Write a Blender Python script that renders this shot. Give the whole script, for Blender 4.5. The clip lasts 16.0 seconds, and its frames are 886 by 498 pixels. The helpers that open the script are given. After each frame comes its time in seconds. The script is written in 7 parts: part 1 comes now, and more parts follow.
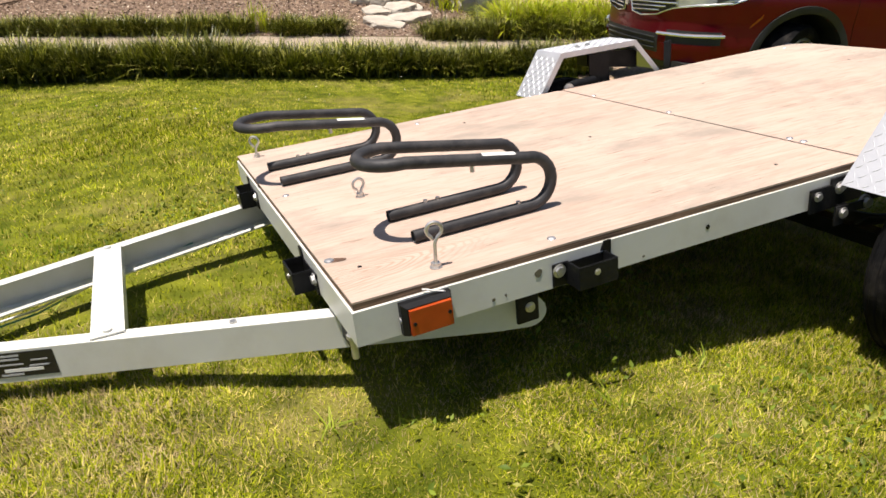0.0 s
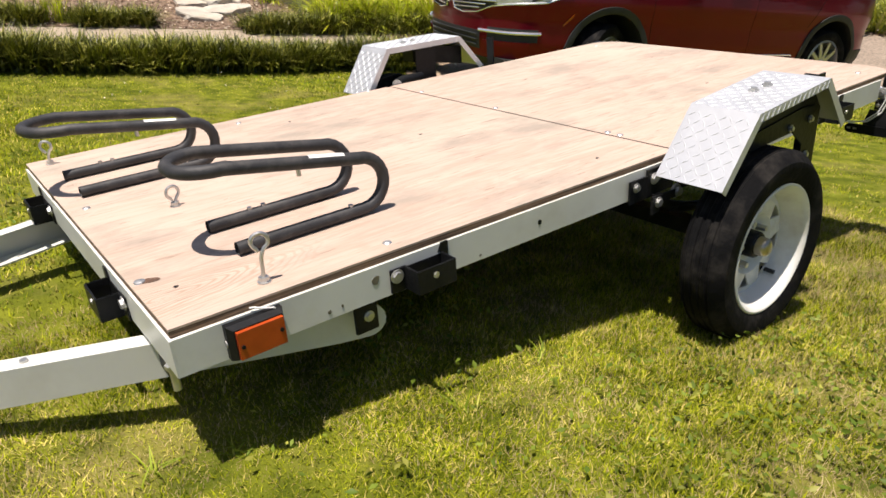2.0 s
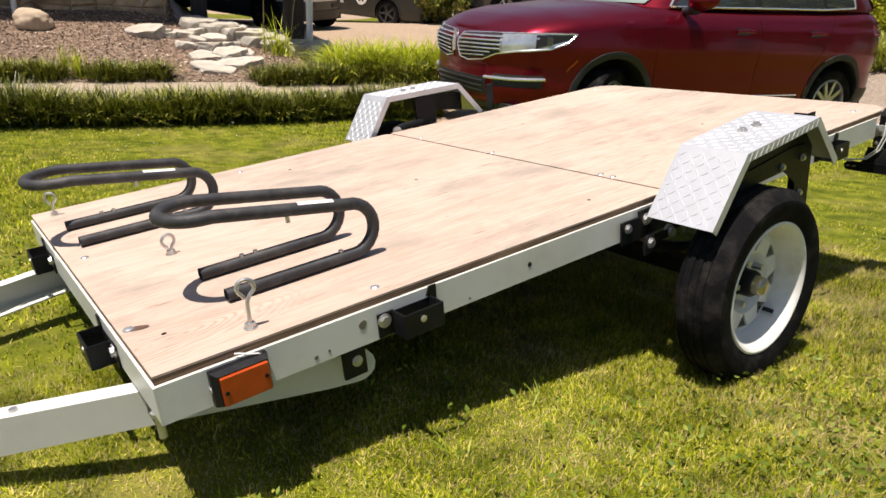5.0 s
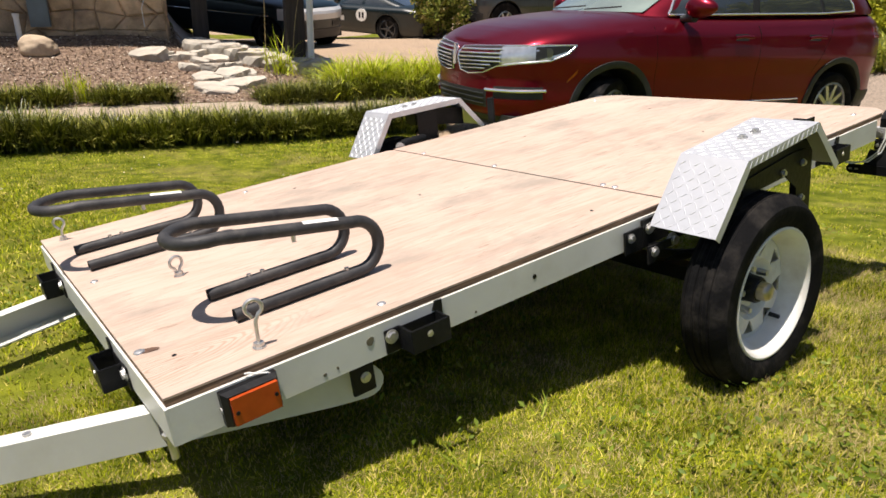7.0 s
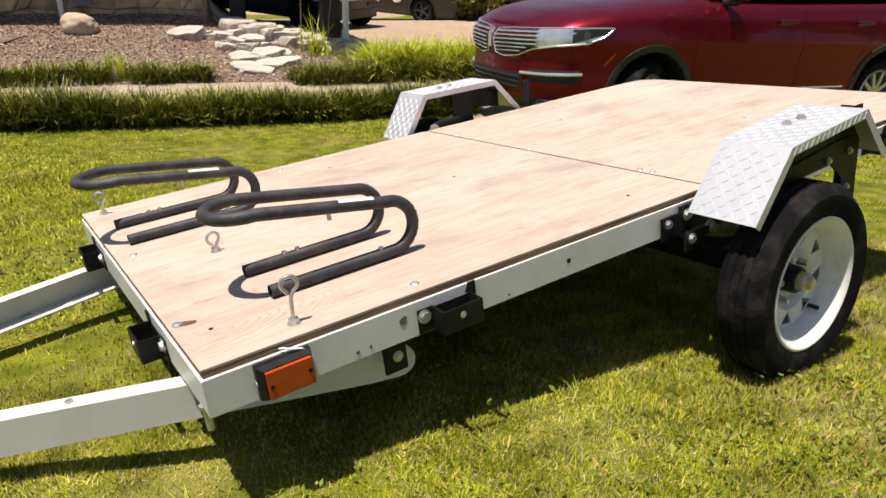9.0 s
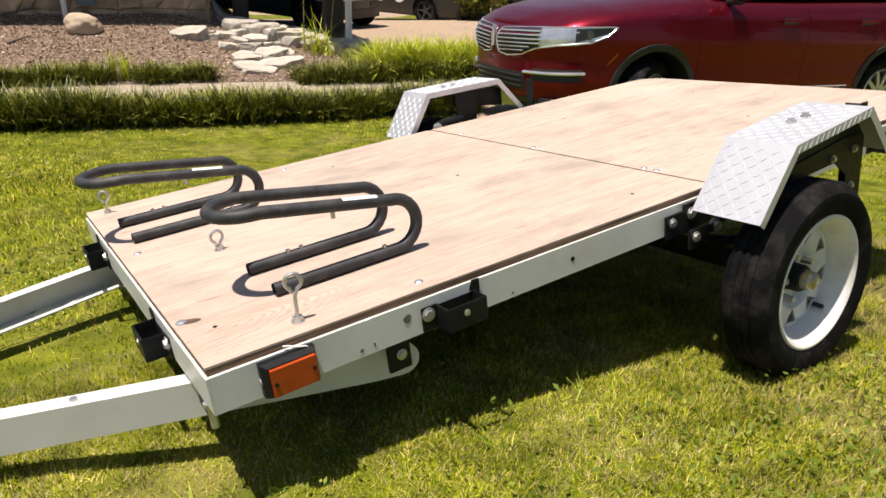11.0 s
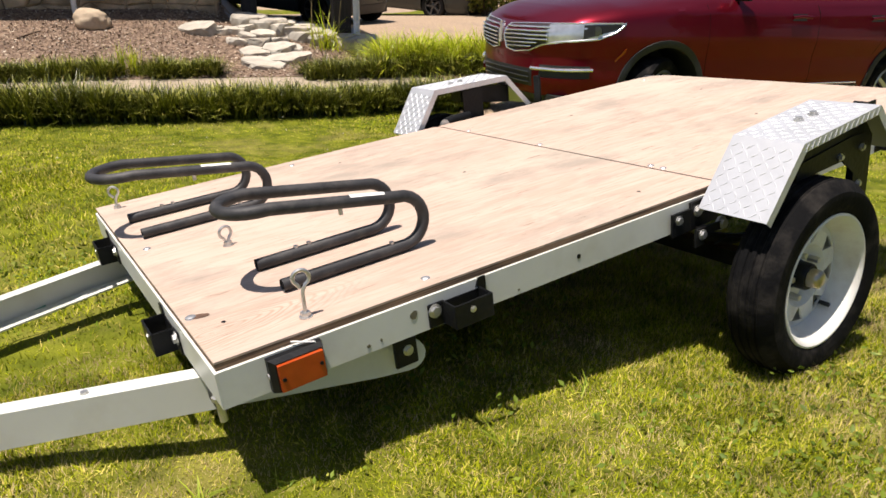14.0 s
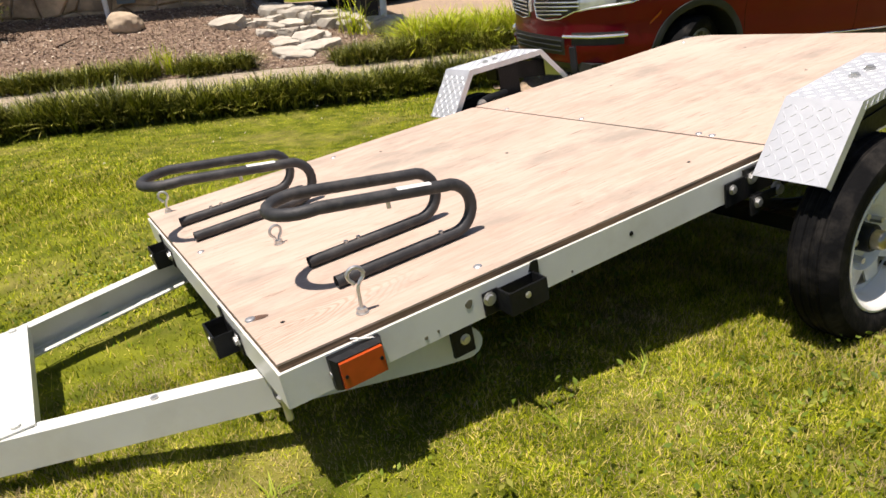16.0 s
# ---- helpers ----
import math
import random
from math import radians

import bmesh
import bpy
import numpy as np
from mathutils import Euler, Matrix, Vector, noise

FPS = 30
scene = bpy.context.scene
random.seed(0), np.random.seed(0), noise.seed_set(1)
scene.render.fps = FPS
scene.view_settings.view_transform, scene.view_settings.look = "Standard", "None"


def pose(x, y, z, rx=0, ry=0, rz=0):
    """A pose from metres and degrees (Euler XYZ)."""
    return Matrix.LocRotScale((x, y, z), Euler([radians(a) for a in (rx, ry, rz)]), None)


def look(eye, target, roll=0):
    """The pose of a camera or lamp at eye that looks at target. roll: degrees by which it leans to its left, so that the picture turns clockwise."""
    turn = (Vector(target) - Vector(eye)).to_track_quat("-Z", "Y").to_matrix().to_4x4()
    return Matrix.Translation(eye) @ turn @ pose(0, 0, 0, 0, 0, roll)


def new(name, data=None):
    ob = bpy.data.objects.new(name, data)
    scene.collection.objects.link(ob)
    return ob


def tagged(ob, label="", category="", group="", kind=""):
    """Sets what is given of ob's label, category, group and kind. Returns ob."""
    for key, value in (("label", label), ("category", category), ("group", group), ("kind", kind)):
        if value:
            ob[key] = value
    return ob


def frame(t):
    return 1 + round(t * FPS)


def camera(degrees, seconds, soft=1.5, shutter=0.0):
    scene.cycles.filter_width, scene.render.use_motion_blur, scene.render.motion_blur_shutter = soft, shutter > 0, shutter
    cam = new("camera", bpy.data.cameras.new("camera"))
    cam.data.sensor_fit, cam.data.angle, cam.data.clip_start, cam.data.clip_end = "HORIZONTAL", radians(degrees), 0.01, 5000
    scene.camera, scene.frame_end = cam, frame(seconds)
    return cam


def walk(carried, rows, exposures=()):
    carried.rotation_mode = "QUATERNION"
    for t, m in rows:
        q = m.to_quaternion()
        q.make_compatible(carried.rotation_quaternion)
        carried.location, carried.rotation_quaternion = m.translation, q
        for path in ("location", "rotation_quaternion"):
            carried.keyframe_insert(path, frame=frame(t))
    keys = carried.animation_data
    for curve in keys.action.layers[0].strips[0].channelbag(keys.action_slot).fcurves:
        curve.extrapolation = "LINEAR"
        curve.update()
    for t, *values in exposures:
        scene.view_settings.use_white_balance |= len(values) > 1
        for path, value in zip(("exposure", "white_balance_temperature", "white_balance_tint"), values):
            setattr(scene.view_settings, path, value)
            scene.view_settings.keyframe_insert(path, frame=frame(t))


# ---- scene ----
EXPOSURES = [(0.0, 0.58), (16.0, 0.58)]
cam = camera(65.17, 16.0, soft=1.6)
ROWS = [
    (0, -0.2911, -0.9315, 0.6447, 61.32, -1.56, -25.04),
    (0.5, -0.3158, -0.9287, 0.6385, 62.03, 0.24, -20.45),
    (1, -0.3039, -0.9106, 0.6446, 62.65, 0.43, -25.11),
    (1.5, -0.2673, -0.8906, 0.6292, 60.93, -3.4, -32.88),
    (2, -0.2477, -0.8751, 0.6295, 61.72, -5.01, -38.31),
    (2.5, -0.1627, -0.8882, 0.6443, 65.95, -7, -47.15),
    (2.7, -0.1668, -0.8814, 0.6391, 68.1, -7.2, -48.65),
    (3, -0.1761, -0.9052, 0.6428, 67.08, -5.31, -45.58),
    (3.5, -0.1861, -0.9116, 0.6512, 67.2, -4.01, -43.18),
    (4, -0.2138, -0.9183, 0.6389, 65.73, -3.28, -37.06),
    (4.2, -0.2109, -0.9073, 0.6311, 65.18, -4.09, -36.96),
    (6.3, -0.2117, -0.9229, 0.6464, 65.92, -2.56, -38.67),
    (6.5, -0.2145, -0.9227, 0.6457, 66.04, -2.42, -38.39),
    (7, -0.2147, -0.9213, 0.6457, 66.34, -2.06, -37.73),
    (7.5, -0.2215, -0.913, 0.6337, 64.04, -4.34, -37.01),
    (8, -0.2226, -0.9172, 0.6399, 64.91, -2.55, -35.91),
    (8.5, -0.2197, -0.9153, 0.6376, 64.66, -2.38, -35.34),
    (9, -0.2221, -0.9154, 0.6395, 64.9, -2.27, -34.97),
    (9.5, -0.2241, -0.9188, 0.639, 65.43, -1.92, -34.73),
    (10, -0.2248, -0.913, 0.6353, 64.91, -2.73, -35.09),
    (12.5, -0.2232, -0.9261, 0.6426, 64.96, -0.85, -34.55),
    (13, -0.2248, -0.9316, 0.6519, 65.28, -0.7, -35.17),
    (13.5, -0.2312, -0.9333, 0.6506, 65.74, -0.8, -34.8),
    (14, -0.2281, -0.9202, 0.6413, 64.51, -2.17, -34.16),
    (14.5, -0.2338, -0.9162, 0.6435, 64.67, -0.95, -30.89),
    (15, -0.2469, -0.936, 0.6517, 65.33, 1.1, -26.84),
    (15.5, -0.2261, -0.926, 0.6511, 64.83, 0.62, -28.91),
    (16, -0.2361, -0.8968, 0.6596, 62.57, 2.56, -32.78),
]
walk(cam, [(t, pose(*row)) for t, *row in ROWS], EXPOSURES)


# world, sun
SUN_WAY = Vector((0.25, -0.065, -0.966)).normalized()
world = bpy.data.worlds.new("world")
scene.world = world
world.use_nodes = True
wn = world.node_tree.nodes
sky = wn.new("ShaderNodeTexSky")
sky.sky_type = "NISHITA"
sky.sun_disc = False
sky.sun_elevation = math.asin(-SUN_WAY.z)
sky.sun_rotation = math.atan2(-SUN_WAY.x, -SUN_WAY.y)
sky.air_density, sky.dust_density = 0.8, 1.2
wn["Background"].inputs["Strength"].default_value = 0.062
world.node_tree.links.new(sky.outputs[0], wn["Background"].inputs["Color"])
sun = bpy.data.lights.new("sun", "SUN")
sun.energy, sun.angle, sun.color = 4.8, radians(0.55), (1.0, 0.90, 0.82)
sun_ob = new("sun", sun)
sun_ob.matrix_world = look((-3, -4, 12), Vector((-3, -4, 12)) + SUN_WAY)


# materials
def mat(name, base, rough=0.6, metal=0.0, vary=0.12, scale=6.0, bump=0.0, bscale=60.0, tint=None, coat=0.0, spec=0.5,
        stretch=(1, 1, 1), dirt=None, dirt_scale=2.0, dirt_amount=0.5, per_piece=0.0, bdist=0.01):
    """Principled surface with variation at two scales, optional second tint, stains and relief."""
    m = bpy.data.materials.new(name)
    m.use_nodes = True
    nt = m.node_tree
    n, l = nt.nodes, nt.links
    bsdf = n["Principled BSDF"]
    tc = n.new("ShaderNodeTexCoord")
    mp = n.new("ShaderNodeMapping")
    mp.inputs["Scale"].default_value = stretch
    l.new(tc.outputs["Object"], mp.inputs[0])
    nz = n.new("ShaderNodeTexNoise")
    nz.inputs["Scale"].default_value, nz.inputs["Detail"].default_value = scale, 8
    l.new(mp.outputs[0], nz.inputs["Vector"])
    ramp = n.new("ShaderNodeValToRGB")
    lo = tint or tuple(c * (1 - vary) for c in base)
    hi = tuple(min(1, c * (1 + vary)) for c in base)
    ramp.color_ramp.elements[0].position, ramp.color_ramp.elements[1].position = 0.35, 0.65
    ramp.color_ramp.elements[0].color, ramp.color_ramp.elements[1].color = (*lo, 1), (*hi, 1)
    l.new(nz.outputs[0], ramp.inputs[0])
    col = ramp.outputs[0]
    if dirt:
        nd = n.new("ShaderNodeTexNoise")
        nd.inputs["Scale"].default_value, nd.inputs["Detail"].default_value, nd.inputs["Roughness"].default_value = dirt_scale, 10, 0.65
        l.new(tc.outputs["Object"], nd.inputs["Vector"])
        mr = n.new("ShaderNodeMapRange")
        mr.inputs[1].default_value, mr.inputs[2].default_value, mr.inputs[4].default_value = 0.5, 0.72, dirt_amount
        l.new(nd.outputs[0], mr.inputs[0])
        mx = n.new("ShaderNodeMix")
        mx.data_type = "RGBA"
        l.new(mr.outputs[0], mx.inputs[0]), l.new(col, mx.inputs[6])
        mx.inputs[7].default_value = (*dirt, 1)
        col = mx.outputs[2]
    if per_piece:
        oi = n.new("ShaderNodeObjectInfo")
        geo = n.new("ShaderNodeNewGeometry")
        ad = n.new("ShaderNodeMath")
        ad.operation = "ADD"
        l.new(oi.outputs["Random"], ad.inputs[0]), l.new(geo.outputs["Random Per Island"], ad.inputs[1])
        mr2 = n.new("ShaderNodeMapRange")
        mr2.inputs[2].default_value = 2.0
        mr2.inputs[3].default_value, mr2.inputs[4].default_value = 1 - per_piece, 1 + per_piece
        l.new(ad.outputs[0], mr2.inputs[0])
        hs = n.new("ShaderNodeHueSaturation")
        l.new(mr2.outputs[0], hs.inputs["Value"]), l.new(col, hs.inputs["Color"])
        col = hs.outputs[0]
    l.new(col, bsdf.inputs["Base Color"])
    bsdf.inputs["Roughness"].default_value = rough
    bsdf.inputs["Metallic"].default_value = metal
    bsdf.inputs["Coat Weight"].default_value = coat
    bsdf.inputs["Coat Roughness"].default_value = 0.04
    bsdf.inputs["Specular IOR Level"].default_value = spec
    if bump:
        nb = n.new("ShaderNodeTexNoise")
        nb.inputs["Scale"].default_value, nb.inputs["Detail"].default_value = bscale, 6
        l.new(mp.outputs[0], nb.inputs["Vector"])
        bp = n.new("ShaderNodeBump")
        bp.inputs["Strength"].default_value, bp.inputs["Distance"].default_value = bump, bdist
        l.new(nb.outputs[0], bp.inputs["Height"])
        l.new(bp.outputs[0], bsdf.inputs["Normal"])
    return m


def leaf_mat(name, a, b, dry, rough=0.6, through_light=0.25, spec=0.22, dry_from=0.9):
    """Blades: colour by island, some of them dry, thin enough to let light through."""
    m = bpy.data.materials.new(name)
    m.use_nodes = True
    nt = m.node_tree
    n, l = nt.nodes, nt.links
    bsdf = n["Principled BSDF"]
    geo = n.new("ShaderNodeNewGeometry")
    ramp = n.new("ShaderNodeValToRGB")
    e = ramp.color_ramp.elements
    e[0].color, e[1].color = (*a, 1), (*b, 1)
    e[1].position = dry_from - 0.15
    e.new(dry_from).color = (*dry, 1)
    l.new(geo.outputs["Random Per Island"], ramp.inputs[0])
    tc = n.new("ShaderNodeTexCoord")
    nz = n.new("ShaderNodeTexNoise")
    nz.inputs["Scale"].default_value, nz.inputs["Detail"].default_value = 1.7, 5
    l.new(tc.outputs["Object"], nz.inputs["Vector"])
    mr = n.new("ShaderNodeMapRange")
    mr.inputs[1].default_value, mr.inputs[2].default_value = 0.3, 0.7
    mr.inputs[3].default_value, mr.inputs[4].default_value = 0.7, 1.3
    l.new(nz.outputs[0], mr.inputs[0])
    nz2 = n.new("ShaderNodeTexNoise")
    nz2.inputs["Scale"].default_value, nz2.inputs["Detail"].default_value = 9.0, 4
    l.new(tc.outputs["Object"], nz2.inputs["Vector"])
    mr3 = n.new("ShaderNodeMapRange")
    mr3.inputs[1].default_value, mr3.inputs[2].default_value = 0.32, 0.68
    mr3.inputs[3].default_value, mr3.inputs[4].default_value = 0.7, 1.3
    l.new(nz2.outputs[0], mr3.inputs[0])
    mul = n.new("ShaderNodeMath")
    mul.operation = "MULTIPLY"
    l.new(mr.outputs[0], mul.inputs[0]), l.new(mr3.outputs[0], mul.inputs[1])
    hs = n.new("ShaderNodeHueSaturation")
    l.new(mul.outputs[0], hs.inputs["Value"]), l.new(ramp.outputs[0], hs.inputs["Color"])
    l.new(hs.outputs[0], bsdf.inputs["Base Color"])
    bsdf.inputs["Roughness"].default_value = rough
    bsdf.inputs["Specular IOR Level"].default_value = spec
    tr = n.new("ShaderNodeBsdfTranslucent")
    l.new(hs.outputs[0], tr.inputs["Color"])
    ms = n.new("ShaderNodeMixShader")
    ms.inputs[0].default_value = through_light
    l.new(bsdf.outputs[0], ms.inputs[1]), l.new(tr.outputs[0], ms.inputs[2])
    l.new(ms.outputs[0], n["Material Output"].inputs[0])
    return m


def plywood_mat():
    """Weathered plywood face: pale pinkish veneer with fine fibre, wavy figure, grey stains, small dark checks."""
    m = mat("plywood", (0.50, 0.385, 0.312), 0.8, vary=0.10, scale=3.0, stretch=(0.5, 7, 7), bump=0.35, bscale=30, bdist=0.003, spec=0.3,
            dirt=(0.36, 0.30, 0.235), dirt_scale=3.4, dirt_amount=0.8)
    nt = m.node_tree
    n, l = nt.nodes, nt.links
    bsdf = n["Principled BSDF"]
    col = bsdf.inputs["Base Color"].links[0].from_socket
    tc = n["Texture Coordinate"]

    def field(scale, stretch, detail, lo, hi, amount, rough=0.5, warp=None):
        mp = n.new("ShaderNodeMapping")
        mp.inputs["Scale"].default_value = stretch
        l.new(tc.outputs["Object"], mp.inputs[0])
        tx = n.new("ShaderNodeTexNoise")
        tx.inputs["Scale"].default_value, tx.inputs["Detail"].default_value, tx.inputs["Roughness"].default_value = scale, detail, rough
        l.new(mp.outputs[0], tx.inputs["Vector"])
        out = tx.outputs[0]
        if warp:
            mu = n.new("ShaderNodeMath")
            mu.operation = "MULTIPLY"
            mu.inputs[1].default_value = warp
            sn = n.new("ShaderNodeMath")
            sn.operation = "SINE"
            l.new(out, mu.inputs[0]), l.new(mu.outputs[0], sn.inputs[0])
            out = sn.outputs[0]
        mr = n.new("ShaderNodeMapRange")
        mr.inputs[1].default_value, mr.inputs[2].default_value, mr.inputs[4].default_value = lo, hi, amount
        l.new(out, mr.inputs[0])
        return mr.outputs[0]

    def over(under, fac, colour):
        mx = n.new("ShaderNodeMix")
        mx.data_type = "RGBA"
        l.new(fac, mx.inputs[0]), l.new(under, mx.inputs[6])
        mx.inputs[7].default_value = (*colour, 1)
        return mx.outputs[2]

    col = over(col, field(1.3, (0.8, 1.5, 1), 4, 0.42, 0.62, 0.7), (0.57, 0.41, 0.335))
    col = over(col, field(1.6, (0.5, 2.0, 1), 4, 0.3, 1.0, 0.30, warp=110), (0.385, 0.28, 0.205))
    col = over(col, field(4.0, (1.4, 30, 1), 5, 0.5, 0.72, 0.55), (0.36, 0.265, 0.20))
    col = over(col, field(9.0, (0.7, 22, 1), 5, 0.58, 0.78, 0.35), (0.34, 0.25, 0.18))
    col = over(col, field(1.1, (0.9, 1.3, 1), 5, 0.46, 0.66, 0.75, 0.6), (0.53, 0.445, 0.36))
    col = over(col, field(1.7, (0.6, 1.2, 1), 7, 0.56, 0.70, 0.5, 0.65), (0.34, 0.30, 0.25))
    col = over(col, field(2.2, (0.9, 1.6, 1), 8, 0.49, 0.64, 0.8, 0.7), (0.30, 0.262, 0.215))
    col = over(col, field(9.0, (0.5, 6, 1), 6, 0.65, 0.74, 0.7), (0.18, 0.13, 0.095))
    col = over(col, field(17.0, (0.45, 9, 1), 4, 0.655, 0.70, 0.8), (0.17, 0.12, 0.085))
    col = over(col, field(26.0, (0.35, 14, 1), 3, 0.60, 0.70, 0.5), (0.30, 0.21, 0.15))
    # cathedral figure round one spot
    mp = n.new("ShaderNodeMapping")
    mp.inputs["Location"].default_value, mp.inputs["Scale"].default_value = (-0.03, -0.43, 0), (1.0, 3.4, 1)
    l.new(tc.outputs["Object"], mp.inputs[0])
    wb = n.new("ShaderNodeTexNoise")
    wb.inputs["Scale"].default_value = 5
    l.new(mp.outputs[0], wb.inputs["Vector"])
    ln = n.new("ShaderNodeVectorMath")
    ln.operation = "LENGTH"
    l.new(mp.outputs[0], ln.inputs[0])
    ma = n.new("ShaderNodeMath")
    ma.operation = "MULTIPLY_ADD"
    ma.inputs[1].default_value = 0.16
    l.new(wb.outputs[0], ma.inputs[0]), l.new(ln.outputs["Value"], ma.inputs[2])
    sn = n.new("ShaderNodeMath")
    sn.operation = "MULTIPLY"
    sn.inputs[1].default_value = 260
    l.new(ma.outputs[0], sn.inputs[0])
    si = n.new("ShaderNodeMath")
    si.operation = "SINE"
    l.new(sn.outputs[0], si.inputs[0])
    near = n.new("ShaderNodeMapRange")
    near.inputs[1].default_value, near.inputs[2].default_value = 0.34, 0.12
    near.inputs[3].default_value, near.inputs[4].default_value = 0.0, 0.7
    l.new(ln.outputs["Value"], near.inputs[0])
    band = n.new("ShaderNodeMath")
    band.operation, band.use_clamp = "MULTIPLY", True
    l.new(si.outputs[0], band.inputs[0]), l.new(near.outputs[0], band.inputs[1])
    col = over(col, band.outputs[0], (0.33, 0.235, 0.165))
    l.new(col, bsdf.inputs["Base Color"])
    return m


def lawn_mat():
    """Soil and thatch under the blades, and the green of the lawn where it lies far off."""
    m = mat("lawn_soil", (0.165, 0.178, 0.016), 0.95, scale=9, tint=(0.075, 0.095, 0.007), bump=0.6, bscale=120, bdist=0.02,
            dirt=(0.36, 0.27, 0.11), dirt_scale=2.0, dirt_amount=0.45, spec=0.1)
    return m


M_PLY = plywood_mat()
M_PLYEDGE = mat("plywood_edge", (0.27, 0.165, 0.10), 0.9, vary=0.3, tint=(0.055, 0.032, 0.02), scale=7, stretch=(0.7, 0.7, 62), bump=0.5, bscale=9, bdist=0.004)
M_WHITE = mat("white_paint", (0.66, 0.665, 0.62), 0.38, vary=0.05, scale=5, dirt=(0.45, 0.42, 0.33), dirt_scale=7, dirt_amount=0.3, bump=0.02, bscale=150)
M_BLACK = mat("black_paint", (0.0085, 0.009, 0.010), 0.42, spec=0.2, vary=0.3, scale=12, bump=0.12, bscale=90, dirt=(0.05, 0.047, 0.043), dirt_scale=9, dirt_amount=0.3)
M_FOAM = mat("black_tube_coating", (0.026, 0.026, 0.028), 0.6, vary=0.3, scale=20, bump=0.3, bscale=160, bdist=0.003, dirt=(0.13, 0.12, 0.11), dirt_scale=16, dirt_amount=0.45)
M_ZINC = mat("zinc_plated_steel", (0.58, 0.575, 0.56), 0.42, 0.85, vary=0.15, scale=30, bump=0.1, bscale=80)
M_ALU = mat("tread_plate_aluminium", (0.63, 0.64, 0.66), 0.42, 0.45, vary=0.06, scale=9, bump=0.08, bscale=50, dirt=(0.5, 0.5, 0.49), dirt_scale=5, dirt_amount=0.3)
M_RUBBER = mat("tyre_rubber", (0.0045, 0.0045, 0.005), 0.85, vary=0.3, scale=10, bump=0.2, bscale=70, dirt=(0.075, 0.066, 0.056), dirt_scale=9, dirt_amount=0.45, spec=0.15)
M_RIM = mat("white_rim_enamel", (0.78, 0.77, 0.72), 0.3, vary=0.05, scale=8, dirt=(0.42, 0.34, 0.24), dirt_scale=9, dirt_amount=0.45)
M_BRASS = mat("weathered_brass", (0.52, 0.46, 0.35), 0.32, 0.9, vary=0.2, scale=25)
M_AMBER = mat("amber_lens", (0.44, 0.062, 0.010), 0.25, vary=0.12, scale=30, bump=0.05, bscale=300, coat=0.4)
M_REDLENS = mat("red_lens", (0.14, 0.006, 0.008), 0.16, vary=0.1, scale=30, bump=0.2, bscale=120, coat=0.5)
M_WIRE = mat("white_wire", (0.75, 0.75, 0.72), 0.5, vary=0.08)
M_LABELK = mat("black_label", (0.015, 0.015, 0.016), 0.35, vary=0.2)
M_LABELW = mat("white_label", (0.78, 0.78, 0.75), 0.4, vary=0.04)
M_LABELY = mat("yellow_label", (0.75, 0.48, 0.12), 0.4, vary=0.05)
M_PRINT = mat("grey_print", (0.42, 0.43, 0.44), 0.5, vary=0.05)
M_LAWN = lawn_mat()
M_BLADE = leaf_mat("grass_blade", (0.062, 0.096, 0.006), (0.365, 0.388, 0.014), (0.56, 0.46, 0.13), through_light=0.10, dry_from=0.92, spec=0.03)
M_LIRIOPE = leaf_mat("liriope_blade", (0.012, 0.020, 0.002), (0.17, 0.19, 0.012), (0.40, 0.38, 0.08), rough=0.42, through_light=0.03, spec=0.4)
M_DAYLILY = leaf_mat("daylily_blade", (0.24, 0.32, 0.012), (0.58, 0.62, 0.03), (0.40, 0.36, 0.08), rough=0.42, through_light=0.3)
M_DRIVE = mat("exposed_aggregate", (0.37, 0.27, 0.18), 0.9, vary=0.34, scale=34, bump=0.6, bscale=120, dirt=(0.23, 0.18, 0.14), dirt_scale=0.9, dirt_amount=0.6)
M_PATH = mat("pale_concrete", (0.36, 0.295, 0.215), 0.9, vary=0.25, scale=22, bump=0.5, bscale=90, dirt=(0.26, 0.21, 0.155), dirt_scale=2.2, dirt_amount=0.6)
M_APRON = mat("worn_aggregate", (0.28, 0.22, 0.165), 0.9, vary=0.42, scale=26, bump=0.7, bscale=90, bdist=0.015, dirt=(0.42, 0.34, 0.26), dirt_scale=1.3, dirt_amount=0.5)
M_MULCH = mat("bark_mulch", (0.31, 0.22, 0.15), 0.95, scale=22, tint=(0.12, 0.075, 0.055), bump=0.9, bscale=70, bdist=0.03)
M_STONE = mat("flagstone", (0.47, 0.43, 0.36), 0.85, vary=0.2, scale=6, bump=0.5, bscale=25, dirt=(0.33, 0.25, 0.17), dirt_scale=4, dirt_amount=0.8, per_piece=0.3)
M_SUVRED = mat("dark_red_metallic", (0.16, 0.0065, 0.017), 0.32, 0.7, vary=0.06, scale=3, coat=0.38, spec=0.15)
M_CHROME = mat("chrome", (0.86, 0.86, 0.87), 0.2, 0.8, vary=0.03)
M_TRIM = mat("black_plastic", (0.018, 0.018, 0.019), 0.55, vary=0.25, scale=15)


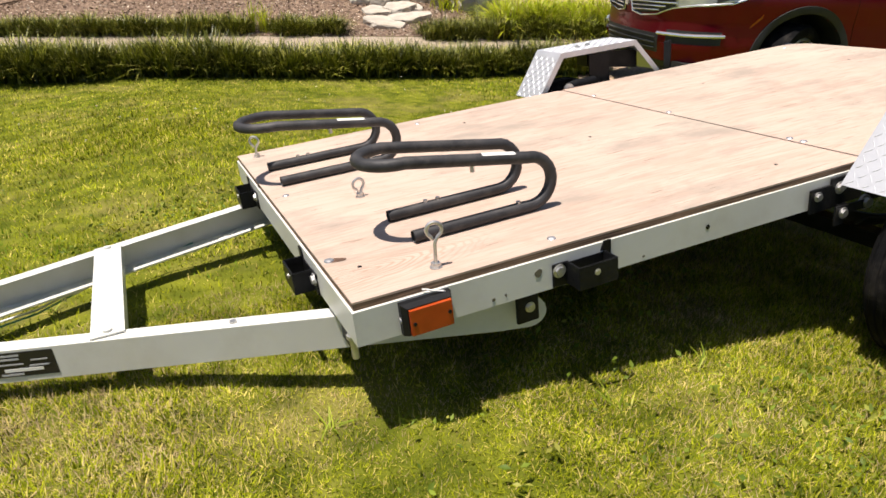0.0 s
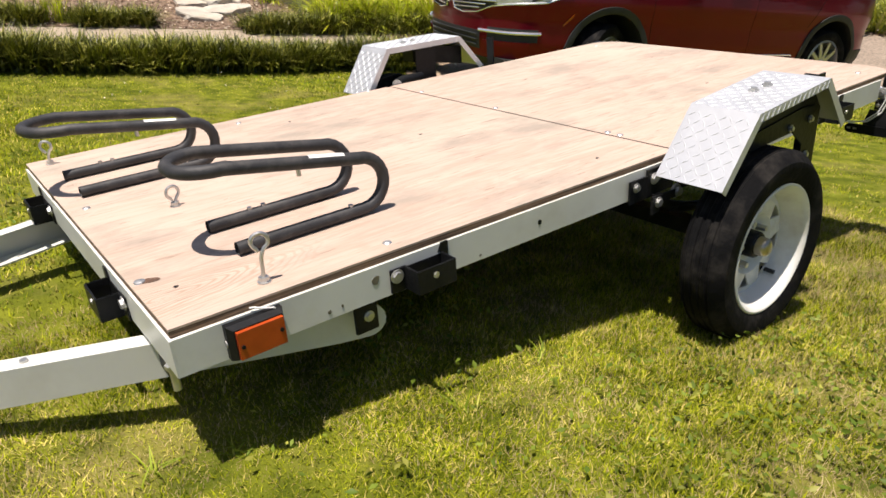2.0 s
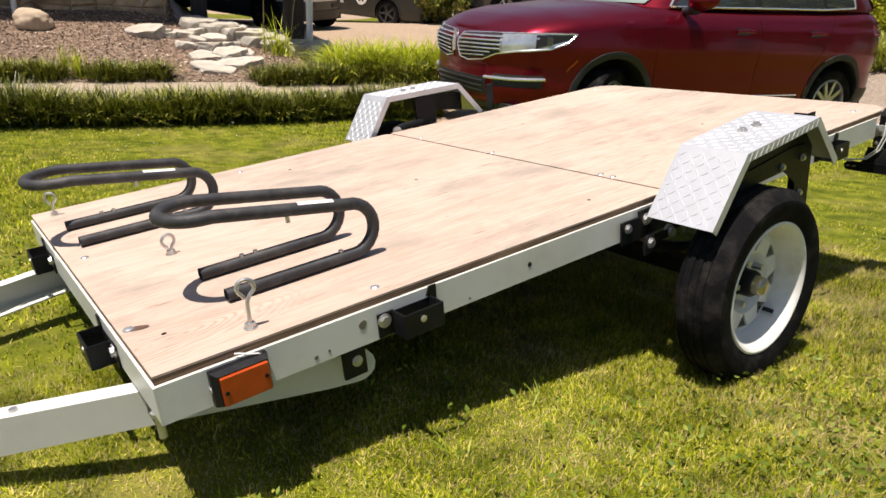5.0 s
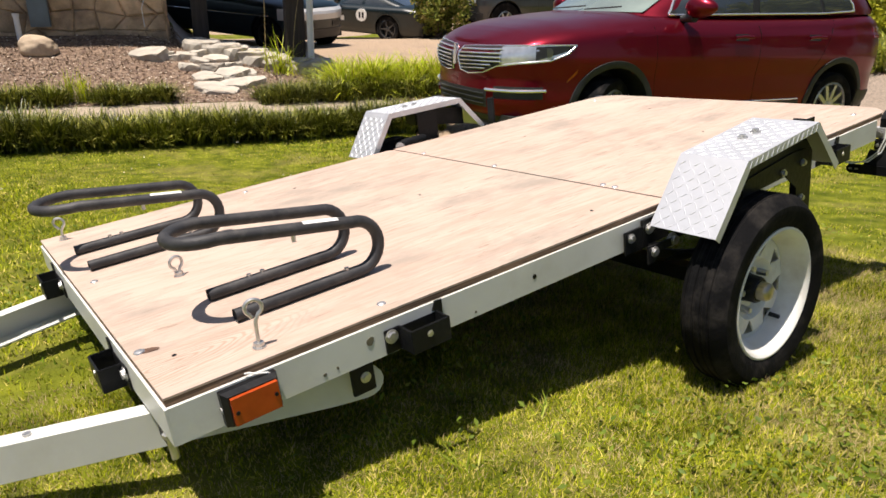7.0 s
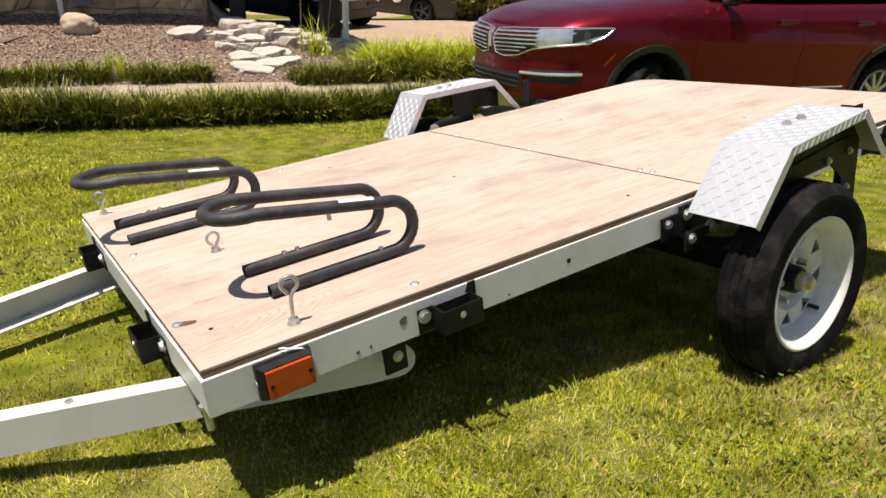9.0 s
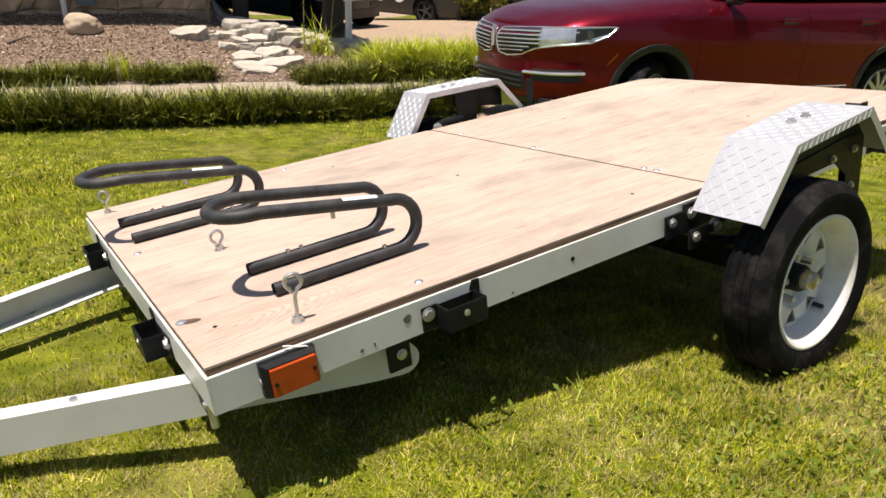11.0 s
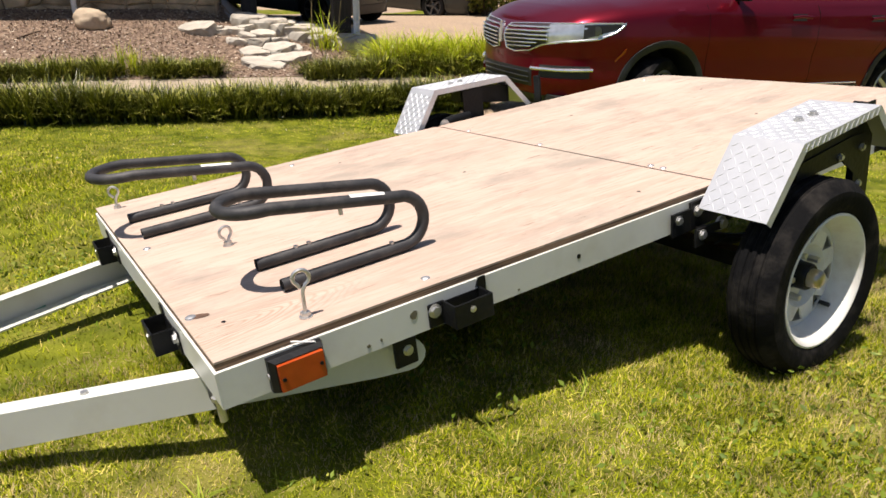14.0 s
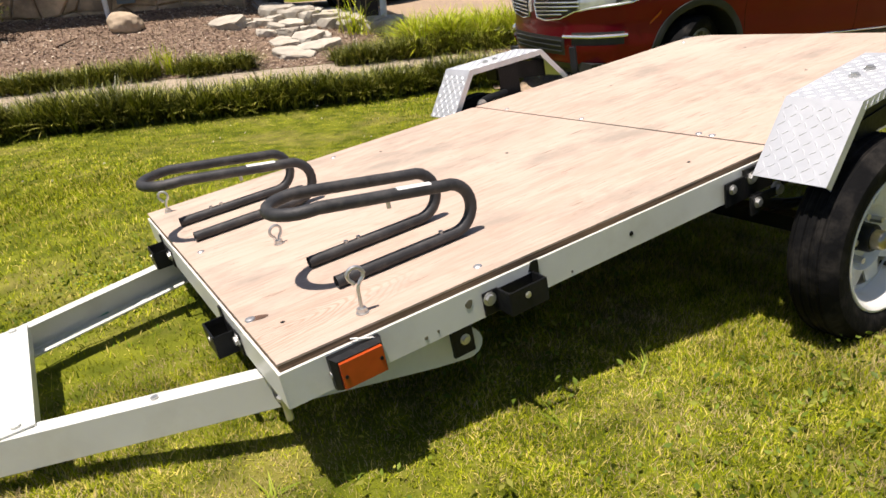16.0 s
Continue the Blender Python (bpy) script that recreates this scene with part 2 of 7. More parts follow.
# shaping tools
def part(name, bm, material, parent=None, label="", smooth=False, bevel=0.0):
    """Links a bmesh as one mesh object, under a thing or a part."""
    if bevel:
        edges = [e for e in bm.edges if len(e.link_faces) == 2 and e.calc_face_angle(0) > 0.5]
        bmesh.ops.bevel(bm, geom=edges, offset=bevel, segments=2, affect="EDGES", clamp_overlap=True)
    me = bpy.data.meshes.new(name)
    bmesh.ops.recalc_face_normals(bm, faces=bm.faces)
    if smooth:
        for fc in bm.faces:
            fc.smooth = True
    bm.to_mesh(me)
    bm.free()
    me.materials.append(material)
    if smooth:
        me.set_sharp_from_angle(angle=radians(38))
    ob = new(name, me)
    if parent:
        ob.parent = parent
    if label:
        tagged(ob, label)
    return ob


def thing(name, m, label, category, group="", kind=""):
    ob = new(name)
    ob.empty_display_size = 0.1
    ob.matrix_world = m
    return tagged(ob, label, category, group, kind)


def box(bm, x0, x1, y0, y1, z0, z1, m=None):
    vs = [bm.verts.new((x, y, z)) for x in (x0, x1) for y in (y0, y1) for z in (z0, z1)]
    for f in ((0, 1, 3, 2), (4, 6, 7, 5), (0, 4, 5, 1), (2, 3, 7, 6), (0, 2, 6, 4), (1, 5, 7, 3)):
        bm.faces.new([vs[i] for i in f])
    if m:
        bmesh.ops.transform(bm, matrix=m, verts=vs)
    return vs


def prism(bm, ring, way):
    """A closed prism over a planar ring of points."""
    way = Vector(way)
    a = [bm.verts.new(p) for p in ring]
    b = [bm.verts.new(Vector(p) + way) for p in ring]
    n = len(ring)
    bm.faces.new(a[::-1]), bm.faces.new(b)
    for i in range(n):
        bm.faces.new((a[i], a[(i + 1) % n], b[(i + 1) % n], b[i]))
    return a + b


def tube(bm, path, r, seg=12, caps=True, r_end=None, flat=1.0):
    """A round bar along a path; r_end: the radius at its far end."""
    path = [Vector(p) for p in path]
    rings, up = [], None
    for i, p in enumerate(path):
        t = (path[min(i + 1, len(path) - 1)] - path[max(i - 1, 0)]).normalized()
        if up is None:
            up = t.orthogonal().normalized()
        up = (up - t * up.dot(t)).normalized()
        side = t.cross(up)
        rad = r if r_end is None else r + (r_end - r) * i / max(1, len(path) - 1)
        rings.append([bm.verts.new(p + rad * (math.cos(a) * up + flat * math.sin(a) * side)) for a in (2 * math.pi * k / seg for k in range(seg))])
    for a, b in zip(rings, rings[1:]):
        for k in range(seg):
            bm.faces.new((a[k], a[(k + 1) % seg], b[(k + 1) % seg], b[k]))
    if caps:
        bm.faces.new(rings[0][::-1]), bm.faces.new(rings[-1])
    return rings


def lathe(bm, profile, seg=48, centre=(0, 0, 0), closed=False):
    """Turns a profile of (radius, along) round the y axis through centre."""
    c = Vector(centre)
    rings = []
    for k in range(seg):
        a = 2 * math.pi * k / seg
        rings.append([bm.verts.new(c + Vector((r * math.cos(a), y, r * math.sin(a)))) for r, y in profile])
    n = len(profile)
    for k in range(seg):
        a, b = rings[k], rings[(k + 1) % seg]
        for i in range(n if closed else n - 1):
            j = (i + 1) % n
            bm.faces.new((a[i], a[j], b[j], b[i]))


def hexbolt(bm, p, axis, r=0.009, h=0.007):
    """A bolt head with its washer, proud of p along the axis."""
    p, axis = Vector(p), Vector(axis).normalized()
    tube(bm, [p - axis * 0.004, p + axis * 0.002], r * 1.45, 14)
    tube(bm, [p + axis * 0.002, p + axis * h], r, 6)


def arc(c, r, a0, a1, n, u, v):
    """Points on an arc round c in the plane of u and v."""
    c, u, v = Vector(c), Vector(u), Vector(v)
    return [c + r * (math.cos(a) * u + math.sin(a) * v) for a in (radians(a0 + (a1 - a0) * k / n) for k in range(n + 1))]


def strips(name, roots, ways, lengths, widths, bends, material, segments=3, parent=None, lean_noise=0.0):
    """Many arching blades in one mesh. roots and ways are arrays; each blade is its own island."""
    roots, ways = np.asarray(roots, float), np.asarray(ways, float)
    n, k = len(roots), segments
    side = np.stack([-ways[:, 1], ways[:, 0], np.zeros(n)], 1)
    ln = np.linalg.norm(side, axis=1, keepdims=True)
    side = np.where(ln > 1e-6, side / np.maximum(ln, 1e-6), [1.0, 0, 0])
    out = np.stack([ways[:, 0], ways[:, 1], np.zeros(n)], 1) / np.maximum(ln, 1e-6)
    pts = []
    for i in range(k + 1):
        s = i / k
        c = roots + lengths[:, None] * (s * ways + (s * s * bends)[:, None] * (out * 1.0 + np.array([0, 0, -0.8])))
        w = (widths * (1 - s) ** 0.7 if i < k else 0 * widths)[:, None] * side / 2
        pts += [c - w, c + w] if i < k else [c]
    per = 2 * k + 1
    verts = np.stack(pts, 1).reshape(-1, 3)
    base = (np.arange(n) * per)[:, None]
    quads = []
    for i in range(k - 1):
        quads.append(base + np.array([2 * i, 2 * i + 1, 2 * i + 3, 2 * i + 2]))
    tris = base + np.array([2 * (k - 1), 2 * (k - 1) + 1, 2 * k])
    me = bpy.data.meshes.new(name)
    loops = np.concatenate([np.concatenate(quads, 1).reshape(n, -1), tris], 1) if quads else tris
    sizes = np.tile([4] * len(quads) + [3], n)
    me.vertices.add(len(verts))
    me.vertices.foreach_set("co", verts.ravel())
    me.loops.add(loops.size)
    me.loops.foreach_set("vertex_index", loops.ravel().astype(np.int32))
    me.polygons.add(len(sizes))
    starts = np.concatenate([[0], np.cumsum(sizes)[:-1]])
    me.polygons.foreach_set("loop_start", starts.astype(np.int32))
    me.update(calc_edges=True)
    me.validate()
    me.materials.append(material)
    ob = new(name, me)
    if parent:
        ob.parent = parent
    return ob


# the lie of the land: a lawn that falls towards the hedge and the drive, a bed that rises behind it


def soft_clamp(d, a, b, k=0.06):
    s = lambda v: k * np.logaddexp(0, v / k)
    return a + s(d - a) - s(d - b)


def ground(x, y):
    x, y = np.asarray(x, float), np.asarray(y, float)
    s = lambda v, k: k * np.logaddexp(0, v / k)
    z = -0.247 - soft_clamp(0.14 * y + 0.085 * x - 0.031 * s(x - 1.5, 0.25) + 0.20 * s(-x - 0.05, 0.12), -0.42, 0.78)
    # a low swell of the lawn under the tongue, and a shallow hollow before the deck
    z = z + 0.05 * np.exp(-((x + 0.6) / 0.45) ** 2 - ((y - 0.3) / 0.8) ** 2) - 0.03 * np.exp(-(x / 0.25) ** 2 - ((y + 0.05) / 0.5) ** 2)
    along, across = 0.959 * x - 0.282 * y, 0.282 * x + 0.959 * y
    rise = 0.19 * soft_clamp(across - 7.3, 0.0, 3.2, 0.12)
    sig = lambda v: 1 / (1 + np.exp(-np.clip(v, -60, 60)))
    left = sig(-(along - 0.9 - 0.12 * (across - 7)) * 3.0)
    # the drive falls away towards the far cars, and the street beyond the lily border lies lower
    fall = 0.06 * soft_clamp(across - 8.8, 0.0, 6.0, 0.2) * sig((along - 0.5) * 4)
    street = 0.9 * sig((x - 18.2) / 0.6)
    yard = 0.12 * soft_clamp(across - 14.8, 0.0, 5.0, 0.3) * sig((along - 0.5) * 4) * sig((7.2 - along) * 2)
    dip = 0.7 * sig((x - 48) / 2.5)
    bay = sig((along - 0.3) * 9) * sig((across - 9.35) * 9)
    return z + rise * left * (1 - bay) - np.minimum(fall + street, 0.95) - yard - dip


def gz(x, y):
    return float(ground(x, y))


def inside(poly, x, y):
    x, y = np.asarray(x, float), np.asarray(y, float)
    hit = np.zeros(x.shape, bool)
    for (x0, y0), (x1, y1) in zip(poly, poly[1:] + poly[:1]):
        if y0 != y1:
            hit ^= ((y0 > y) != (y1 > y)) & (x < (x1 - x0) * (y - y0) / (y1 - y0) + x0)
    return hit


def hedge_at(along, across):
    """World x, y of a place in the hedge's own directions."""
    return 0.959 * along + 0.282 * across, -0.282 * along + 0.959 * across


def axis(spans):
    """Grid lines: spans of (start, end, step)."""
    out = []
    for a, b, s in spans:
        out += list(np.arange(a, b, s))
    return np.array(out + [spans[-1][1]])


def sheet(name, poly, lift, material, label, step=0.25, kind="structure", thick=0.0):
    """A sheet that follows the land inside a polygon, a little above it."""
    bm = bmesh.new()
    f = bm.faces.new([bm.verts.new((x, y, 0)) for x, y in poly])
    xs, ys = [p[0] for p in poly], [p[1] for p in poly]
    for n in np.arange(min(xs) + step, max(xs), step):
        bmesh.ops.bisect_plane(bm, geom=bm.verts[:] + bm.edges[:] + bm.faces[:], plane_co=(n, 0, 0), plane_no=(1, 0, 0))
    for n in np.arange(min(ys) + step, max(ys), step):
        bmesh.ops.bisect_plane(bm, geom=bm.verts[:] + bm.edges[:] + bm.faces[:], plane_co=(0, n, 0), plane_no=(0, 1, 0))
    for v in bm.verts:
        v.co.z = gz(v.co.x, v.co.y) + lift
    if thick:
        ext = bmesh.ops.extrude_face_region(bm, geom=bm.faces[:])
        bmesh.ops.translate(bm, verts=[v for v in ext["geom"] if isinstance(v, bmesh.types.BMVert)], vec=(0, 0, -thick))
    ob = part(name, bm, material, None, smooth=True)
    return tagged(ob, label, name, kind=kind)


gx = axis([(-400, -40, 40), (-40, -8, 4), (-8, 16, 0.25), (16, 40, 2), (40, 400, 40)])
gy = axis([(-400, -40, 40), (-40, -6, 4), (-6, 14, 0.25), (14, 40, 2), (40, 400, 40)])
GX, GY = np.meshgrid(gx, gy, indexing="ij")
GZ = ground(GX, GY)
gme = bpy.data.meshes.new("ground")
ni, nj = GX.shape
idx = np.arange(ni * nj).reshape(ni, nj)
gme.from_pydata(np.stack([GX, GY, GZ], -1).reshape(-1, 3).tolist(), [],
                np.stack([idx[:-1, :-1], idx[1:, :-1], idx[1:, 1:], idx[:-1, 1:]], -1).reshape(-1, 4).tolist())
gme.polygons.foreach_set("use_smooth", [True] * len(gme.polygons))
gme.materials.append(M_LAWN)
tagged(new("ground", gme), "sloping mown lawn soil with straw patches", "ground", kind="structure")

# drive, path and mulch bed lie on the land
DRIVE = [(3.55, 4.25), (4.1, 2.75), (7.6, 1.55), (8.95, 1.95), (9.56, 0.3), (10.5, -3), (13, -9), (22, -12), (17.5, -3), (14.9, 1.15), (12.5, 3.75), (13, 9),
         (20, 28), (9, 30), (5.2, 14), (4.55, 8.3), (5.6, 6.7), (4.4, 5.6)]
sheet("drive", DRIVE, 0.012, M_DRIVE, "tan exposed-aggregate concrete driveway, sunlit", step=0.5)
sheet("drive_apron", [(7.64, 1.57), (8.98, 1.97), (9.62, 0.3), (10.56, -3), (13.05, -8.9), (21.9, -11.9), (17.42, -3), (14.82, 1.15), (12.45, 3.72), (9.0, 5.2), (6.6, 3.9)], 0.018, M_APRON, "darker worn aggregate concrete apron of the drive", step=0.5)
PATH = [hedge_at(a, c) for a, c in ((-9, 5.62), (-4, 5.62), (1.9, 5.6), (2.35, 5.5), (3.4, 6.25), (2.4, 6.72), (1.2, 6.92), (-0.5, 7.0), (-9, 7.05))]
sheet("path", PATH, 0.02, M_PATH, "narrow tan concrete path between low hedges", step=0.4)
BED = [hedge_at(a, c) for a, c in ((-9, 7.05), (-0.5, 7.0), (1.2, 6.92), (2.4, 6.72), (3.3, 6.3), (2.45, 8.6), (1.4, 11.5), (-9, 12))]
sheet("mulch_bed", BED, 0.025, M_MULCH, "brown bark mulch bed on a rising slope", step=0.25)


# ---- lawn, hedges and beds ----
rng = np.random.default_rng(7)


def lawn_mask(x, y):
    """Where grass grows: not on the drive, path, bed or hedge feet."""
    along, across = 0.959 * x - 0.282 * y, 0.282 * x + 0.959 * y
    return ~inside(DRIVE, x, y) & ~((across > 5.2) & (along < 3.4) & (across < 13))


def patchy(x, y, scale, seed):
    """Slow random field for thin and thick places, from sums of waves."""
    r = np.random.default_rng(seed)
    v = np.zeros_like(x)
    for k in range(9):
        a, f, p = r.uniform(0, 2 * np.pi), scale * r.uniform(0.5, 2.2), r.uniform(0, 6.3)
        v += np.sin((x * np.cos(a) + y * np.sin(a)) * f + p)
    return v / 4


def scatter(n, x0, x1, y0, y1):
    x, y = rng.uniform(x0, x1, n), rng.uniform(y0, y1, n)
    return x, y


def grass(name, zones, material, label, height, width, lean, keep=None, segments=2):
    X, Y, Wd = [], [], []
    for n, x0, x1, y0, y1, wide in zones:
        x, y = scatter(n, x0, x1, y0, y1)
        ok = lawn_mask(x, y)
        if keep is not None:
            ok &= keep(x, y)
        X.append(x[ok]), Y.append(y[ok]), Wd.append(np.full(ok.sum(), wide))
    x, y, w = np.concatenate(X), np.concatenate(Y), np.concatenate(Wd)
    n = len(x)
    roots = np.stack([x, y, ground(x, y) - 0.004], 1)
    a, tilt = rng.uniform(0, 2 * np.pi, n), np.abs(rng.normal(0, lean, n))
    ways = np.stack([np.cos(a) * np.sin(tilt), np.sin(a) * np.sin(tilt), np.cos(tilt)], 1)
    hh = height * rng.uniform(0.45, 1.35, n) * (1 + 0.35 * patchy(x, y, 2.0, 3))
    ob = strips(name, roots, ways, np.clip(hh, 0.012, 0.14), width * w * rng.uniform(0.7, 1.3, n), rng.uniform(0.05, 0.4, n), material, segments)
    return tagged(ob, label, "grass", kind="stuff")


def thatch(x, y):
    """Thin, dry places of a hand's width up to a stride."""
    return 0.6 * patchy(x, y, 2.6, 5) + 0.75 * patchy(x, y, 9.0, 15)


def grown(x, y):
    """Thinner among the dry places near the trailer, nearly even further off."""
    return np.where(y < 1.5, thatch(x, y) + 0.45 * (y < 0.7) - 0.7 * (x < 0.25), 0.5 * thatch(x, y) - 0.3) < rng.uniform(0.0, 1.5, len(x))


grass("grass", [(340000, -1.0, 2.6, -1.0, 0.6, 0.72), (110000, -1.8, 3.6, -1.3, 1.6, 1.0)], M_BLADE, "mown sunlit lawn grass, green and yellowish", 0.0235, 0.0036, 0.95, grown)
grass("grass", [(120000, -2.5, 5.0, 1.0, 3.4, 1.5), (70000, 2.4, 5.8, -2.4, 1.2, 1.6), (150000, -5, 5, 2.8, 6.2, 2.2), (110000, 4, 10, -4, 3, 2.4)], M_BLADE, "mown yellow-green lawn reaching to the hedge and drive", 0.0235, 0.0036, 0.95, grown, 1)
M_STRAW = leaf_mat("dry_straw", (0.36, 0.27, 0.125), (0.50, 0.40, 0.21), (0.26, 0.19, 0.09), rough=0.7, through_light=0.1)
grass("dry_grass", [(210000, -1.1, 2.7, -1.0, 0.7, 0.85), (14000, -2.5, 5, 0.5, 5.5, 1.4), (12000, 2, 9, -3, 2.5, 1.8)], M_STRAW, "dry straw-coloured thatch between the grass", 0.026, 0.0021, 1.1,
      keep=lambda x, y: thatch(x, y) + 0.6 * (y < 0.7) - 0.85 * (x < 0.25) > rng.uniform(-1.0, 0.8, len(x)), segments=1)


M_LUSH = leaf_mat("lush_grass_blade", (0.075, 0.15, 0.008), (0.19, 0.29, 0.012), (0.34, 0.36, 0.02), through_light=0.12, spec=0.05)
grass("lush_grass", [(26000, -2.2, 4.2, -1.2, 1.8, 1.1), (52000, -5, 6, 1.2, 6.0, 2.0)], M_LUSH, "greener clumps of longer grass in the lawn", 0.034, 0.0036, 0.8,
      keep=lambda x, y: patchy(x, y, 3.6, 23) > rng.uniform(0.35, 1.3, len(x)), segments=1)


def leaves(name, points, size, material, label, category, flat=0.0, parent=None, kind="stuff"):
    """Small folded leaves, each its own island."""
    n = len(points)
    a, b = rng.normal(size=(n, 3)), rng.normal(size=(n, 3))
    if flat:
        a[:, 2] *= 1 - flat
        b[:, 2] *= 1 - flat
    a /= np.linalg.norm(a, axis=1)[:, None]
    b -= a * (a * b).sum(1)[:, None]
    b /= np.linalg.norm(b, axis=1)[:, None]
    c = np.cross(a, b)
    s = (size * rng.uniform(0.6, 1.4, n))[:, None]
    v = np.stack([points - a * s, points + b * s * 0.5 + c * s * 0.15, points + a * s, points - b * s * 0.5 + c * s * 0.15], 1).reshape(-1, 3)
    base = (np.arange(n) * 4)[:, None]
    tris = np.concatenate([base + np.array([0, 1, 2]), base + np.array([0, 2, 3])], 1).reshape(-1, 3)
    me = bpy.data.meshes.new(name)
    me.vertices.add(len(v))
    me.vertices.foreach_set("co", v.ravel())
    me.loops.add(tris.size)
    me.loops.foreach_set("vertex_index", tris.ravel().astype(np.int32))
    me.polygons.add(len(tris))
    me.polygons.foreach_set("loop_start", (np.arange(len(tris)) * 3).astype(np.int32))
    me.update(calc_edges=True)
    me.materials.append(material)
    ob = new(name, me)
    if parent:
        ob.parent = parent
        return ob
    return tagged(ob, label, category, kind=kind)


M_CLOVER = leaf_mat("clover_leaf", (0.09, 0.14, 0.014), (0.20, 0.26, 0.03), (0.32, 0.32, 0.06), rough=0.5, through_light=0.25)
cx, cy = scatter(50000, -1.6, 3.0, -1.0, 2.4)
ok = lawn_mask(cx, cy) & (patchy(cx, cy, 3.2, 11) > rng.uniform(0.1, 1.2, len(cx)))
cx, cy = cx[ok], cy[ok]
leaves("clover", np.stack([cx, cy, ground(cx, cy) + rng.uniform(0.012, 0.045, len(cx))], 1), 0.0085, M_CLOVER, "patches of small clover leaves in the lawn", "clover", 0.5)


# coarse bright tufts and small white clover heads in the lawn
tx, ty = scatter(80, -1.2, 4.2, -1.1, 2.2)
keep_t = lawn_mask(tx, ty)
tx, ty = np.repeat(tx[keep_t], 11), np.repeat(ty[keep_t], 11)
tn = len(tx)
tx, ty = tx + rng.normal(0, 0.012, tn), ty + rng.normal(0, 0.012, tn)
ta, tt = rng.uniform(0, 2 * np.pi, tn), np.abs(rng.normal(0.55, 0.3, tn))
M_TUFT = leaf_mat("coarse_grass_blade", (0.13, 0.20, 0.012), (0.30, 0.36, 0.03), (0.50, 0.48, 0.08), rough=0.5, through_light=0.3)
tagged(strips("coarse_grass", np.stack([tx, ty, ground(tx, ty) - 0.004], 1), np.stack([np.cos(ta) * np.sin(tt), np.sin(ta) * np.sin(tt), np.cos(tt)], 1),
              rng.uniform(0.03, 0.065, tn), rng.uniform(0.0035, 0.0055, tn), rng.uniform(0.2, 0.6, tn), M_TUFT, 3), "bright tufts of coarse grass in the lawn", "grass", kind="stuff")
fx, fy = scatter(60, -2.0, 5.0, 0.2, 4.8)
keep_f = lawn_mask(fx, fy)
fx, fy = fx[keep_f], fy[keep_f]
petals = np.repeat(np.stack([fx, fy, ground(fx, fy) + rng.uniform(0.025, 0.05, len(fx))], 1), 10, 0)
M_CLOVERHEAD = leaf_mat("clover_head", (0.62, 0.60, 0.50), (0.74, 0.72, 0.64), (0.60, 0.50, 0.38), rough=0.7, through_light=0.15)
leaves("clover_flowers", petals + rng.normal(0, 0.003, petals.shape), 0.004, M_CLOVERHEAD, "small white clover heads dotted over the lawn", "flowers")


def border(name, label, category, material, n, a0, a1, c0, c1, length, width, bend, spread=0.45, tufts=14):
    """A planted strip in the hedge's directions: tufts of blades that rise, arch over and hang out at the sides."""
    m = max(1, int((a1 - a0) * tufts))
    ka, kc = rng.uniform(a0, a1, m), rng.uniform(c0, c1, m)
    high = rng.uniform(0.82, 1.12, m) * (1 + 0.06 * np.sin(ka * 4.1) + 0.05 * np.sin(ka * 11.3)) * (1 + 0.14 * ((-ka - 0.2) / 1.2).clip(0, 1) * (c0 < 6))
    w = rng.integers(0, m, n)
    a, c = ka[w] + rng.normal(0, 0.03, n), kc[w] + rng.normal(0, 0.03, n)
    x, y = hedge_at(a, c)
    roots = np.stack([x, y, ground(x, y) - 0.01], 1)
    ang = rng.uniform(0, 2 * np.pi, n)
    tilt = np.abs(rng.normal(0.10, spread, n)).clip(0, 1.25)
    ways = np.stack([np.cos(ang) * np.sin(tilt), np.sin(ang) * np.sin(tilt), np.cos(tilt)], 1)
    ob = strips(name, roots, ways, length * rng.uniform(0.75, 1.15, n) * high[w], width * rng.uniform(0.65, 1.3, n), bend * rng.uniform(0.35, 1.5, n), material, 4)
    return tagged(ob, label, category, kind="stuff")


border("hedge", "dense dark green liriope hedge along the lawn", "hedge", M_LIRIOPE, 50000, -7.0, 2.55, 5.26, 5.54, 0.335, 0.017, 0.42, 0.30, 80)
border("hedge", "low liriope border at the foot of the mulch bed", "hedge", M_LIRIOPE, 15000, -6.0, -0.95, 7.05, 7.25, 0.275, 0.014, 0.44, 0.30, 60)
border("hedge", "short liriope border beside pale flagstones", "hedge", M_LIRIOPE, 3200, -0.68, 0.10, 7.05, 7.25, 0.275, 0.014, 0.44, 0.30, 60)
border("hedge", "liriope border below the bright daylilies", "hedge", M_LIRIOPE, 9500, 1.02, 3.2, 6.78, 7.08, 0.29, 0.015, 0.44, 0.30, 65)
border("daylilies", "bright yellow-green daylily leaves beside the drive", "plants", M_DAYLILY, 3600, 1.95, 3.3, 7.12, 7.65, 0.54, 0.024, 0.55, 0.5, 26)
border("daylily_tuft", "small yellowish tuft in the low border", "plants", M_DAYLILY, 80, -0.90, -0.74, 7.15, 7.3, 0.42, 0.012, 0.25, 0.2, 30)

# bark chips and pale litter on the bed
bx, by = scatter(48000, -4, 4.6, 5.5, 11)
ok = inside(BED, bx, by)
bx, by = bx[ok], by[ok]
M_CHIP = leaf_mat("bark_chip", (0.11, 0.072, 0.048), (0.33, 0.235, 0.155), (0.66, 0.57, 0.45), rough=0.85, through_light=0.0)
leaves("bark_chips", np.stack([bx, by, ground(bx, by) + 0.032 + 0.008 * rng.random(len(bx))], 1), 0.015, M_CHIP, "loose bark chips and dry litter", "mulch", 0.6)


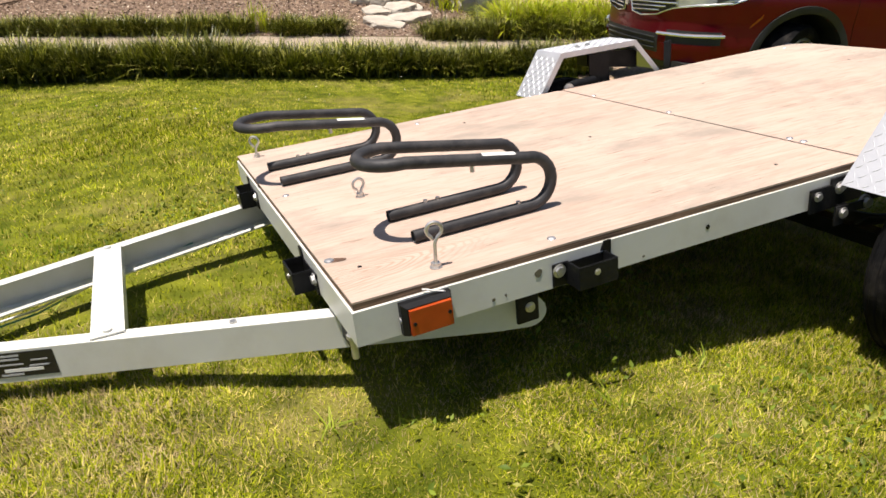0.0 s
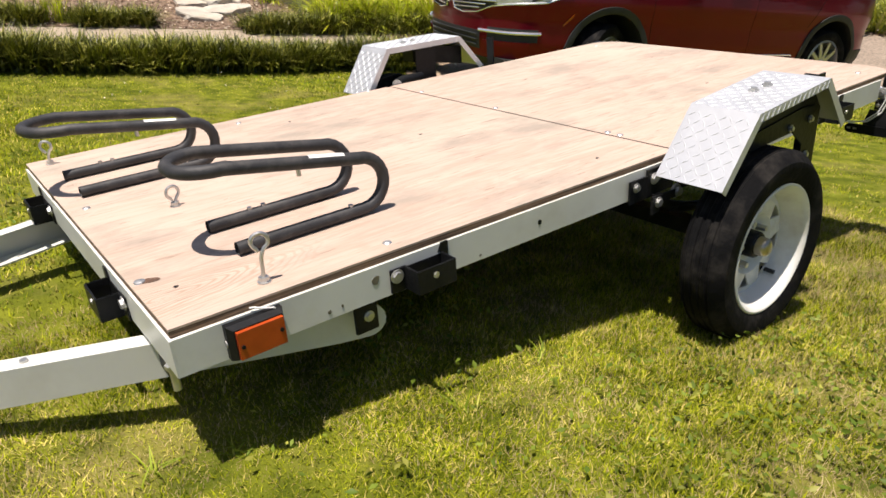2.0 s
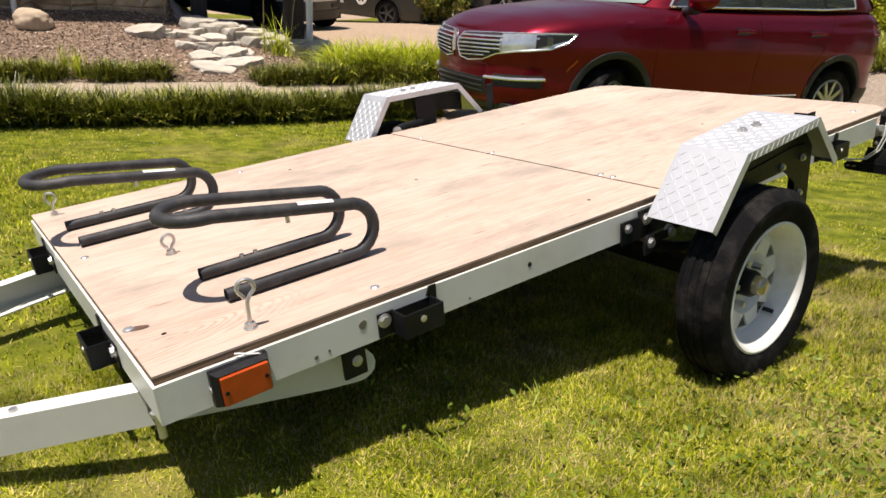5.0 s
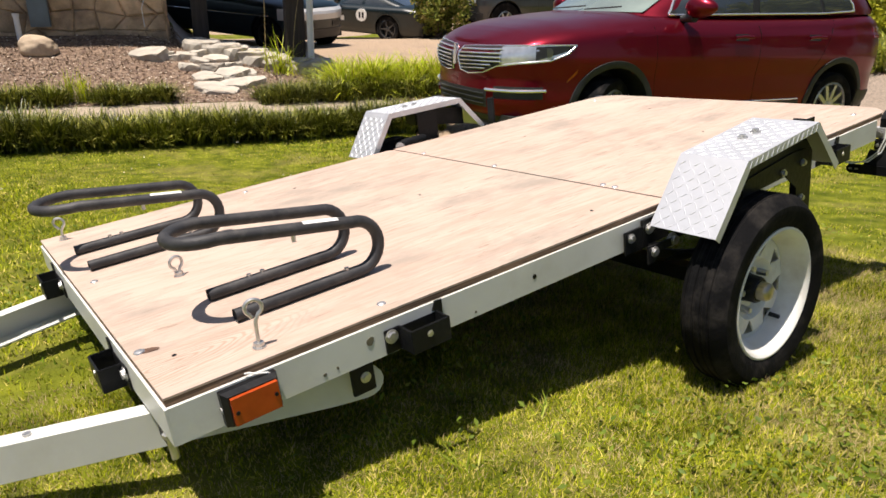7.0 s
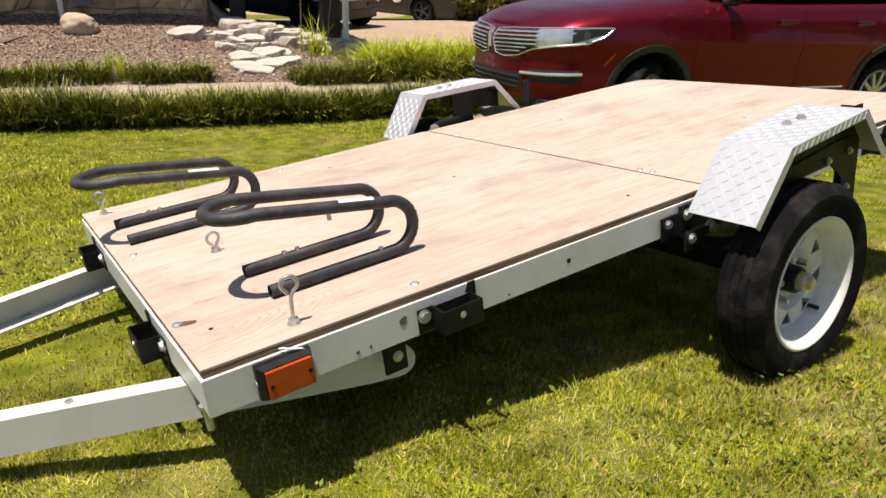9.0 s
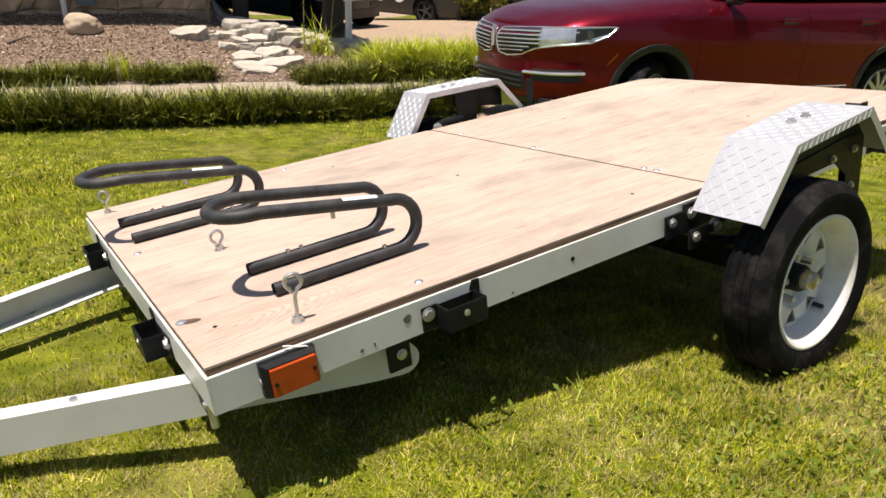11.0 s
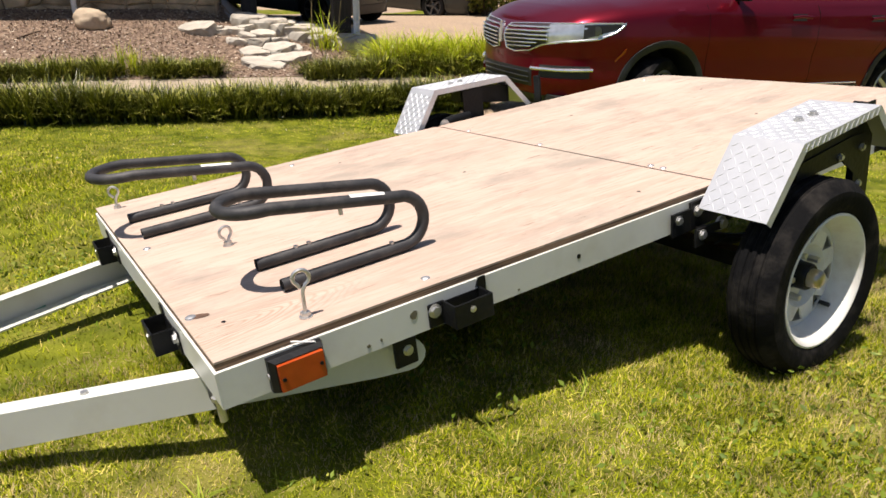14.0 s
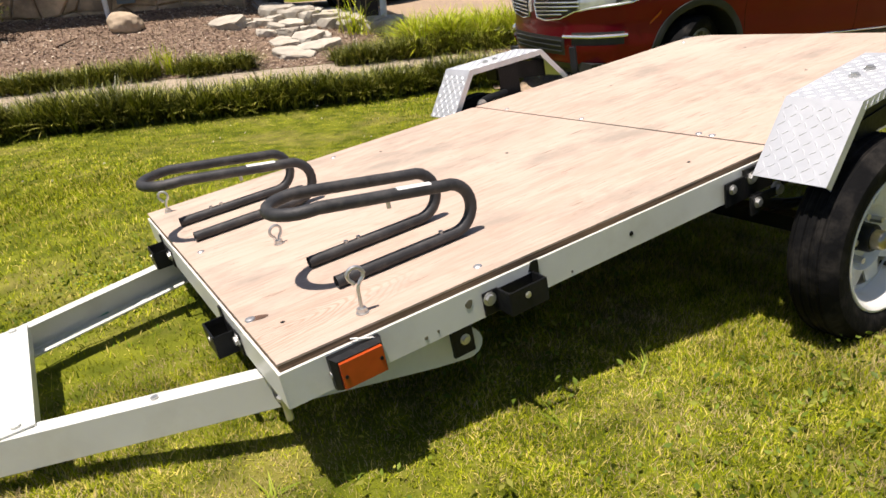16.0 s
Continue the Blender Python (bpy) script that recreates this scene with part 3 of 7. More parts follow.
def rock(name, label, category, x, y, size, turn, seed, sink=0.3, group="", facets=2, material=None, square=0.72):
    """A weathered stone: a faceted lump, flattened, with a broken outline, bedded in the ground."""
    r = random.Random(seed)
    bm = bmesh.new()
    bmesh.ops.create_icosphere(bm, subdivisions=facets, radius=1)
    for v in bm.verts:
        d = v.co.normalized()
        k = 1 + 0.22 * noise.noise(d * 1.3 + Vector((seed * 3.1, 0, 0))) + 0.10 * noise.noise(d * 3.1 + Vector((0, seed * 1.7, 0)))
        p = d * k
        # square it up
        p = Vector([math.copysign(abs(c) ** square, c) for c in p])
        v.co = Vector((p.x * size[0] / 2, p.y * size[1] / 2, p.z * size[2] / 2))
    ob = part(name, bm, material or M_STONE, None, smooth=facets > 3)
    tilt = r.uniform(-6, 6)
    ob.matrix_world = pose(x, y, gz(x, y) + size[2] * (0.5 - sink) + 0.02, tilt, r.uniform(-6, 6), turn)
    tagged(ob, label, category, group)
    return ob


M_BOULDER = mat("tan_boulder", (0.50, 0.39, 0.27), 0.85, vary=0.22, scale=4, bump=0.5, bscale=22, bdist=0.012, dirt=(0.27, 0.20, 0.14), dirt_scale=5, dirt_amount=0.6)


def slab(name, label, x, y, size, turn, seed, sink=0.25, group="", tilt=5.0):
    """A broken flagstone: an irregular many-sided plate with a nearly flat face, chipped edges and a stepped flank."""
    r = random.Random(seed * 7 + 1)
    bm = bmesh.new()
    bmesh.ops.create_icosphere(bm, subdivisions=3, radius=1)
    off = Vector((seed * 2.3, seed * 1.1, 0))
    n = r.choice((4, 5, 5, 6))
    cuts = [((k + r.uniform(-0.3, 0.3)) * 2 * math.pi / n, r.uniform(0.62, 0.92)) for k in range(n)]
    for v in bm.verts:
        d = v.co.normalized()
        # straight broken sides, then a nearly flat face above and below
        flat = Vector((d.x, d.y, 0))
        k = min([1.0] + [c / max(1e-3, flat.x * math.cos(a) + flat.y * math.sin(a)) for a, c in cuts if flat.x * math.cos(a) + flat.y * math.sin(a) > 0.3])
        k *= 1 + 0.10 * noise.noise(d * 2.2 + off) + 0.05 * noise.noise(d * 6.0 + off)
        z = max(-0.5, min(0.46, d.z * 1.1)) + 0.10 * noise.noise(Vector((d.x * 1.8, d.y * 1.8, 0)) + off) + 0.04 * noise.noise(d * 7 + off)
        v.co = Vector((d.x * k * size[0] / 2, d.y * k * size[1] / 2, z * size[2]))
    ob = part(name, bm, M_STONE, None)
    slope = math.degrees(math.atan(gz(x, y + 0.1) - gz(x, y - 0.1)) / 1.0 * 5) * 0.2
    ob.matrix_world = pose(x, y, gz(x, y) + size[2] * (0.5 - sink) + 0.02, slope + r.uniform(-tilt, tilt), r.uniform(-tilt, tilt), turn)
    return tagged(ob, label, "stone", group)


STONES = [(2.34, 8.46, 0.46, 0.17), (2.55, 8.40, 0.18, 0.15), (2.62, 8.34, 0.18, 0.13), (2.78, 8.38, 0.30, 0.13), (2.95, 8.42, 0.30, 0.16), (2.70, 8.04, 0.28, 0.11), (2.92, 7.98, 0.34, 0.15),
          (2.76, 7.72, 0.38, 0.09), (3.06, 7.74, 0.44, 0.16), (3.10, 8.25, 0.30, 0.12), (3.22, 7.50, 0.34, 0.11), (2.70, 7.33, 0.50, 0.11), (2.99, 7.42, 0.40, 0.12), (3.18, 8.02, 0.28, 0.14), (2.86, 8.20, 0.22, 0.11), (3.26, 7.78, 0.26, 0.14)]
for i, (x, y, w, h) in enumerate(STONES):
    y -= 0.17 + 0.14 * (8.5 - y)
    slab("stone", "pale weathered flagstone bedded in the mulch", x, y, (w * 1.2, w * 0.9, h * 0.8), -16 + (i * 37) % 50 - 25, i + 3, 0.36, "stones edging the bed", 12)
rock("boulder", "tan rounded boulder on the mulch bed", "boulder", 1.235, 8.80, (0.42, 0.30, 0.28), -24, 2, 0.22, facets=4, material=M_BOULDER, square=0.95)
# flagstone ledge up to the carport: broad flat plates, two courses deep
for i in range(9):
    f = i / 8
    for k in (0, 1):
        x, y = 3.10 + 1.24 * f + 0.10 * k, 8.70 - 0.86 * f - 0.26 * (1 - k)
        slab("ledge_stone", "flat grey flagstone of a low ledge", x, y, (0.56 + 0.08 * math.sin(i * 2.3 + k), 0.46, 0.20 - 0.02 * k), -34 + 17 * ((i + k) % 3), i + 40 + 20 * k, 0.20, "flagstones of the ledge", 3)


def stalks():
    ob = thing("dried_plant", Matrix.Translation((3.72, 7.62, gz(3.72, 7.62))), "tall dry daylily stalks with yellowed leaves", "plant")
    for k, (dx, dy, h, lx) in enumerate(((-0.12, 0.0, 1.15, 0.03), (0.30, 0.1, 0.95, 0.12), (0.10, 0.05, 0.5, -0.05))):
        bm = bmesh.new()
        tube(bm, [(dx + lx * q * q / 25, dy, h * q / 5) for q in range(6)], 0.006, 6, r_end=0.0035)
        part("stalk", bm, M_STRAW, ob, "dry tan stalk")
        if k < 2:
            for j in range(3):
                bm = bmesh.new()
                a = j * 2.1
                tube(bm, [(dx + lx, dy, h - 0.03), (dx + lx + 0.05 * math.cos(a), dy + 0.04 * math.sin(a), h + 0.03), (dx + lx + 0.03 * math.cos(a), dy, h + 0.07)], 0.005, 5, r_end=0.009)
                part("seed_head", bm, M_STRAW, ob, "dry seed head")
    n = 64
    a = rng.uniform(0, 6.28, n)
    t = rng.uniform(0.2, 0.7, n)
    strips("leaf_tuft", np.stack([rng.normal(0.1, 0.1, n), rng.normal(0, 0.08, n), np.zeros(n)], 1), np.stack([np.cos(a) * np.sin(t), np.sin(a) * np.sin(t), np.cos(t)], 1),
           rng.uniform(0.35, 0.75, n), np.full(n, 0.016), rng.uniform(0.15, 0.5, n), M_DAYLILY, 5, ob)


stalks()
M_TWIG = mat("dry_twig", (0.13, 0.085, 0.055), 0.9, vary=0.3, scale=8)
for x0, y0, x1, y1 in ((0.39, 8.61, 0.65, 8.78), (-1.54, 8.67, -1.10, 8.85)):
    st = thing("stick", Matrix.Translation((x0, y0, gz(x0, y0) + 0.04)), "short dry brown stick lying on the mulch", "stick", "sticks on the mulch")
    dz = gz(x1, y1) - gz(x0, y0)
    bm = bmesh.new()
    tube(bm, [(0, 0, 0), ((x1 - x0) * 0.5, (y1 - y0) * 0.42, dz * 0.5 + 0.006), (x1 - x0, y1 - y0, dz)], 0.014, 7, r_end=0.007)
    part("twig", bm, M_TWIG, st, smooth=True)


# ---- the trailer, in its own directions: x to the rear, y across, z up from the deck's top ----
TRAILER = Matrix(((0.9968, 0.0112, -0.0792, 0), (0.0, 0.9901, 0.1404, 0), (0.08, -0.14, 0.9869, 0), (0, 0, 0, 1)))
trailer = thing("utility_trailer", TRAILER, "white folding utility trailer with a bare plywood deck on the lawn", "trailer")


def bolt(parent, p, axis, r=0.009, h=0.007, m=None):
    bm = bmesh.new()
    hexbolt(bm, p, axis, r, h)
    if m:
        bmesh.ops.transform(bm, matrix=m, verts=bm.verts)
    part("bolt", bm, M_ZINC, parent, smooth=True)


def deck_panel(x0, x1, round_rear, ya, yb):
    """A plywood sheet with slightly worn corners."""
    r = 0.10 if round_rear else 0.016
    ring = [(x0, ya), (x1 - r, yb)]
    ring += [(p.x, p.y) for p in arc((x1 - r, r + yb, 0), r, -90, 0, 6 if round_rear else 3, (1, 0, 0), (0, 1, 0))][1:]
    ring += [(p.x, p.y) for p in arc((x1 - r, 1.23 - r, 0), r, 0, 90, 6 if round_rear else 1, (1, 0, 0), (0, 1, 0))]
    ring += [(x0, 1.23)]
    bm = bmesh.new()
    prism(bm, [(x, y, -0.004) for x, y in ring], (0, 0, 0.004))
    face = part("deck_panel", bm, M_PLY, trailer, "weathered bare plywood deck sheet", bevel=0.0015)
    bm = bmesh.new()
    sx = lambda x: x + (0.0012 if x < (x0 + x1) / 2 else -0.0012)
    sy = lambda y: y + (0.0012 if y < 0.6 else -0.0012)
    prism(bm, [(sx(x), sy(y), -0.0165) for x, y in ring], (0, 0, 0.0125))
    part("ply_core", bm, M_PLYEDGE, face, "dark weathered plywood edge")
    return face


front_deck = deck_panel(0.0012, 1.2165, False, 0.0185, -0.008)
deck_panel(1.2245, 2.44, True, -0.012, -0.016)


def channel(x0, x1, y, z0, z1, depth, t=0.0035, inward=1):
    """A C-channel along x: web at y, flanges turned inward."""
    s = inward
    ring = [(y, z0), (y + s * depth, z0), (y + s * depth, z0 + t), (y + s * t, z0 + t), (y + s * t, z1 - t), (y + s * depth, z1 - t), (y + s * depth, z1), (y, z1)]
    bm = bmesh.new()
    prism(bm, [(x0, a, b) for a, b in ring], (x1 - x0, 0, 0))
    return bm


def face_y(x):
    """The near side of the front frame, which draws in a little towards the tongue."""
    return 0.0127 - 0.0205 * x


bm = channel(0.0012, 1.208, 0.0, -0.0835, -0.0168, 0.04)
for v in bm.verts:
    v.co.y += face_y(v.co.x)
part("side_rail", bm, M_WHITE, trailer, bevel=0.0012)
part("side_rail", channel(1.232, 2.315, -0.02, -0.0835, -0.0168, 0.04), M_WHITE, trailer, bevel=0.0012)
for x0, x1 in ((0.0012, 1.208), (1.232, 2.45)):
    part("side_rail", channel(x0, x1, 1.24, -0.0835, -0.0168, 0.04, inward=-1), M_WHITE, trailer, bevel=0.0012)


def crosswise(x, s, y0=-0.0165, y1=1.2365, z0=-0.0765, z1=-0.0172):
    ring = [(x, z0), (x + s * 0.04, z0), (x + s * 0.04, z0 + 0.0035), (x + s * 0.0035, z0 + 0.0035), (x + s * 0.0035, z1 - 0.0035),
            (x + s * 0.04, z1 - 0.0035), (x + s * 0.04, z1), (x, z1)]
    bm = bmesh.new()
    prism(bm, [(a, y0, b) for a, b in ring], (0, y1 - y0, 0))
    return bm


part("cross_rail", crosswise(-0.0025, 1, 0.0126, 1.2401, -0.0833), M_WHITE, trailer, bevel=0.0012)
part("cross_rail", crosswise(2.4525, -1, 0.06, 1.2401), M_WHITE, trailer, bevel=0.0012)
for x in (0.42, 0.84, 1.203, 1.237, 1.64, 2.05):
    part("cross_rail", crosswise(x, 1 if x != 1.203 else -1, 0.02, 1.236, -0.07, -0.0175), M_WHITE, trailer)


# added strip that darkens the gap between the deck sheets
bm = bmesh.new()
box(bm, 1.196, 1.246, -0.012, 1.232, -0.0215, -0.0178)
part("seam_darkener", bm, M_BLACK, trailer, "black strip added under the deck joint to darken the gap")


def along_z(x):
    return -0.100 - 0.022 * x


# tongue arms: outer webs, flanges turned inward
for s, y_root, splay, low_fl in ((1, 0.18, 0.383, 0.042), (-1, 1.055, 0.350, 0.060)):
    bm = bmesh.new()
    h, fl, t = 0.071, 0.042, 0.004
    for x_a, x_b in ((-1.09, 0.30),):
        ends = []
        for x in (x_a, x_b):
            y = y_root - s * splay * x
            z = along_z(x)
            ends.append([Vector((x, y + s * a, z + b)) for a, b in ((0, -h), (low_fl, -h), (low_fl, -h + t), (t, -h + t), (t, -t), (fl, -t), (fl, 0), (0, 0))])
        va, vb = [[bm.verts.new(p) for p in e] for e in ends]
        bm.faces.new(va[::-1]), bm.faces.new(vb)
        for i in range(8):
            bm.faces.new((va[i], va[(i + 1) % 8], vb[(i + 1) % 8], vb[i]))
    arm = part("tongue_arm", bm, M_WHITE, trailer, "white painted steel channel", bevel=0.0012)
    # rounded tail of the arm with its black clip under the side rail
    bm = bmesh.new()
    x, y = 0.36, y_root - s * splay * 0.36
    ring = [Vector((0.30, 0, -0.1776)), Vector((0.30, 0, -0.1066)), Vector((0.352, 0, -0.1036))] + arc((0.352, 0, -0.1396), 0.036, 90, -90, 8, (1, 0, 0), (0, 0, 1))[1:]
    prism(bm, [p + Vector((0, y - s * splay * (p.x - 0.36), 0)) for p in ring], (0, s * 0.006, 0))
    part("arm_end_plate", bm, M_WHITE, arm)
    bm = bmesh.new()
    box(bm, 0.318, 0.366, -0.004, 0.004, -0.15, -0.082, Matrix.Translation((0, y - s * 0.016, 0)))
    part("arm_clip", bm, M_BLACK, trailer, "black steel clip", bevel=0.0015)
    bolt(trailer, (0.346, y - s * 0.020, -0.118), (0, -s, 0), 0.0075)
    # clip and pin at the front corner
    bm = bmesh.new()
    yc = 0.08 if s > 0 else 1.12
    box(bm, 0.000, 0.045, yc + 0.004, yc + 0.05, -0.120, -0.0836)
    part("corner_clip", bm, M_BLACK, trailer, "black steel clip", bevel=0.002)
    bm = bmesh.new()
    tube(bm, [(0.004, yc - 0.012, -0.082), (0.004, yc - 0.012, -0.135)], 0.0072, 10)
    tube(bm, [(0.004, yc - 0.012, -0.094), (0.004, yc - 0.012, -0.086)], 0.012, 6)
    part("bolt", bm, M_ZINC, trailer, smooth=True)

# brace across the arms
bm = bmesh.new()
zb = along_z(-0.408) + 0.003
ring = [(-0.44, zb - 0.03), (-0.44, zb + 0.002), (-0.376, zb + 0.002), (-0.376, zb - 0.03), (-0.379, zb - 0.03), (-0.379, zb - 0.001), (-0.437, zb - 0.001), (-0.437, zb - 0.03)]
prism(bm, [(x, 0.351, z) for x, z in ring], (0, 0.545, 0))
part("tongue_brace", bm, M_WHITE, trailer, "flat white steel brace", bevel=0.001)
for y in (0.368, 0.878):
    bm = bmesh.new()
    tube(bm, [(-0.408, y, zb + 0.001), (-0.408, y, zb + 0.007)], 0.009, 10)
    part("rivet", bm, M_WHITE, trailer, smooth=True)
bm = bmesh.new()
tube(bm, [(-0.18, 0.27, along_z(-0.18) - 0.001), (-0.18, 0.27, along_z(-0.18) + 0.005)], 0.007, 10)
part("rivet", bm, M_ZINC, trailer, smooth=True)


def on_arm(x, up):
    """A place on the near arm's web."""
    return Vector((x, 0.18 - 0.383 * x, along_z(x) - 0.071 + up))


def plate_on_arm(x0, x1, z0, z1, proud):
    n = Vector((-0.383, -1, 0)).normalized()
    x0, x1 = x0 - 0.024, x1 - 0.024
    bm = bmesh.new()
    prism(bm, [on_arm(x0, z0) + n * proud, on_arm(x1, z0) + n * proud, on_arm(x1, z1) + n * proud, on_arm(x0, z1) + n * proud], n * 0.0006)
    return bm


lab = part("rating_label", plate_on_arm(-0.60, -0.487, 0.012, 0.066, 0.0004), M_LABELK, trailer, "black data label with grey print")
for a, b, z, hh in ((-0.59, -0.548, 0.057, 0.004), (-0.588, -0.55, 0.049, 0.004), (-0.53, -0.50, 0.045, 0.003), (-0.59, -0.545, 0.038, 0.003), (-0.535, -0.5, 0.033, 0.003), (-0.59, -0.55, 0.015, 0.004)):
    part("print_bar", plate_on_arm(a, b, z, z + hh, 0.0012), M_PRINT, lab)
part("print_bar", plate_on_arm(-0.582, -0.512, 0.023, 0.030, 0.0012), M_LABELW, lab)
lab = part("warning_label", plate_on_arm(-0.76, -0.605, 0.010, 0.068, 0.0004), M_LABELW, trailer, "white warning label with yellow band")
part("label_band", plate_on_arm(-0.758, -0.607, 0.055, 0.067, 0.0012), M_LABELY, lab)
for k in range(6):
    part("print_bar", plate_on_arm(-0.75, -0.66, 0.046 - 0.006 * k, 0.049 - 0.006 * k, 0.0012), M_PRINT, lab)


def stake_pocket(m):
    """Black open-topped pocket: bolted flange at each side of a box; local x along the rail, y out of it."""
    bm = bmesh.new()
    t, w, d, z0, z1 = 0.004, 0.088, 0.045, -0.066, -0.006
    ring = [(-0.032, 0), (-0.032, t), (0, t), (0, d), (w, d), (w, t), (w + 0.014, t), (w + 0.014, 0), (w - t, 0), (w - t, d - t), (t, d - t), (t, 0)]
    prism(bm, [(a, b, z0) for a, b in ring], (0, 0, z1 - 0.012 - z0))
    bmesh.ops.transform(bm, matrix=m, verts=bm.verts)
    ob = part("stake_pocket", bm, M_BLACK, trailer, "black steel stake pocket", bevel=0.0012)
    bm = bmesh.new()
    prism(bm, [(w - 0.010, 0, z1 - 0.0118), (w + 0.0138, 0, z1 - 0.0118), (w + 0.0138, 0, z1 + 0.006), (w - 0.002, 0, z1 + 0.006)], (0, t, 0))
    bmesh.ops.transform(bm, matrix=m, verts=bm.verts)
    part("tab", bm, M_BLACK, ob)
    bm = bmesh.new()
    box(bm, t + 0.0003, w - t - 0.0003, 0.0002, 0.002, z0 + 0.001, z1 - 0.016)
    bmesh.ops.transform(bm, matrix=m, verts=bm.verts)
    part("back_plate", bm, M_BLACK, ob)
    bolt(ob, (-0.018, t, -0.033), (0, 1, 0), 0.0095, 0.007, m)
    bolt(ob, (w * 0.46, d - 0.001, -0.036), (0, 1, 0), 0.0045, 0.003, m)


NEAR = Matrix(((1, 0, 0, 0), (0, -1, 0, -0.0205), (0, 0, 1, 0), (0, 0, 0, 1)))
FARSIDE = Matrix(((1, 0, 0, 0), (0, 1, 0, 1.2405), (0, 0, 1, 0), (0, 0, 0, 1)))
FRONT = Matrix(((0, -1, 0, -0.003), (1, 0, 0, 0), (0, 0, 1, 0), (0, 0, 0, 1)))
for x in (0.419, 1.945):
    stake_pocket(NEAR @ Matrix.Translation((x, 0 if x > 1 else -0.0206 - face_y(x + 0.03), -0.015)))
    stake_pocket(FARSIDE @ Matrix.Translation((x, 0, -0.015)))
for y in (0.290, 0.940):
    stake_pocket(FRONT @ Matrix.Translation((y, 0, -0.020)))

# rail holes
bm = bmesh.new()
tube(bm, [(0.7625, face_y(0.7625) - 0.0006, -0.051), (0.7625, face_y(0.7625) + 0.002, -0.051)], 0.0055, 12)
part("rail_hole", bm, M_BLACK, trailer)
# chipped paint on the near rail
M_CHIPPED = mat("chipped_paint", (0.13, 0.115, 0.075), 0.8, vary=0.3, scale=60)
for x, z, w, h, seed in ((0.359, -0.043, 0.011, 0.010, 1), (0.262, -0.070, 0.004, 0.005, 2), (0.288, -0.068, 0.003, 0.005, 3), (0.60, -0.073, 0.004, 0.003, 4)):
    r = random.Random(seed)
    bm = bmesh.new()
    prism(bm, [(x + w * k * math.cos(a), face_y(x) - 0.0006 - 0.0002 * k, z + h * k * math.sin(a)) for a, k in ((q * 0.7, r.uniform(0.6, 1.0)) for q in range(9))], (0, 0.0010, 0))
    part("paint_chip", bm, M_CHIPPED, trailer, "chip in the white paint")


def marker_lamp(x, y, s):
    """Amber side marker: chamfered black housing with a slotted cheek, amber lens, two screws."""
    bm = bmesh.new()
    back = [(x, -0.080), (x + 0.097, -0.080), (x + 0.097, -0.019), (x, -0.019)]
    front = [(x + 0.008, -0.077), (x + 0.091, -0.077), (x + 0.091, -0.024), (x + 0.008, -0.024)]
    va = [bm.verts.new((p, y, q)) for p, q in back]
    vm = [bm.verts.new((p, y + s * 0.012, q)) for p, q in back]
    vb = [bm.verts.new((p, y + s * 0.024, q)) for p, q in front]
    bm.faces.new(va), bm.faces.new(vb)
    for a, b in ((va, vm), (vm, vb)):
        for k in range(4):
            bm.faces.new((a[k], a[(k + 1) % 4], b[(k + 1) % 4], b[k]))
    body = part("marker_lamp", bm, M_BLACK, trailer, "side marker lamp with amber lens", bevel=0.0015)
    bm = bmesh.new()
    prism(bm, [(x + 0.010, y + s * 0.0242, -0.0745), (x + 0.089, y + s * 0.0242, -0.0745), (x + 0.089, y + s * 0.0242, -0.0262), (x + 0.010, y + s * 0.0242, -0.0262)], (0, s * 0.0075, 0))
    lens = part("lens", bm, M_AMBER, body, "amber reflector lens", bevel=0.0025)
    for dx, dz in ((0.0165, -0.052), (0.083, -0.048)):
        bm = bmesh.new()
        tube(bm, [(x + dx, y + s * 0.030, dz), (x + dx, y + s * 0.0335, dz)], 0.0035, 10)
        part("screw", bm, M_BLACK, lens)
    bm = bmesh.new()
    lathe(bm, [(0.0, 0.0), (0.006, 0.0), (0.006, -s * 0.002), (0.0, -s * 0.002)], 12)
    bmesh.ops.transform(bm, matrix=Matrix.Translation((x - 0.001, y + s * 0.008, -0.05)) @ Matrix.Rotation(radians(90), 4, "Z"), verts=bm.verts)
    part("side_screw", bm, M_ZINC, body)
    bm = bmesh.new()
    tube(bm, [(x + 0.050, y - s * 0.004, -0.010), (x + 0.056, y + s * 0.002, -0.009), (x + 0.066, y + s * 0.008, -0.012), (x + 0.084, y + s * 0.010, -0.017), (x + 0.090, y + s * 0.008, -0.024)], 0.0018, 6)
    part("wire", bm, M_WIRE, body)


marker_lamp(0.078, face_y(0.14) - 0.0012, -1)
marker_lamp(0.078, 1.241, 1)


def eye_bolt(x, y, turn, lean=0.0, z=0.058):
    """Zinc eye bolt standing on the deck with a hex nut and washer."""
    bm = bmesh.new()
    ring = arc((0, 0, z + 0.016), 0.0142, -62, 236, 22, (1, 0, 0), (0, 0, 1))
    tube(bm, [(0, 0, -0.01), (0, 0, z - 0.014), (0.001, 0, z - 0.008)] + [tuple(p) for p in ring] + [(-0.0045, 0.002, z - 0.002)], 0.0036, 8)
    tube(bm, [(0, 0, 0.0), (0, 0, 0.002)], 0.012, 16)
    tube(bm, [(0, 0, 0.002), (0, 0, 0.010)], 0.0095, 6)
    bmesh.ops.transform(bm, matrix=pose(x, y, 0, 0, lean, turn), verts=bm.verts)
    part("eye_bolt", bm, M_ZINC, trailer, "zinc eye bolt standing on the deck", smooth=True)


eye_bolt(0.178, 0.062, -12, 3)
eye_bolt(0.194, 0.556, 8, -2, 0.016)
eye_bolt(0.053, 1.167, -30, 0.0, 0.034)

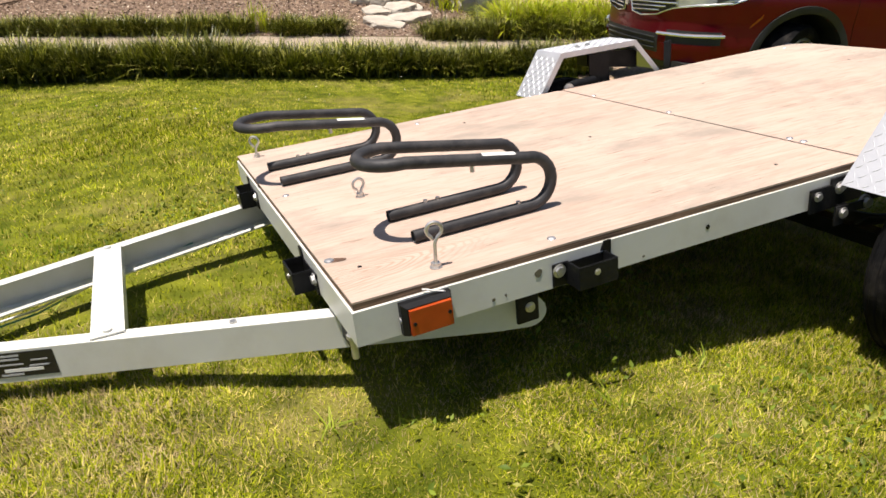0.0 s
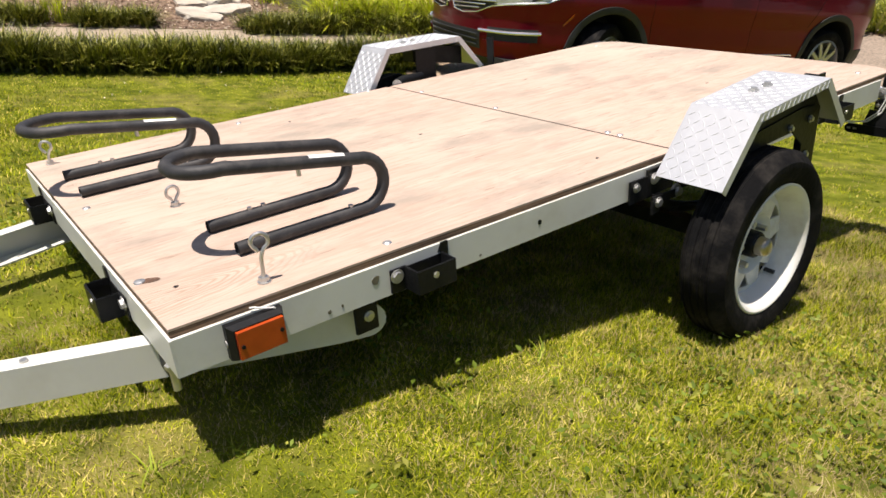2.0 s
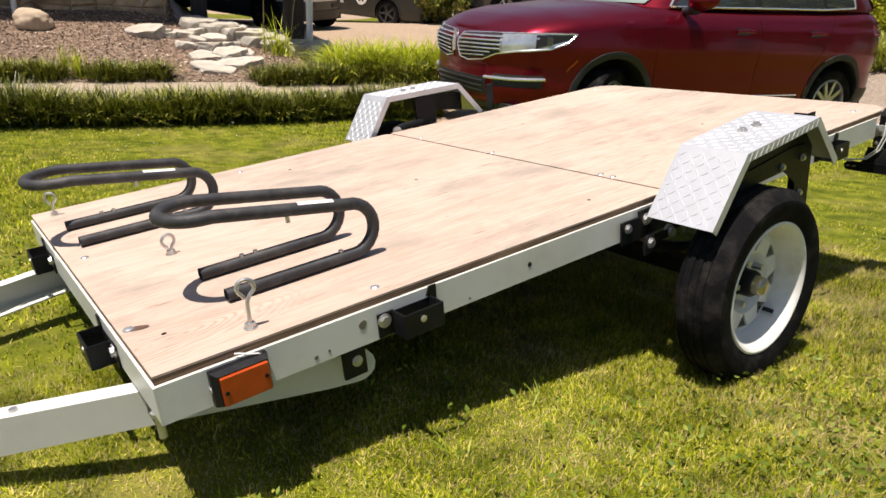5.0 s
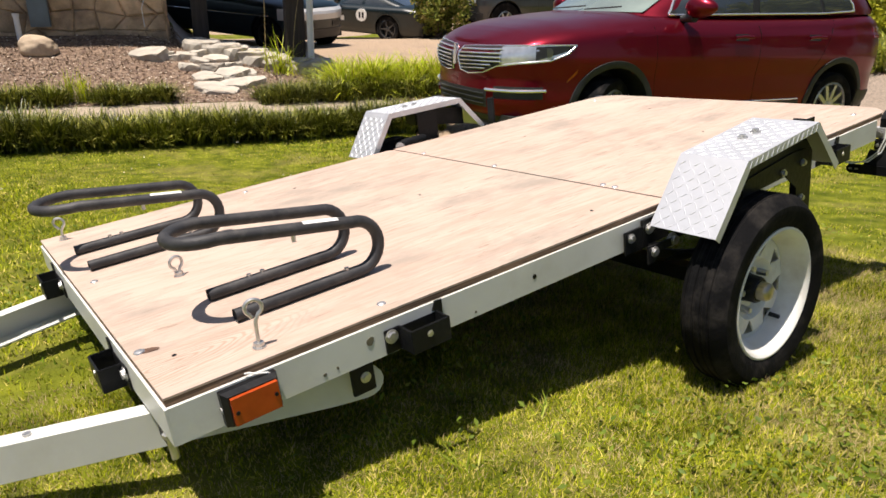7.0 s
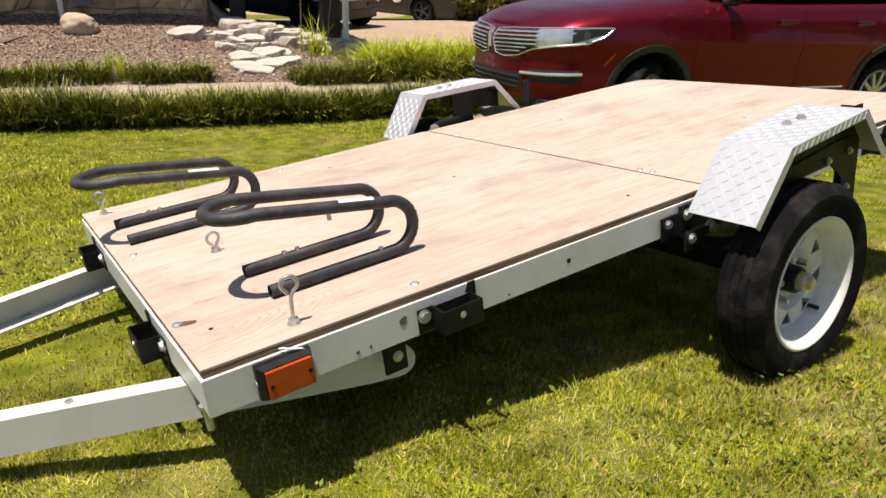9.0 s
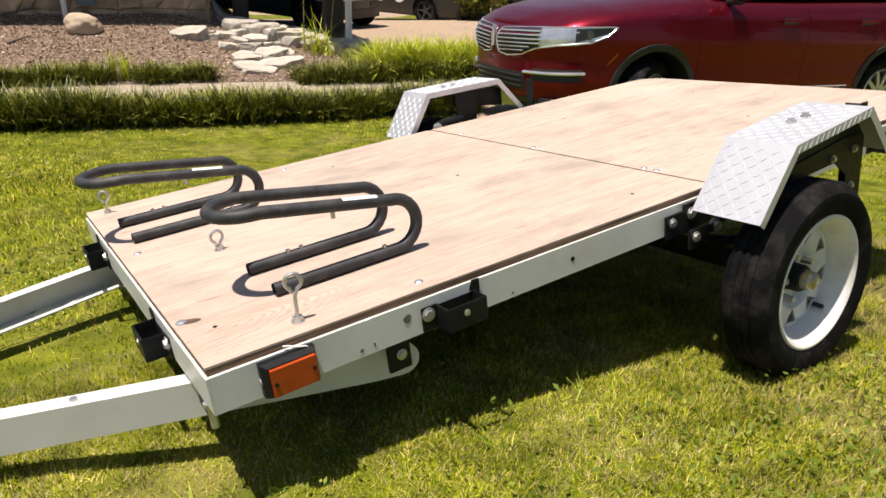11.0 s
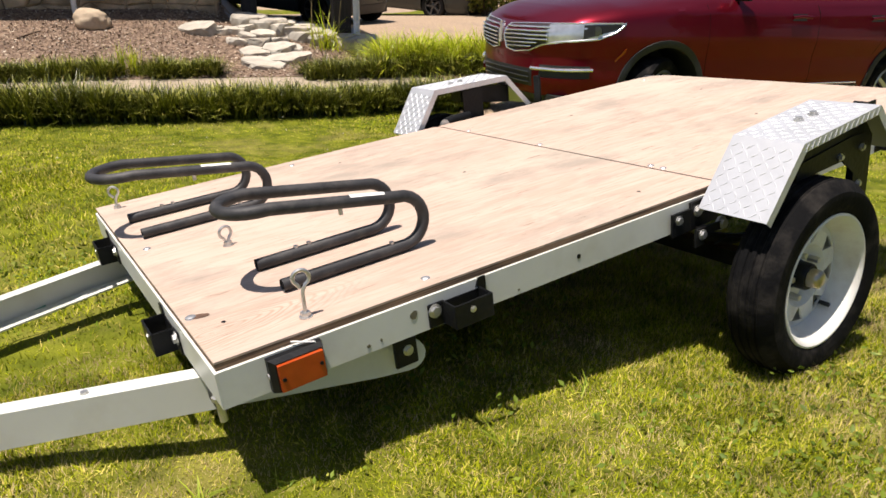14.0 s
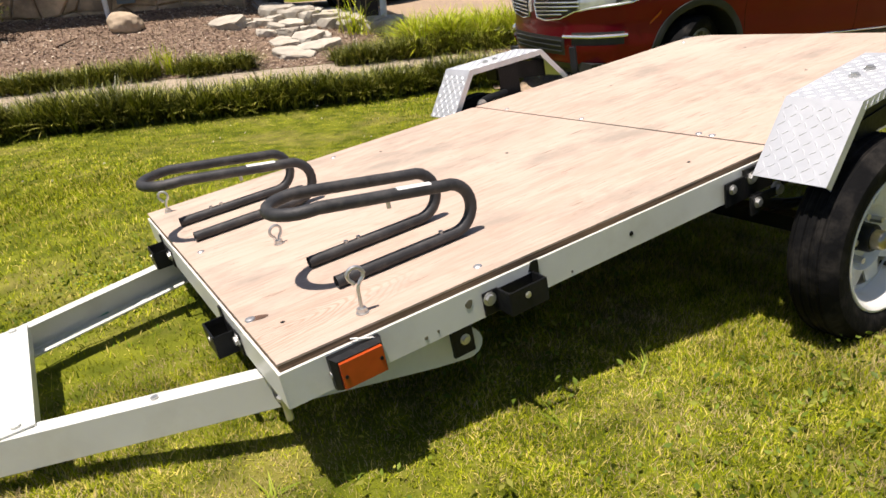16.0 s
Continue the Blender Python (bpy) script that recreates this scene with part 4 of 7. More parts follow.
# carriage bolt heads and hinge bolts let into the deck
for x, y in ((0.415, 0.045), (1.238, 0.175), (1.238, 0.216), (1.237, 1.05), (1.237, 0.66), (2.30, 0.05), (2.3, 1.17), (0.04, 0.70), (0.60, 1.17)):
    bm = bmesh.new()
    lathe(bm, [(0.0, 0.0028), (0.005, 0.0024), (0.008, 0.0012), (0.0095, -0.001)], 14)
    bmesh.ops.transform(bm, matrix=pose(x, y, 0.0006, 90, 0, 0), verts=bm.verts)
    part("carriage_bolt", bm, M_ZINC, trailer, smooth=True)
# knot hole with its dark rim
bm = bmesh.new()
prism(bm, [(p.x, p.y, 0.0004) for p in arc((0.030, 0.214, 0), 1, 0, 345, 20, (0.020, -0.008, 0), (0.003, 0.009, 0))], (0, 0, 0.0005))
M_KNOT = mat("dark_knot", (0.10, 0.055, 0.035), 0.85, vary=0.35, scale=40, bump=0.3, bscale=90)
part("knot", bm, M_KNOT, front_deck, "dark wood knot")
bm = bmesh.new()
lathe(bm, [(0.0, 0.003), (0.006, 0.0026), (0.0095, 0.0012), (0.0105, -0.001)], 14)
bmesh.ops.transform(bm, matrix=pose(0.018, 0.219, 0.0012, 90, 0, 0), verts=bm.verts)
part("carriage_bolt", bm, M_ZINC, trailer, smooth=True)
for x, y in ((0.06, 0.155), (2.199, 0.791), (1.6, 0.9), (0.9, 0.6), (1.05, 0.09), (1.9, 0.35), (0.72, 1.05)):
    bm = bmesh.new()
    tube(bm, [(x, y, -0.001), (x, y, 0.0007)], 0.0045, 8)
    part("screw_head", bm, M_BLACK, trailer)

# hinge plates and suspension at the fold
for s, y in ((-1, -0.0145), (1, 1.2415)):
    bm = bmesh.new()
    box(bm, 1.10, 1.20, min(y, y + s * 0.006), max(y, y + s * 0.006), -0.085, -0.02)
    box(bm, 1.225, 1.34, min(y, y + s * 0.006), max(y, y + s * 0.006), -0.10, -0.02)
    ob = part("hinge_plate", bm, M_BLACK, trailer, "black folding hinge plate", bevel=0.0015)
    bolt(ob, (1.125, y + s * 0.006, -0.045), (0, s, 0), 0.010)
    bolt(ob, (1.18, y + s * 0.03, -0.085), (0, s, 0), 0.012, 0.012)
    bolt(ob, (1.305, y + s * 0.006, -0.05), (0, s, 0), 0.010)
    # spring eye arm and leaf spring
    ys = y + s * 0.012
    for k in range(2):
        bm = bmesh.new()
        bow = [Vector((1.13 + 0.44 * q / 12, ys, -0.105 - 0.055 * math.sin(math.pi * q / 12) - 0.008 * k)) for q in range(k * 2, 13 - k * 2)]
        tube(bm, bow, 0.0042, 6, flat=5)
        part("leaf_spring", bm, M_BLACK, trailer, "black leaf spring")
    bm = bmesh.new()
    box(bm, 1.038, 1.15, min(y, y + s * 0.005), max(y, y + s * 0.005), -0.089, -0.034)
    pl = part("fender_plate", bm, M_BLACK, trailer, "black plate bolted to the side rail", bevel=0.002)
    bolt(pl, (1.060, y + s * 0.005, -0.052), (0, s, 0), 0.008)
    bm = bmesh.new()
    yf = y + s * 0.03
    box(bm, 1.12, 1.145, min(y, yf), max(y, yf), -0.09, -0.084)
    prism(bm, [(1.083, yf, -0.118), (1.11, yf, -0.118), (1.118, yf, -0.094), (1.19, yf, -0.098), (1.19, yf, -0.078), (1.083, yf, -0.074)], (0, s * 0.005, 0))
    fa = part("fender_arm", bm, M_BLACK, trailer, "black fender mount arm", bevel=0.001)
    bolt(fa, (1.106, yf + s * 0.005, -0.092), (0, s, 0), 0.009)

# pivot of the far hinge, which stands just above the deck's edge
bm = bmesh.new()
tube(bm, [(1.268, 1.262, -0.004), (1.31, 1.266, 0.004), (1.40, 1.272, 0.004)], 0.017, 12)
piv = part("hinge_pivot", bm, M_BLACK, trailer, "black pivot arm of the folding hinge", smooth=True)
bolt(piv, (1.268, 1.250, -0.004), (-0.6, -1, 0), 0.0125, 0.012)

AXLE_X, AXLE_Z = 1.330, -0.233
bm = bmesh.new()
box(bm, AXLE_X - 0.02, AXLE_X + 0.02, -0.10, 1.32, AXLE_Z - 0.02, AXLE_Z + 0.02)
part("axle", bm, M_BLACK, trailer, "black square axle beam", bevel=0.003)


def trailer_wheel(y, s):
    """12-inch spoked steel wheel; s points outboard."""
    hub = new("wheel")
    hub.parent = trailer
    hub.location = (AXLE_X, y, AXLE_Z)
    hub.scale = (0.952, 1.0, 0.952)
    R, w = 0.253, 0.058
    bm = bmesh.new()
    prof = [(0.166, -w + 0.012), (0.178, -w + 0.002), (0.215, -w - 0.004), (0.237, -w + 0.006), (0.248, -w + 0.018)]
    tread = []
    for g in (-0.03, -0.01, 0.01, 0.03):
        tread += [(R, g - 0.006), (R - 0.004, g - 0.004), (R - 0.004, g + 0.001), (R, g + 0.004)]
    prof += tread + [(0.248, w - 0.018), (0.237, w - 0.006), (0.231, w - 0.0015), (0.227, w + 0.003), (0.215, w + 0.004), (0.196, w + 0.001), (0.178, w - 0.002), (0.166, w - 0.012), (0.155, w - 0.02), (0.155, -w + 0.02)]
    lathe(bm, [(r, s * a) for r, a in prof], 72, closed=True)
    part("tyre", bm, M_RUBBER, hub, "black ribbed trailer tyre", smooth=True)
    bm = bmesh.new()
    rim = [(0.152, -0.052), (0.166, -0.055), (0.170, -0.052), (0.166, -0.046), (0.152, -0.042), (0.144, -0.03), (0.142, 0.006),
           (0.152, 0.030), (0.159, 0.042), (0.168, 0.049), (0.173, 0.050), (0.1735, 0.055), (0.168, 0.0565), (0.161, 0.053), (0.153, 0.043), (0.147, 0.028), (0.1385, 0.010), (0.1385, -0.03), (0.144, -0.045)]
    lathe(bm, [(r, s * a) for r, a in rim], 64, closed=True)
    part("rim", bm, M_RIM, hub, "white enamelled spoke rim", smooth=True)
    # dished disc: a grid of rings, with a small triangular window between each pair of spokes
    bm = bmesh.new()
    n = 8
    da = 2 * math.pi / n
    dish = lambda r: -0.004 + 0.008 * min(1, max(0, (0.138 - r) / 0.02)) - 0.026 * min(1, max(0, (0.086 - r) / 0.03))
    pt = lambda r, a: Vector((r * math.cos(a), s * dish(r), r * math.sin(a)))
    for k in range(n):
        a0 = da * k + 0.2
        mid = a0 + da / 2
        half = 0.25 * da
        cell = lambda *q: bm.faces.new([bm.verts.new(pt(r, a)) for r, a in q])
        ro, ri = 0.121, 0.083
        # outer band, inner band, spokes on both sides and the wedges beside the window
        for u, v in ((a0, mid - half), (mid - half, mid), (mid, mid + half), (mid + half, a0 + da)):
            cell((0.1395, u), (0.1395, v), (ro, v), (ro, u))
            for r0, r1 in ((ri, 0.072), (0.072, 0.060), (0.060, 0.030)):
                cell((r0, u), (r0, v), (r1, v), (r1, u))
        cell((ro, a0), (ro, mid - half), (ri, mid), (ri, mid - half), (ri, a0))
        cell((ro, mid + half), (ro, a0 + da), (ri, a0 + da), (ri, mid + half), (ri, mid))
    bmesh.ops.remove_doubles(bm, verts=bm.verts, dist=1e-5)
    ext = bmesh.ops.extrude_face_region(bm, geom=bm.faces[:])
    bmesh.ops.translate(bm, verts=[v for v in ext["geom"] if isinstance(v, bmesh.types.BMVert)], vec=(0, -s * 0.005, 0))
    part("rim_disc", bm, M_RIM, hub, "white wheel disc with triangular openings")
    bm = bmesh.new()
    lathe(bm, [(r, s * a) for r, a in ((0.0, 0.016), (0.031, 0.016), (0.035, 0.011), (0.036, -0.020), (0.045, -0.024), (0.045, -0.06), (0.0, -0.06))], 28)
    part("hub", bm, M_BLACK, hub, "black wheel hub", smooth=True)
    bm = bmesh.new()
    lathe(bm, [(r, s * a) for r, a in ((0.0, 0.044), (0.016, 0.043), (0.022, 0.039), (0.0245, 0.032), (0.0245, 0.010), (0.0, 0.010))], 28)
    part("hub_cap", bm, M_BRASS, hub, "weathered brass dust cap", smooth=True)
    for k in range(5):
        a = 2 * math.pi * k / 5 + 0.5
        bm = bmesh.new()
        c = Vector((0.058 * math.cos(a), 0, 0.058 * math.sin(a)))
        tube(bm, [c + Vector((0, -s * 0.02, 0)), c + Vector((0, s * 0.006, 0))], 0.0105, 6, r_end=0.008)
        part("wheel_nut", bm, M_ZINC, hub)
    bm = bmesh.new()
    tube(bm, [(0.078, -s * 0.008, -0.100), (0.082, s * 0.026, -0.103)], 0.006, 10)
    part("valve", bm, M_TRIM, hub)


trailer_wheel(-0.172, -1)
trailer_wheel(1.392, 1)


def fender(y_in, y_out, s, line):
    """Tread-plate fender: sloped front, flat top, sloped rear, turned-down lips and raised bars."""
    line = [Vector((x, 0, z)) for x, z in line]
    t = 0.0025
    offs = []
    for i, p in enumerate(line):
        d0 = (line[i] - line[i - 1]).normalized() if i else (line[1] - line[0]).normalized()
        d1 = (line[i + 1] - line[i]).normalized() if i < 3 else d0
        n = Vector((-(d0 + d1).z, 0, (d0 + d1).x)).normalized()
        offs.append(n / max(0.5, n.dot(Vector((-d0.z, 0, d0.x)))))
    bm = bmesh.new()
    ring = [p + o * t for p, o in zip(line, offs)] + line[::-1]
    prism(bm, [(p.x, y_in, p.z) for p in ring], (0, y_out - y_in, 0))
    for ye, sg in ((y_out, -s), (y_in, s)):
        lip = line + [p - o * 0.018 for p, o in zip(line, offs)][::-1]
        prism(bm, [(p.x, ye, p.z) for p in lip], (0, sg * t, 0))
    # raised bars, alternately turned
    pitch = 0.0195
    for i in range(3):
        p, q = line[i], line[i + 1]
        d, ln = (q - p).normalized(), (q - p).length
        n = Vector((-d.z, 0, d.x))
        side = Vector((0, 1, 0))
        for a in range(int(ln / pitch)):
            for b in range(8):
                c = p + d * (pitch * (a + 0.5)) + side * (y_in + s * (0.0155 + pitch * b)) + n * t
                ang = 38 if (a + b) % 2 else -52
                u = d * math.cos(radians(ang)) + side * math.sin(radians(ang))
                v = n.cross(u)
                base = [c + u * 0.0105, c + v * 0.0015, c - u * 0.0105, c - v * 0.0015]
                topv = [c + u * 0.006 + n * 0.0009, c + v * 0.0005 + n * 0.0009, c - u * 0.006 + n * 0.0009, c - v * 0.0005 + n * 0.0009]
                vb, vt = [bm.verts.new(x) for x in base], [bm.verts.new(x) for x in topv]
                bm.faces.new(vt)
                for k in range(4):
                    bm.faces.new((vb[k], vb[(k + 1) % 4], vt[(k + 1) % 4], vt[k]))
    # bars on both lips too
    for a in range(28):
        c = line[1].lerp(line[2], (a // 2 + 0.5) / 14)
        c = Vector((c.x, y_out + s * 0.0002 if a % 2 else y_in - s * 0.0012, c.z - 0.009))
        ring = [c + Vector((-0.006, 0, -0.008)), c + Vector((-0.003, 0, -0.008)), c + Vector((0.006, 0, 0.008)), c + Vector((0.003, 0, 0.008))]
        prism(bm, ring, (0, s * 0.001, 0))
    ob = part("fender", bm, M_ALU, trailer, "bright aluminium tread-plate fender")
    top = lambda x: line[1].z + (line[2].z - line[1].z) * (x - line[1].x) / (line[2].x - line[1].x)
    for x, w in ((1.375, 0.07), (1.425, 0.075)):
        bolt(ob, (x, y_in + s * w, top(x) + 0.004), (0, 0, 1), 0.0085)
    # black angle-iron post behind the tyre and the plates that carry the fender
    xp, yb = (line[2].x + 0.045, y_in + s * 0.12) if s < 0 else (1.765, 1.30)
    bm = bmesh.new()
    ring = [(xp, yb), (xp + 0.036, yb), (xp + 0.036, yb - s * 0.004), (xp + 0.004, yb - s * 0.004), (xp + 0.004, yb - s * 0.036), (xp, yb - s * 0.036)]
    prism(bm, [(x, y, -0.125) for x, y in ring], (0, 0, 0.26 if s < 0 else 0.222))
    br = part("fender_post", bm, M_BLACK, trailer, "black angle-iron fender post", bevel=0.001)
    for dx, z in ((0.02, 0.03), (0.02, -0.062), (0.115, 0.025)) if s < 0 else ():
        bolt(br, (xp - dx, yb + s * 0.006, z), (0, s, 0), 0.0065)
    if s < 0:
        bm = bmesh.new()
        prism(bm, [(xp - 0.001, yb, -0.09), (xp - 0.001, yb, 0.062), (xp - 0.06, yb, 0.066), (xp - 0.27, yb, 0.046), (xp - 0.29, yb, 0.030), (xp - 0.29, yb, 0.006), (xp - 0.10, yb, 0.012), (xp - 0.045, yb, -0.03), (xp - 0.04, yb, -0.09)], (0, s * 0.004, 0))
        part("fender_gusset", bm, M_BLACK, trailer, "black gusset plate", bevel=0.001)
    if s > 0:
        xp, yb = line[2].x + 0.045, y_in + s * 0.12
    bm = bmesh.new()
    x_b = line[1].x + (0.02 if s < 0 else 0.15)
    prism(bm, [(x_b, yb, top(x_b) - 0.075), (xp, yb, top(xp) - 0.115), (xp, yb, top(xp) - 0.045), (x_b, yb, top(x_b) - 0.018)], (0, -s * 0.07, 0))
    part("fender_bracket", bm, M_BLACK, trailer, "black fender bracket", bevel=0.002)
    bm = bmesh.new()
    box(bm, xp - 0.17, xp - 0.12, min(y_in, yb), max(y_in, yb), -0.072, -0.066)
    part("fender_strut", bm, M_BLACK, trailer, "black strut to the side rail")
    bm = bmesh.new()
    yi = y_in + s * 0.006
    x_u = 1.33 if s < 0 else 1.385
    box(bm, x_u, x_u + 0.095, min(yi, yi + s * 0.005), max(yi, yi + s * 0.005), -0.09, 0.10)
    part("fender_upright", bm, M_BLACK, trailer, "black upright plate", bevel=0.001)


fender(-0.031, -0.202, -1, ((1.114, -0.034), (1.233, 0.112), (1.538, 0.138), (1.652, 0.012)))
fender(1.275, 1.445, 1, ((1.146, -0.035), (1.255, 0.125), (1.603, 0.125), (1.72, -0.006)))


def tail_lamp(y0, s):
    """Rear lamp box with a chamfered top, zinc strap, red lens; on the near side also the plate bracket, its bar and the wires."""
    x = 2.450
    a, b = sorted((y0, y0 + s * 0.132))
    bm = bmesh.new()
    ring = [(x, -0.124), (x, -0.040), (x + 0.008, -0.028), (x + 0.030, -0.018), (x + 0.052, -0.018), (x + 0.060, -0.024), (x + 0.060, -0.124)]
    prism(bm, [(p, a, q) for p, q in ring], (0, b - a, 0))
    ob = part("tail_lamp", bm, M_BLACK, trailer, "black tail lamp with red lens", bevel=0.004)
    bm = bmesh.new()
    box(bm, x + 0.0605, x + 0.088, a + 0.002, b - 0.002, -0.121, -0.026)
    part("lens", bm, M_REDLENS, ob, "red lens", bevel=0.004)
    bm = bmesh.new()
    ye = y0 + s * 0.1322
    box(bm, x + 0.026, x + 0.086, min(ye, ye + s * 0.006), max(ye, ye + s * 0.006), -0.116, -0.034)
    part("side_reflector", bm, M_REDLENS, ob, "red side reflector", bevel=0.002)
    bm = bmesh.new()
    ys, ye = y0 - s * 0.024, y0 + s * 0.108
    box(bm, x - 0.0085, x - 0.0045, min(ys, ye), max(ys, ye), -0.106, -0.074)
    box(bm, x - 0.0085, x + 0.018, min(ys, ye), max(ys, ye), -0.0745, -0.071)
    st = part("lamp_strap", bm, M_ALU, ob, "zinc angle strap", bevel=0.001)
    for yy in (y0 + s * 0.004, y0 + s * 0.052):
        bolt(st, (x - 0.0085, yy, -0.090), (-1, 0, 0), 0.0085)
    bm = bmesh.new()
    box(bm, 2.40, x + 0.004, min(y0 - s * 0.06, y0 - s * 0.022), max(y0 - s * 0.06, y0 - s * 0.022), -0.080, -0.0745)
    part("lamp_arm", bm, M_WHITE, ob, "white lug of the frame")
    if s < 0:
        bm = bmesh.new()
        prism(bm, [(x - 0.012, 0.030, -0.108), (x - 0.012, -0.046, -0.108), (x - 0.012, -0.046, -0.150), (x - 0.012, 0.030, -0.146)], (-0.004, 0, 0))
        prism(bm, [(x - 0.016, 0.042, -0.146), (x - 0.016, -0.046, -0.150), (x - 0.030, -0.034, -0.206), (x - 0.030, 0.052, -0.200)], (-0.004, 0, 0))
        br = part("plate_bracket", bm, M_BLACK, trailer, "black bent licence plate bracket", bevel=0.001)
        for yy, zz in ((0.020, -0.130), (-0.034, -0.132)):
            bolt(br, (x - 0.016, yy, zz), (-1, 0, 0), 0.0045, 0.004)
        bm = bmesh.new()
        ends = [Vector((0, p.y, p.z)) for p in arc((0, -0.100, -0.215), 0.0165, 90, 270, 7, (0, 1, 0), (0, 0, 1))] + [Vector((0, p.y, p.z)) for p in arc((0, 0.090, -0.215), 0.0165, -90, 90, 7, (0, 1, 0), (0, 0, 1))]
        prism(bm, [(x - 0.035, p.y, p.z) for p in ends], (-0.004, 0, 0))
        part("plate_bar", bm, M_BLACK, br, "black slotted bar", bevel=0.001)
        for yy in (-0.104, -0.084, 0.072, 0.092):
            bm = bmesh.new()
            box(bm, x - 0.0396, x - 0.0388, yy - 0.006, yy + 0.006, -0.218, -0.212)
            part("slot", bm, M_ZINC, br)
        for dy in (0.0, 0.010):
            bm = bmesh.new()
            tube(bm, [(x - 0.002, -0.012 + dy, -0.050), (x - 0.014, -0.014 + dy, -0.062), (x - 0.022, -0.014 + dy, -0.105), (x - 0.028, 0.000 + dy, -0.150), (x - 0.040, 0.035 + dy, -0.184), (x - 0.050, 0.085, -0.190 - dy * 0.4), (x - 0.075, 0.15, -0.175)], 0.0026, 6)
            part("wire", bm, M_WIRE, ob, "white wire")


tail_lamp(0.024, -1)
tail_lamp(1.198, 1)

# wiring along the far tongue arm
bm = bmesh.new()
pts = []
for q in range(21):
    x = -0.95 + 0.05 * q
    y = 1.055 + 0.350 * x - 0.03 - 0.02 * math.sin(q * 0.9)
    pts.append((x, y, along_z(x) - 0.066 - 0.012 * math.sin(q * 0.55) ** 2))
tube(bm, pts, 0.003, 6)
part("wire", bm, M_WIRE, trailer, "white wire along the tongue")
bm = bmesh.new()
slack = [(-0.86, 0.80, -0.185), (-0.72, 0.83, -0.195), (-0.60, 0.83, -0.185), (-0.478, 0.87, -0.165), (-0.37, 0.935, -0.170), (-0.29, 0.975, -0.165), (-0.20, 0.985, -0.155)]
tube(bm, slack, 0.0032, 6)
part("wire", bm, M_WIRE, trailer, "slack white wire between the tongue arms")
M_WIREGREEN = mat("green_wire", (0.10, 0.30, 0.22), 0.5, vary=0.1)
bm = bmesh.new()
tube(bm, [(x, y - 0.012 - 0.008 * math.sin(k * 1.7), z - 0.006) for k, (x, y, z) in enumerate(slack)], 0.0028, 6)
part("wire", bm, M_WIREGREEN, trailer, "slack green wire between the tongue arms")
M_TAPE = mat("black_tape", (0.012, 0.012, 0.012), 0.5, vary=0.2)
bm = bmesh.new()
tube(bm, [(-0.17, 0.985, -0.176), (-0.155, 0.992, -0.176)], 0.011, 10)
part("cable_tie", bm, M_TAPE, trailer, "black tape round the wires")


# ---- two bent-tube hoops lying on the deck ----
def hoop(label, near, far_y, x0, x1, x_top, h, climb, turn):
    """One bent tube: two legs on the deck, two upright bends at the rear, a long loop overhead."""
    r = 0.0128
    rb = h / 2
    y0, y1 = near, far_y
    ym, ry = (y0 + y1) / 2, (y1 - y0) / 2
    path = [Vector((x0, y0, 0)), Vector((x1, y0, 0))]
    path += arc((x1, y0, rb), rb, -90, 90, 12, (1, 0, 0), (0, 0, 1))[1:]
    path += [Vector((x_top + ry, y0, h + climb))]
    path += arc((x_top + ry, ym, h + climb), ry, -90, -270, 12, (1, 0, 0), (0, 1, 0))[1:]
    path += [Vector((x1, y1, h))]
    path += arc((x1, y1, rb), rb, 90, -90, 12, (1, 0, 0), (0, 0, 1))[1:]
    path += [Vector((x0, y1, 0))]
    ob = thing("tube_hoop", TRAILER @ pose(0, 0, r + 0.0005, 0, 0, turn), label, "hoop", "hoops on the deck")
    bm = bmesh.new()
    tube(bm, path, r, 16, caps=False)
    part("bent_tube", bm, M_FOAM, ob, "black coated bent steel tube", smooth=True)
    for p in (path[0], path[-1]):
        bm = bmesh.new()
        tube(bm, [p + Vector((0.004, 0, 0)), p + Vector((0.006, 0, 0))], r * 0.97, 14)
        part("tube_bore", bm, M_TRIM, ob)
    for x, y in ((x0 + 0.09, y1), (x1 - 0.03, y0), (x0 + 0.12, y1)):
        bm = bmesh.new()
        tube(bm, [(x, y, r * 0.8), (x, y, r + 0.004)], 0.005, 8)
        part("bolt", bm, M_ZINC, ob, smooth=True)
    bm = bmesh.new()
    hs = h + climb * 0.13 / (x1 - x_top - ry)
    tube(bm, [(x1 - 0.13, y0, hs - r - 0.012), (x1 - 0.13, y0, hs - r + 0.002)], 0.005, 8)
    part("bolt", bm, M_ZINC, ob, smooth=True)
    bm = bmesh.new()
    k = climb / (x1 - x_top - ry)
    tube(bm, [(x1 - 0.11, y0, h + k * 0.11), (x1 - 0.035, y0, h + k * 0.035)], r + 0.0008, 16, caps=False)
    bmesh.ops.delete(bm, geom=[f for f in bm.faces if f.calc_center_median().z < h + k * 0.07 + r * 0.72], context="FACES")
    part("sticker", bm, M_LABELW, ob, "worn white sticker")
    return ob


hoop("black bent-tube hoop lying on the plywood deck", 0.197, 0.342, 0.189, 0.462, 0.120, 0.106, 0.046, 0)
hoop("black bent-tube hoop near the deck's front corner", 0.790, 0.965, 0.05, 0.335, -0.018, 0.106, 0.040, 0)


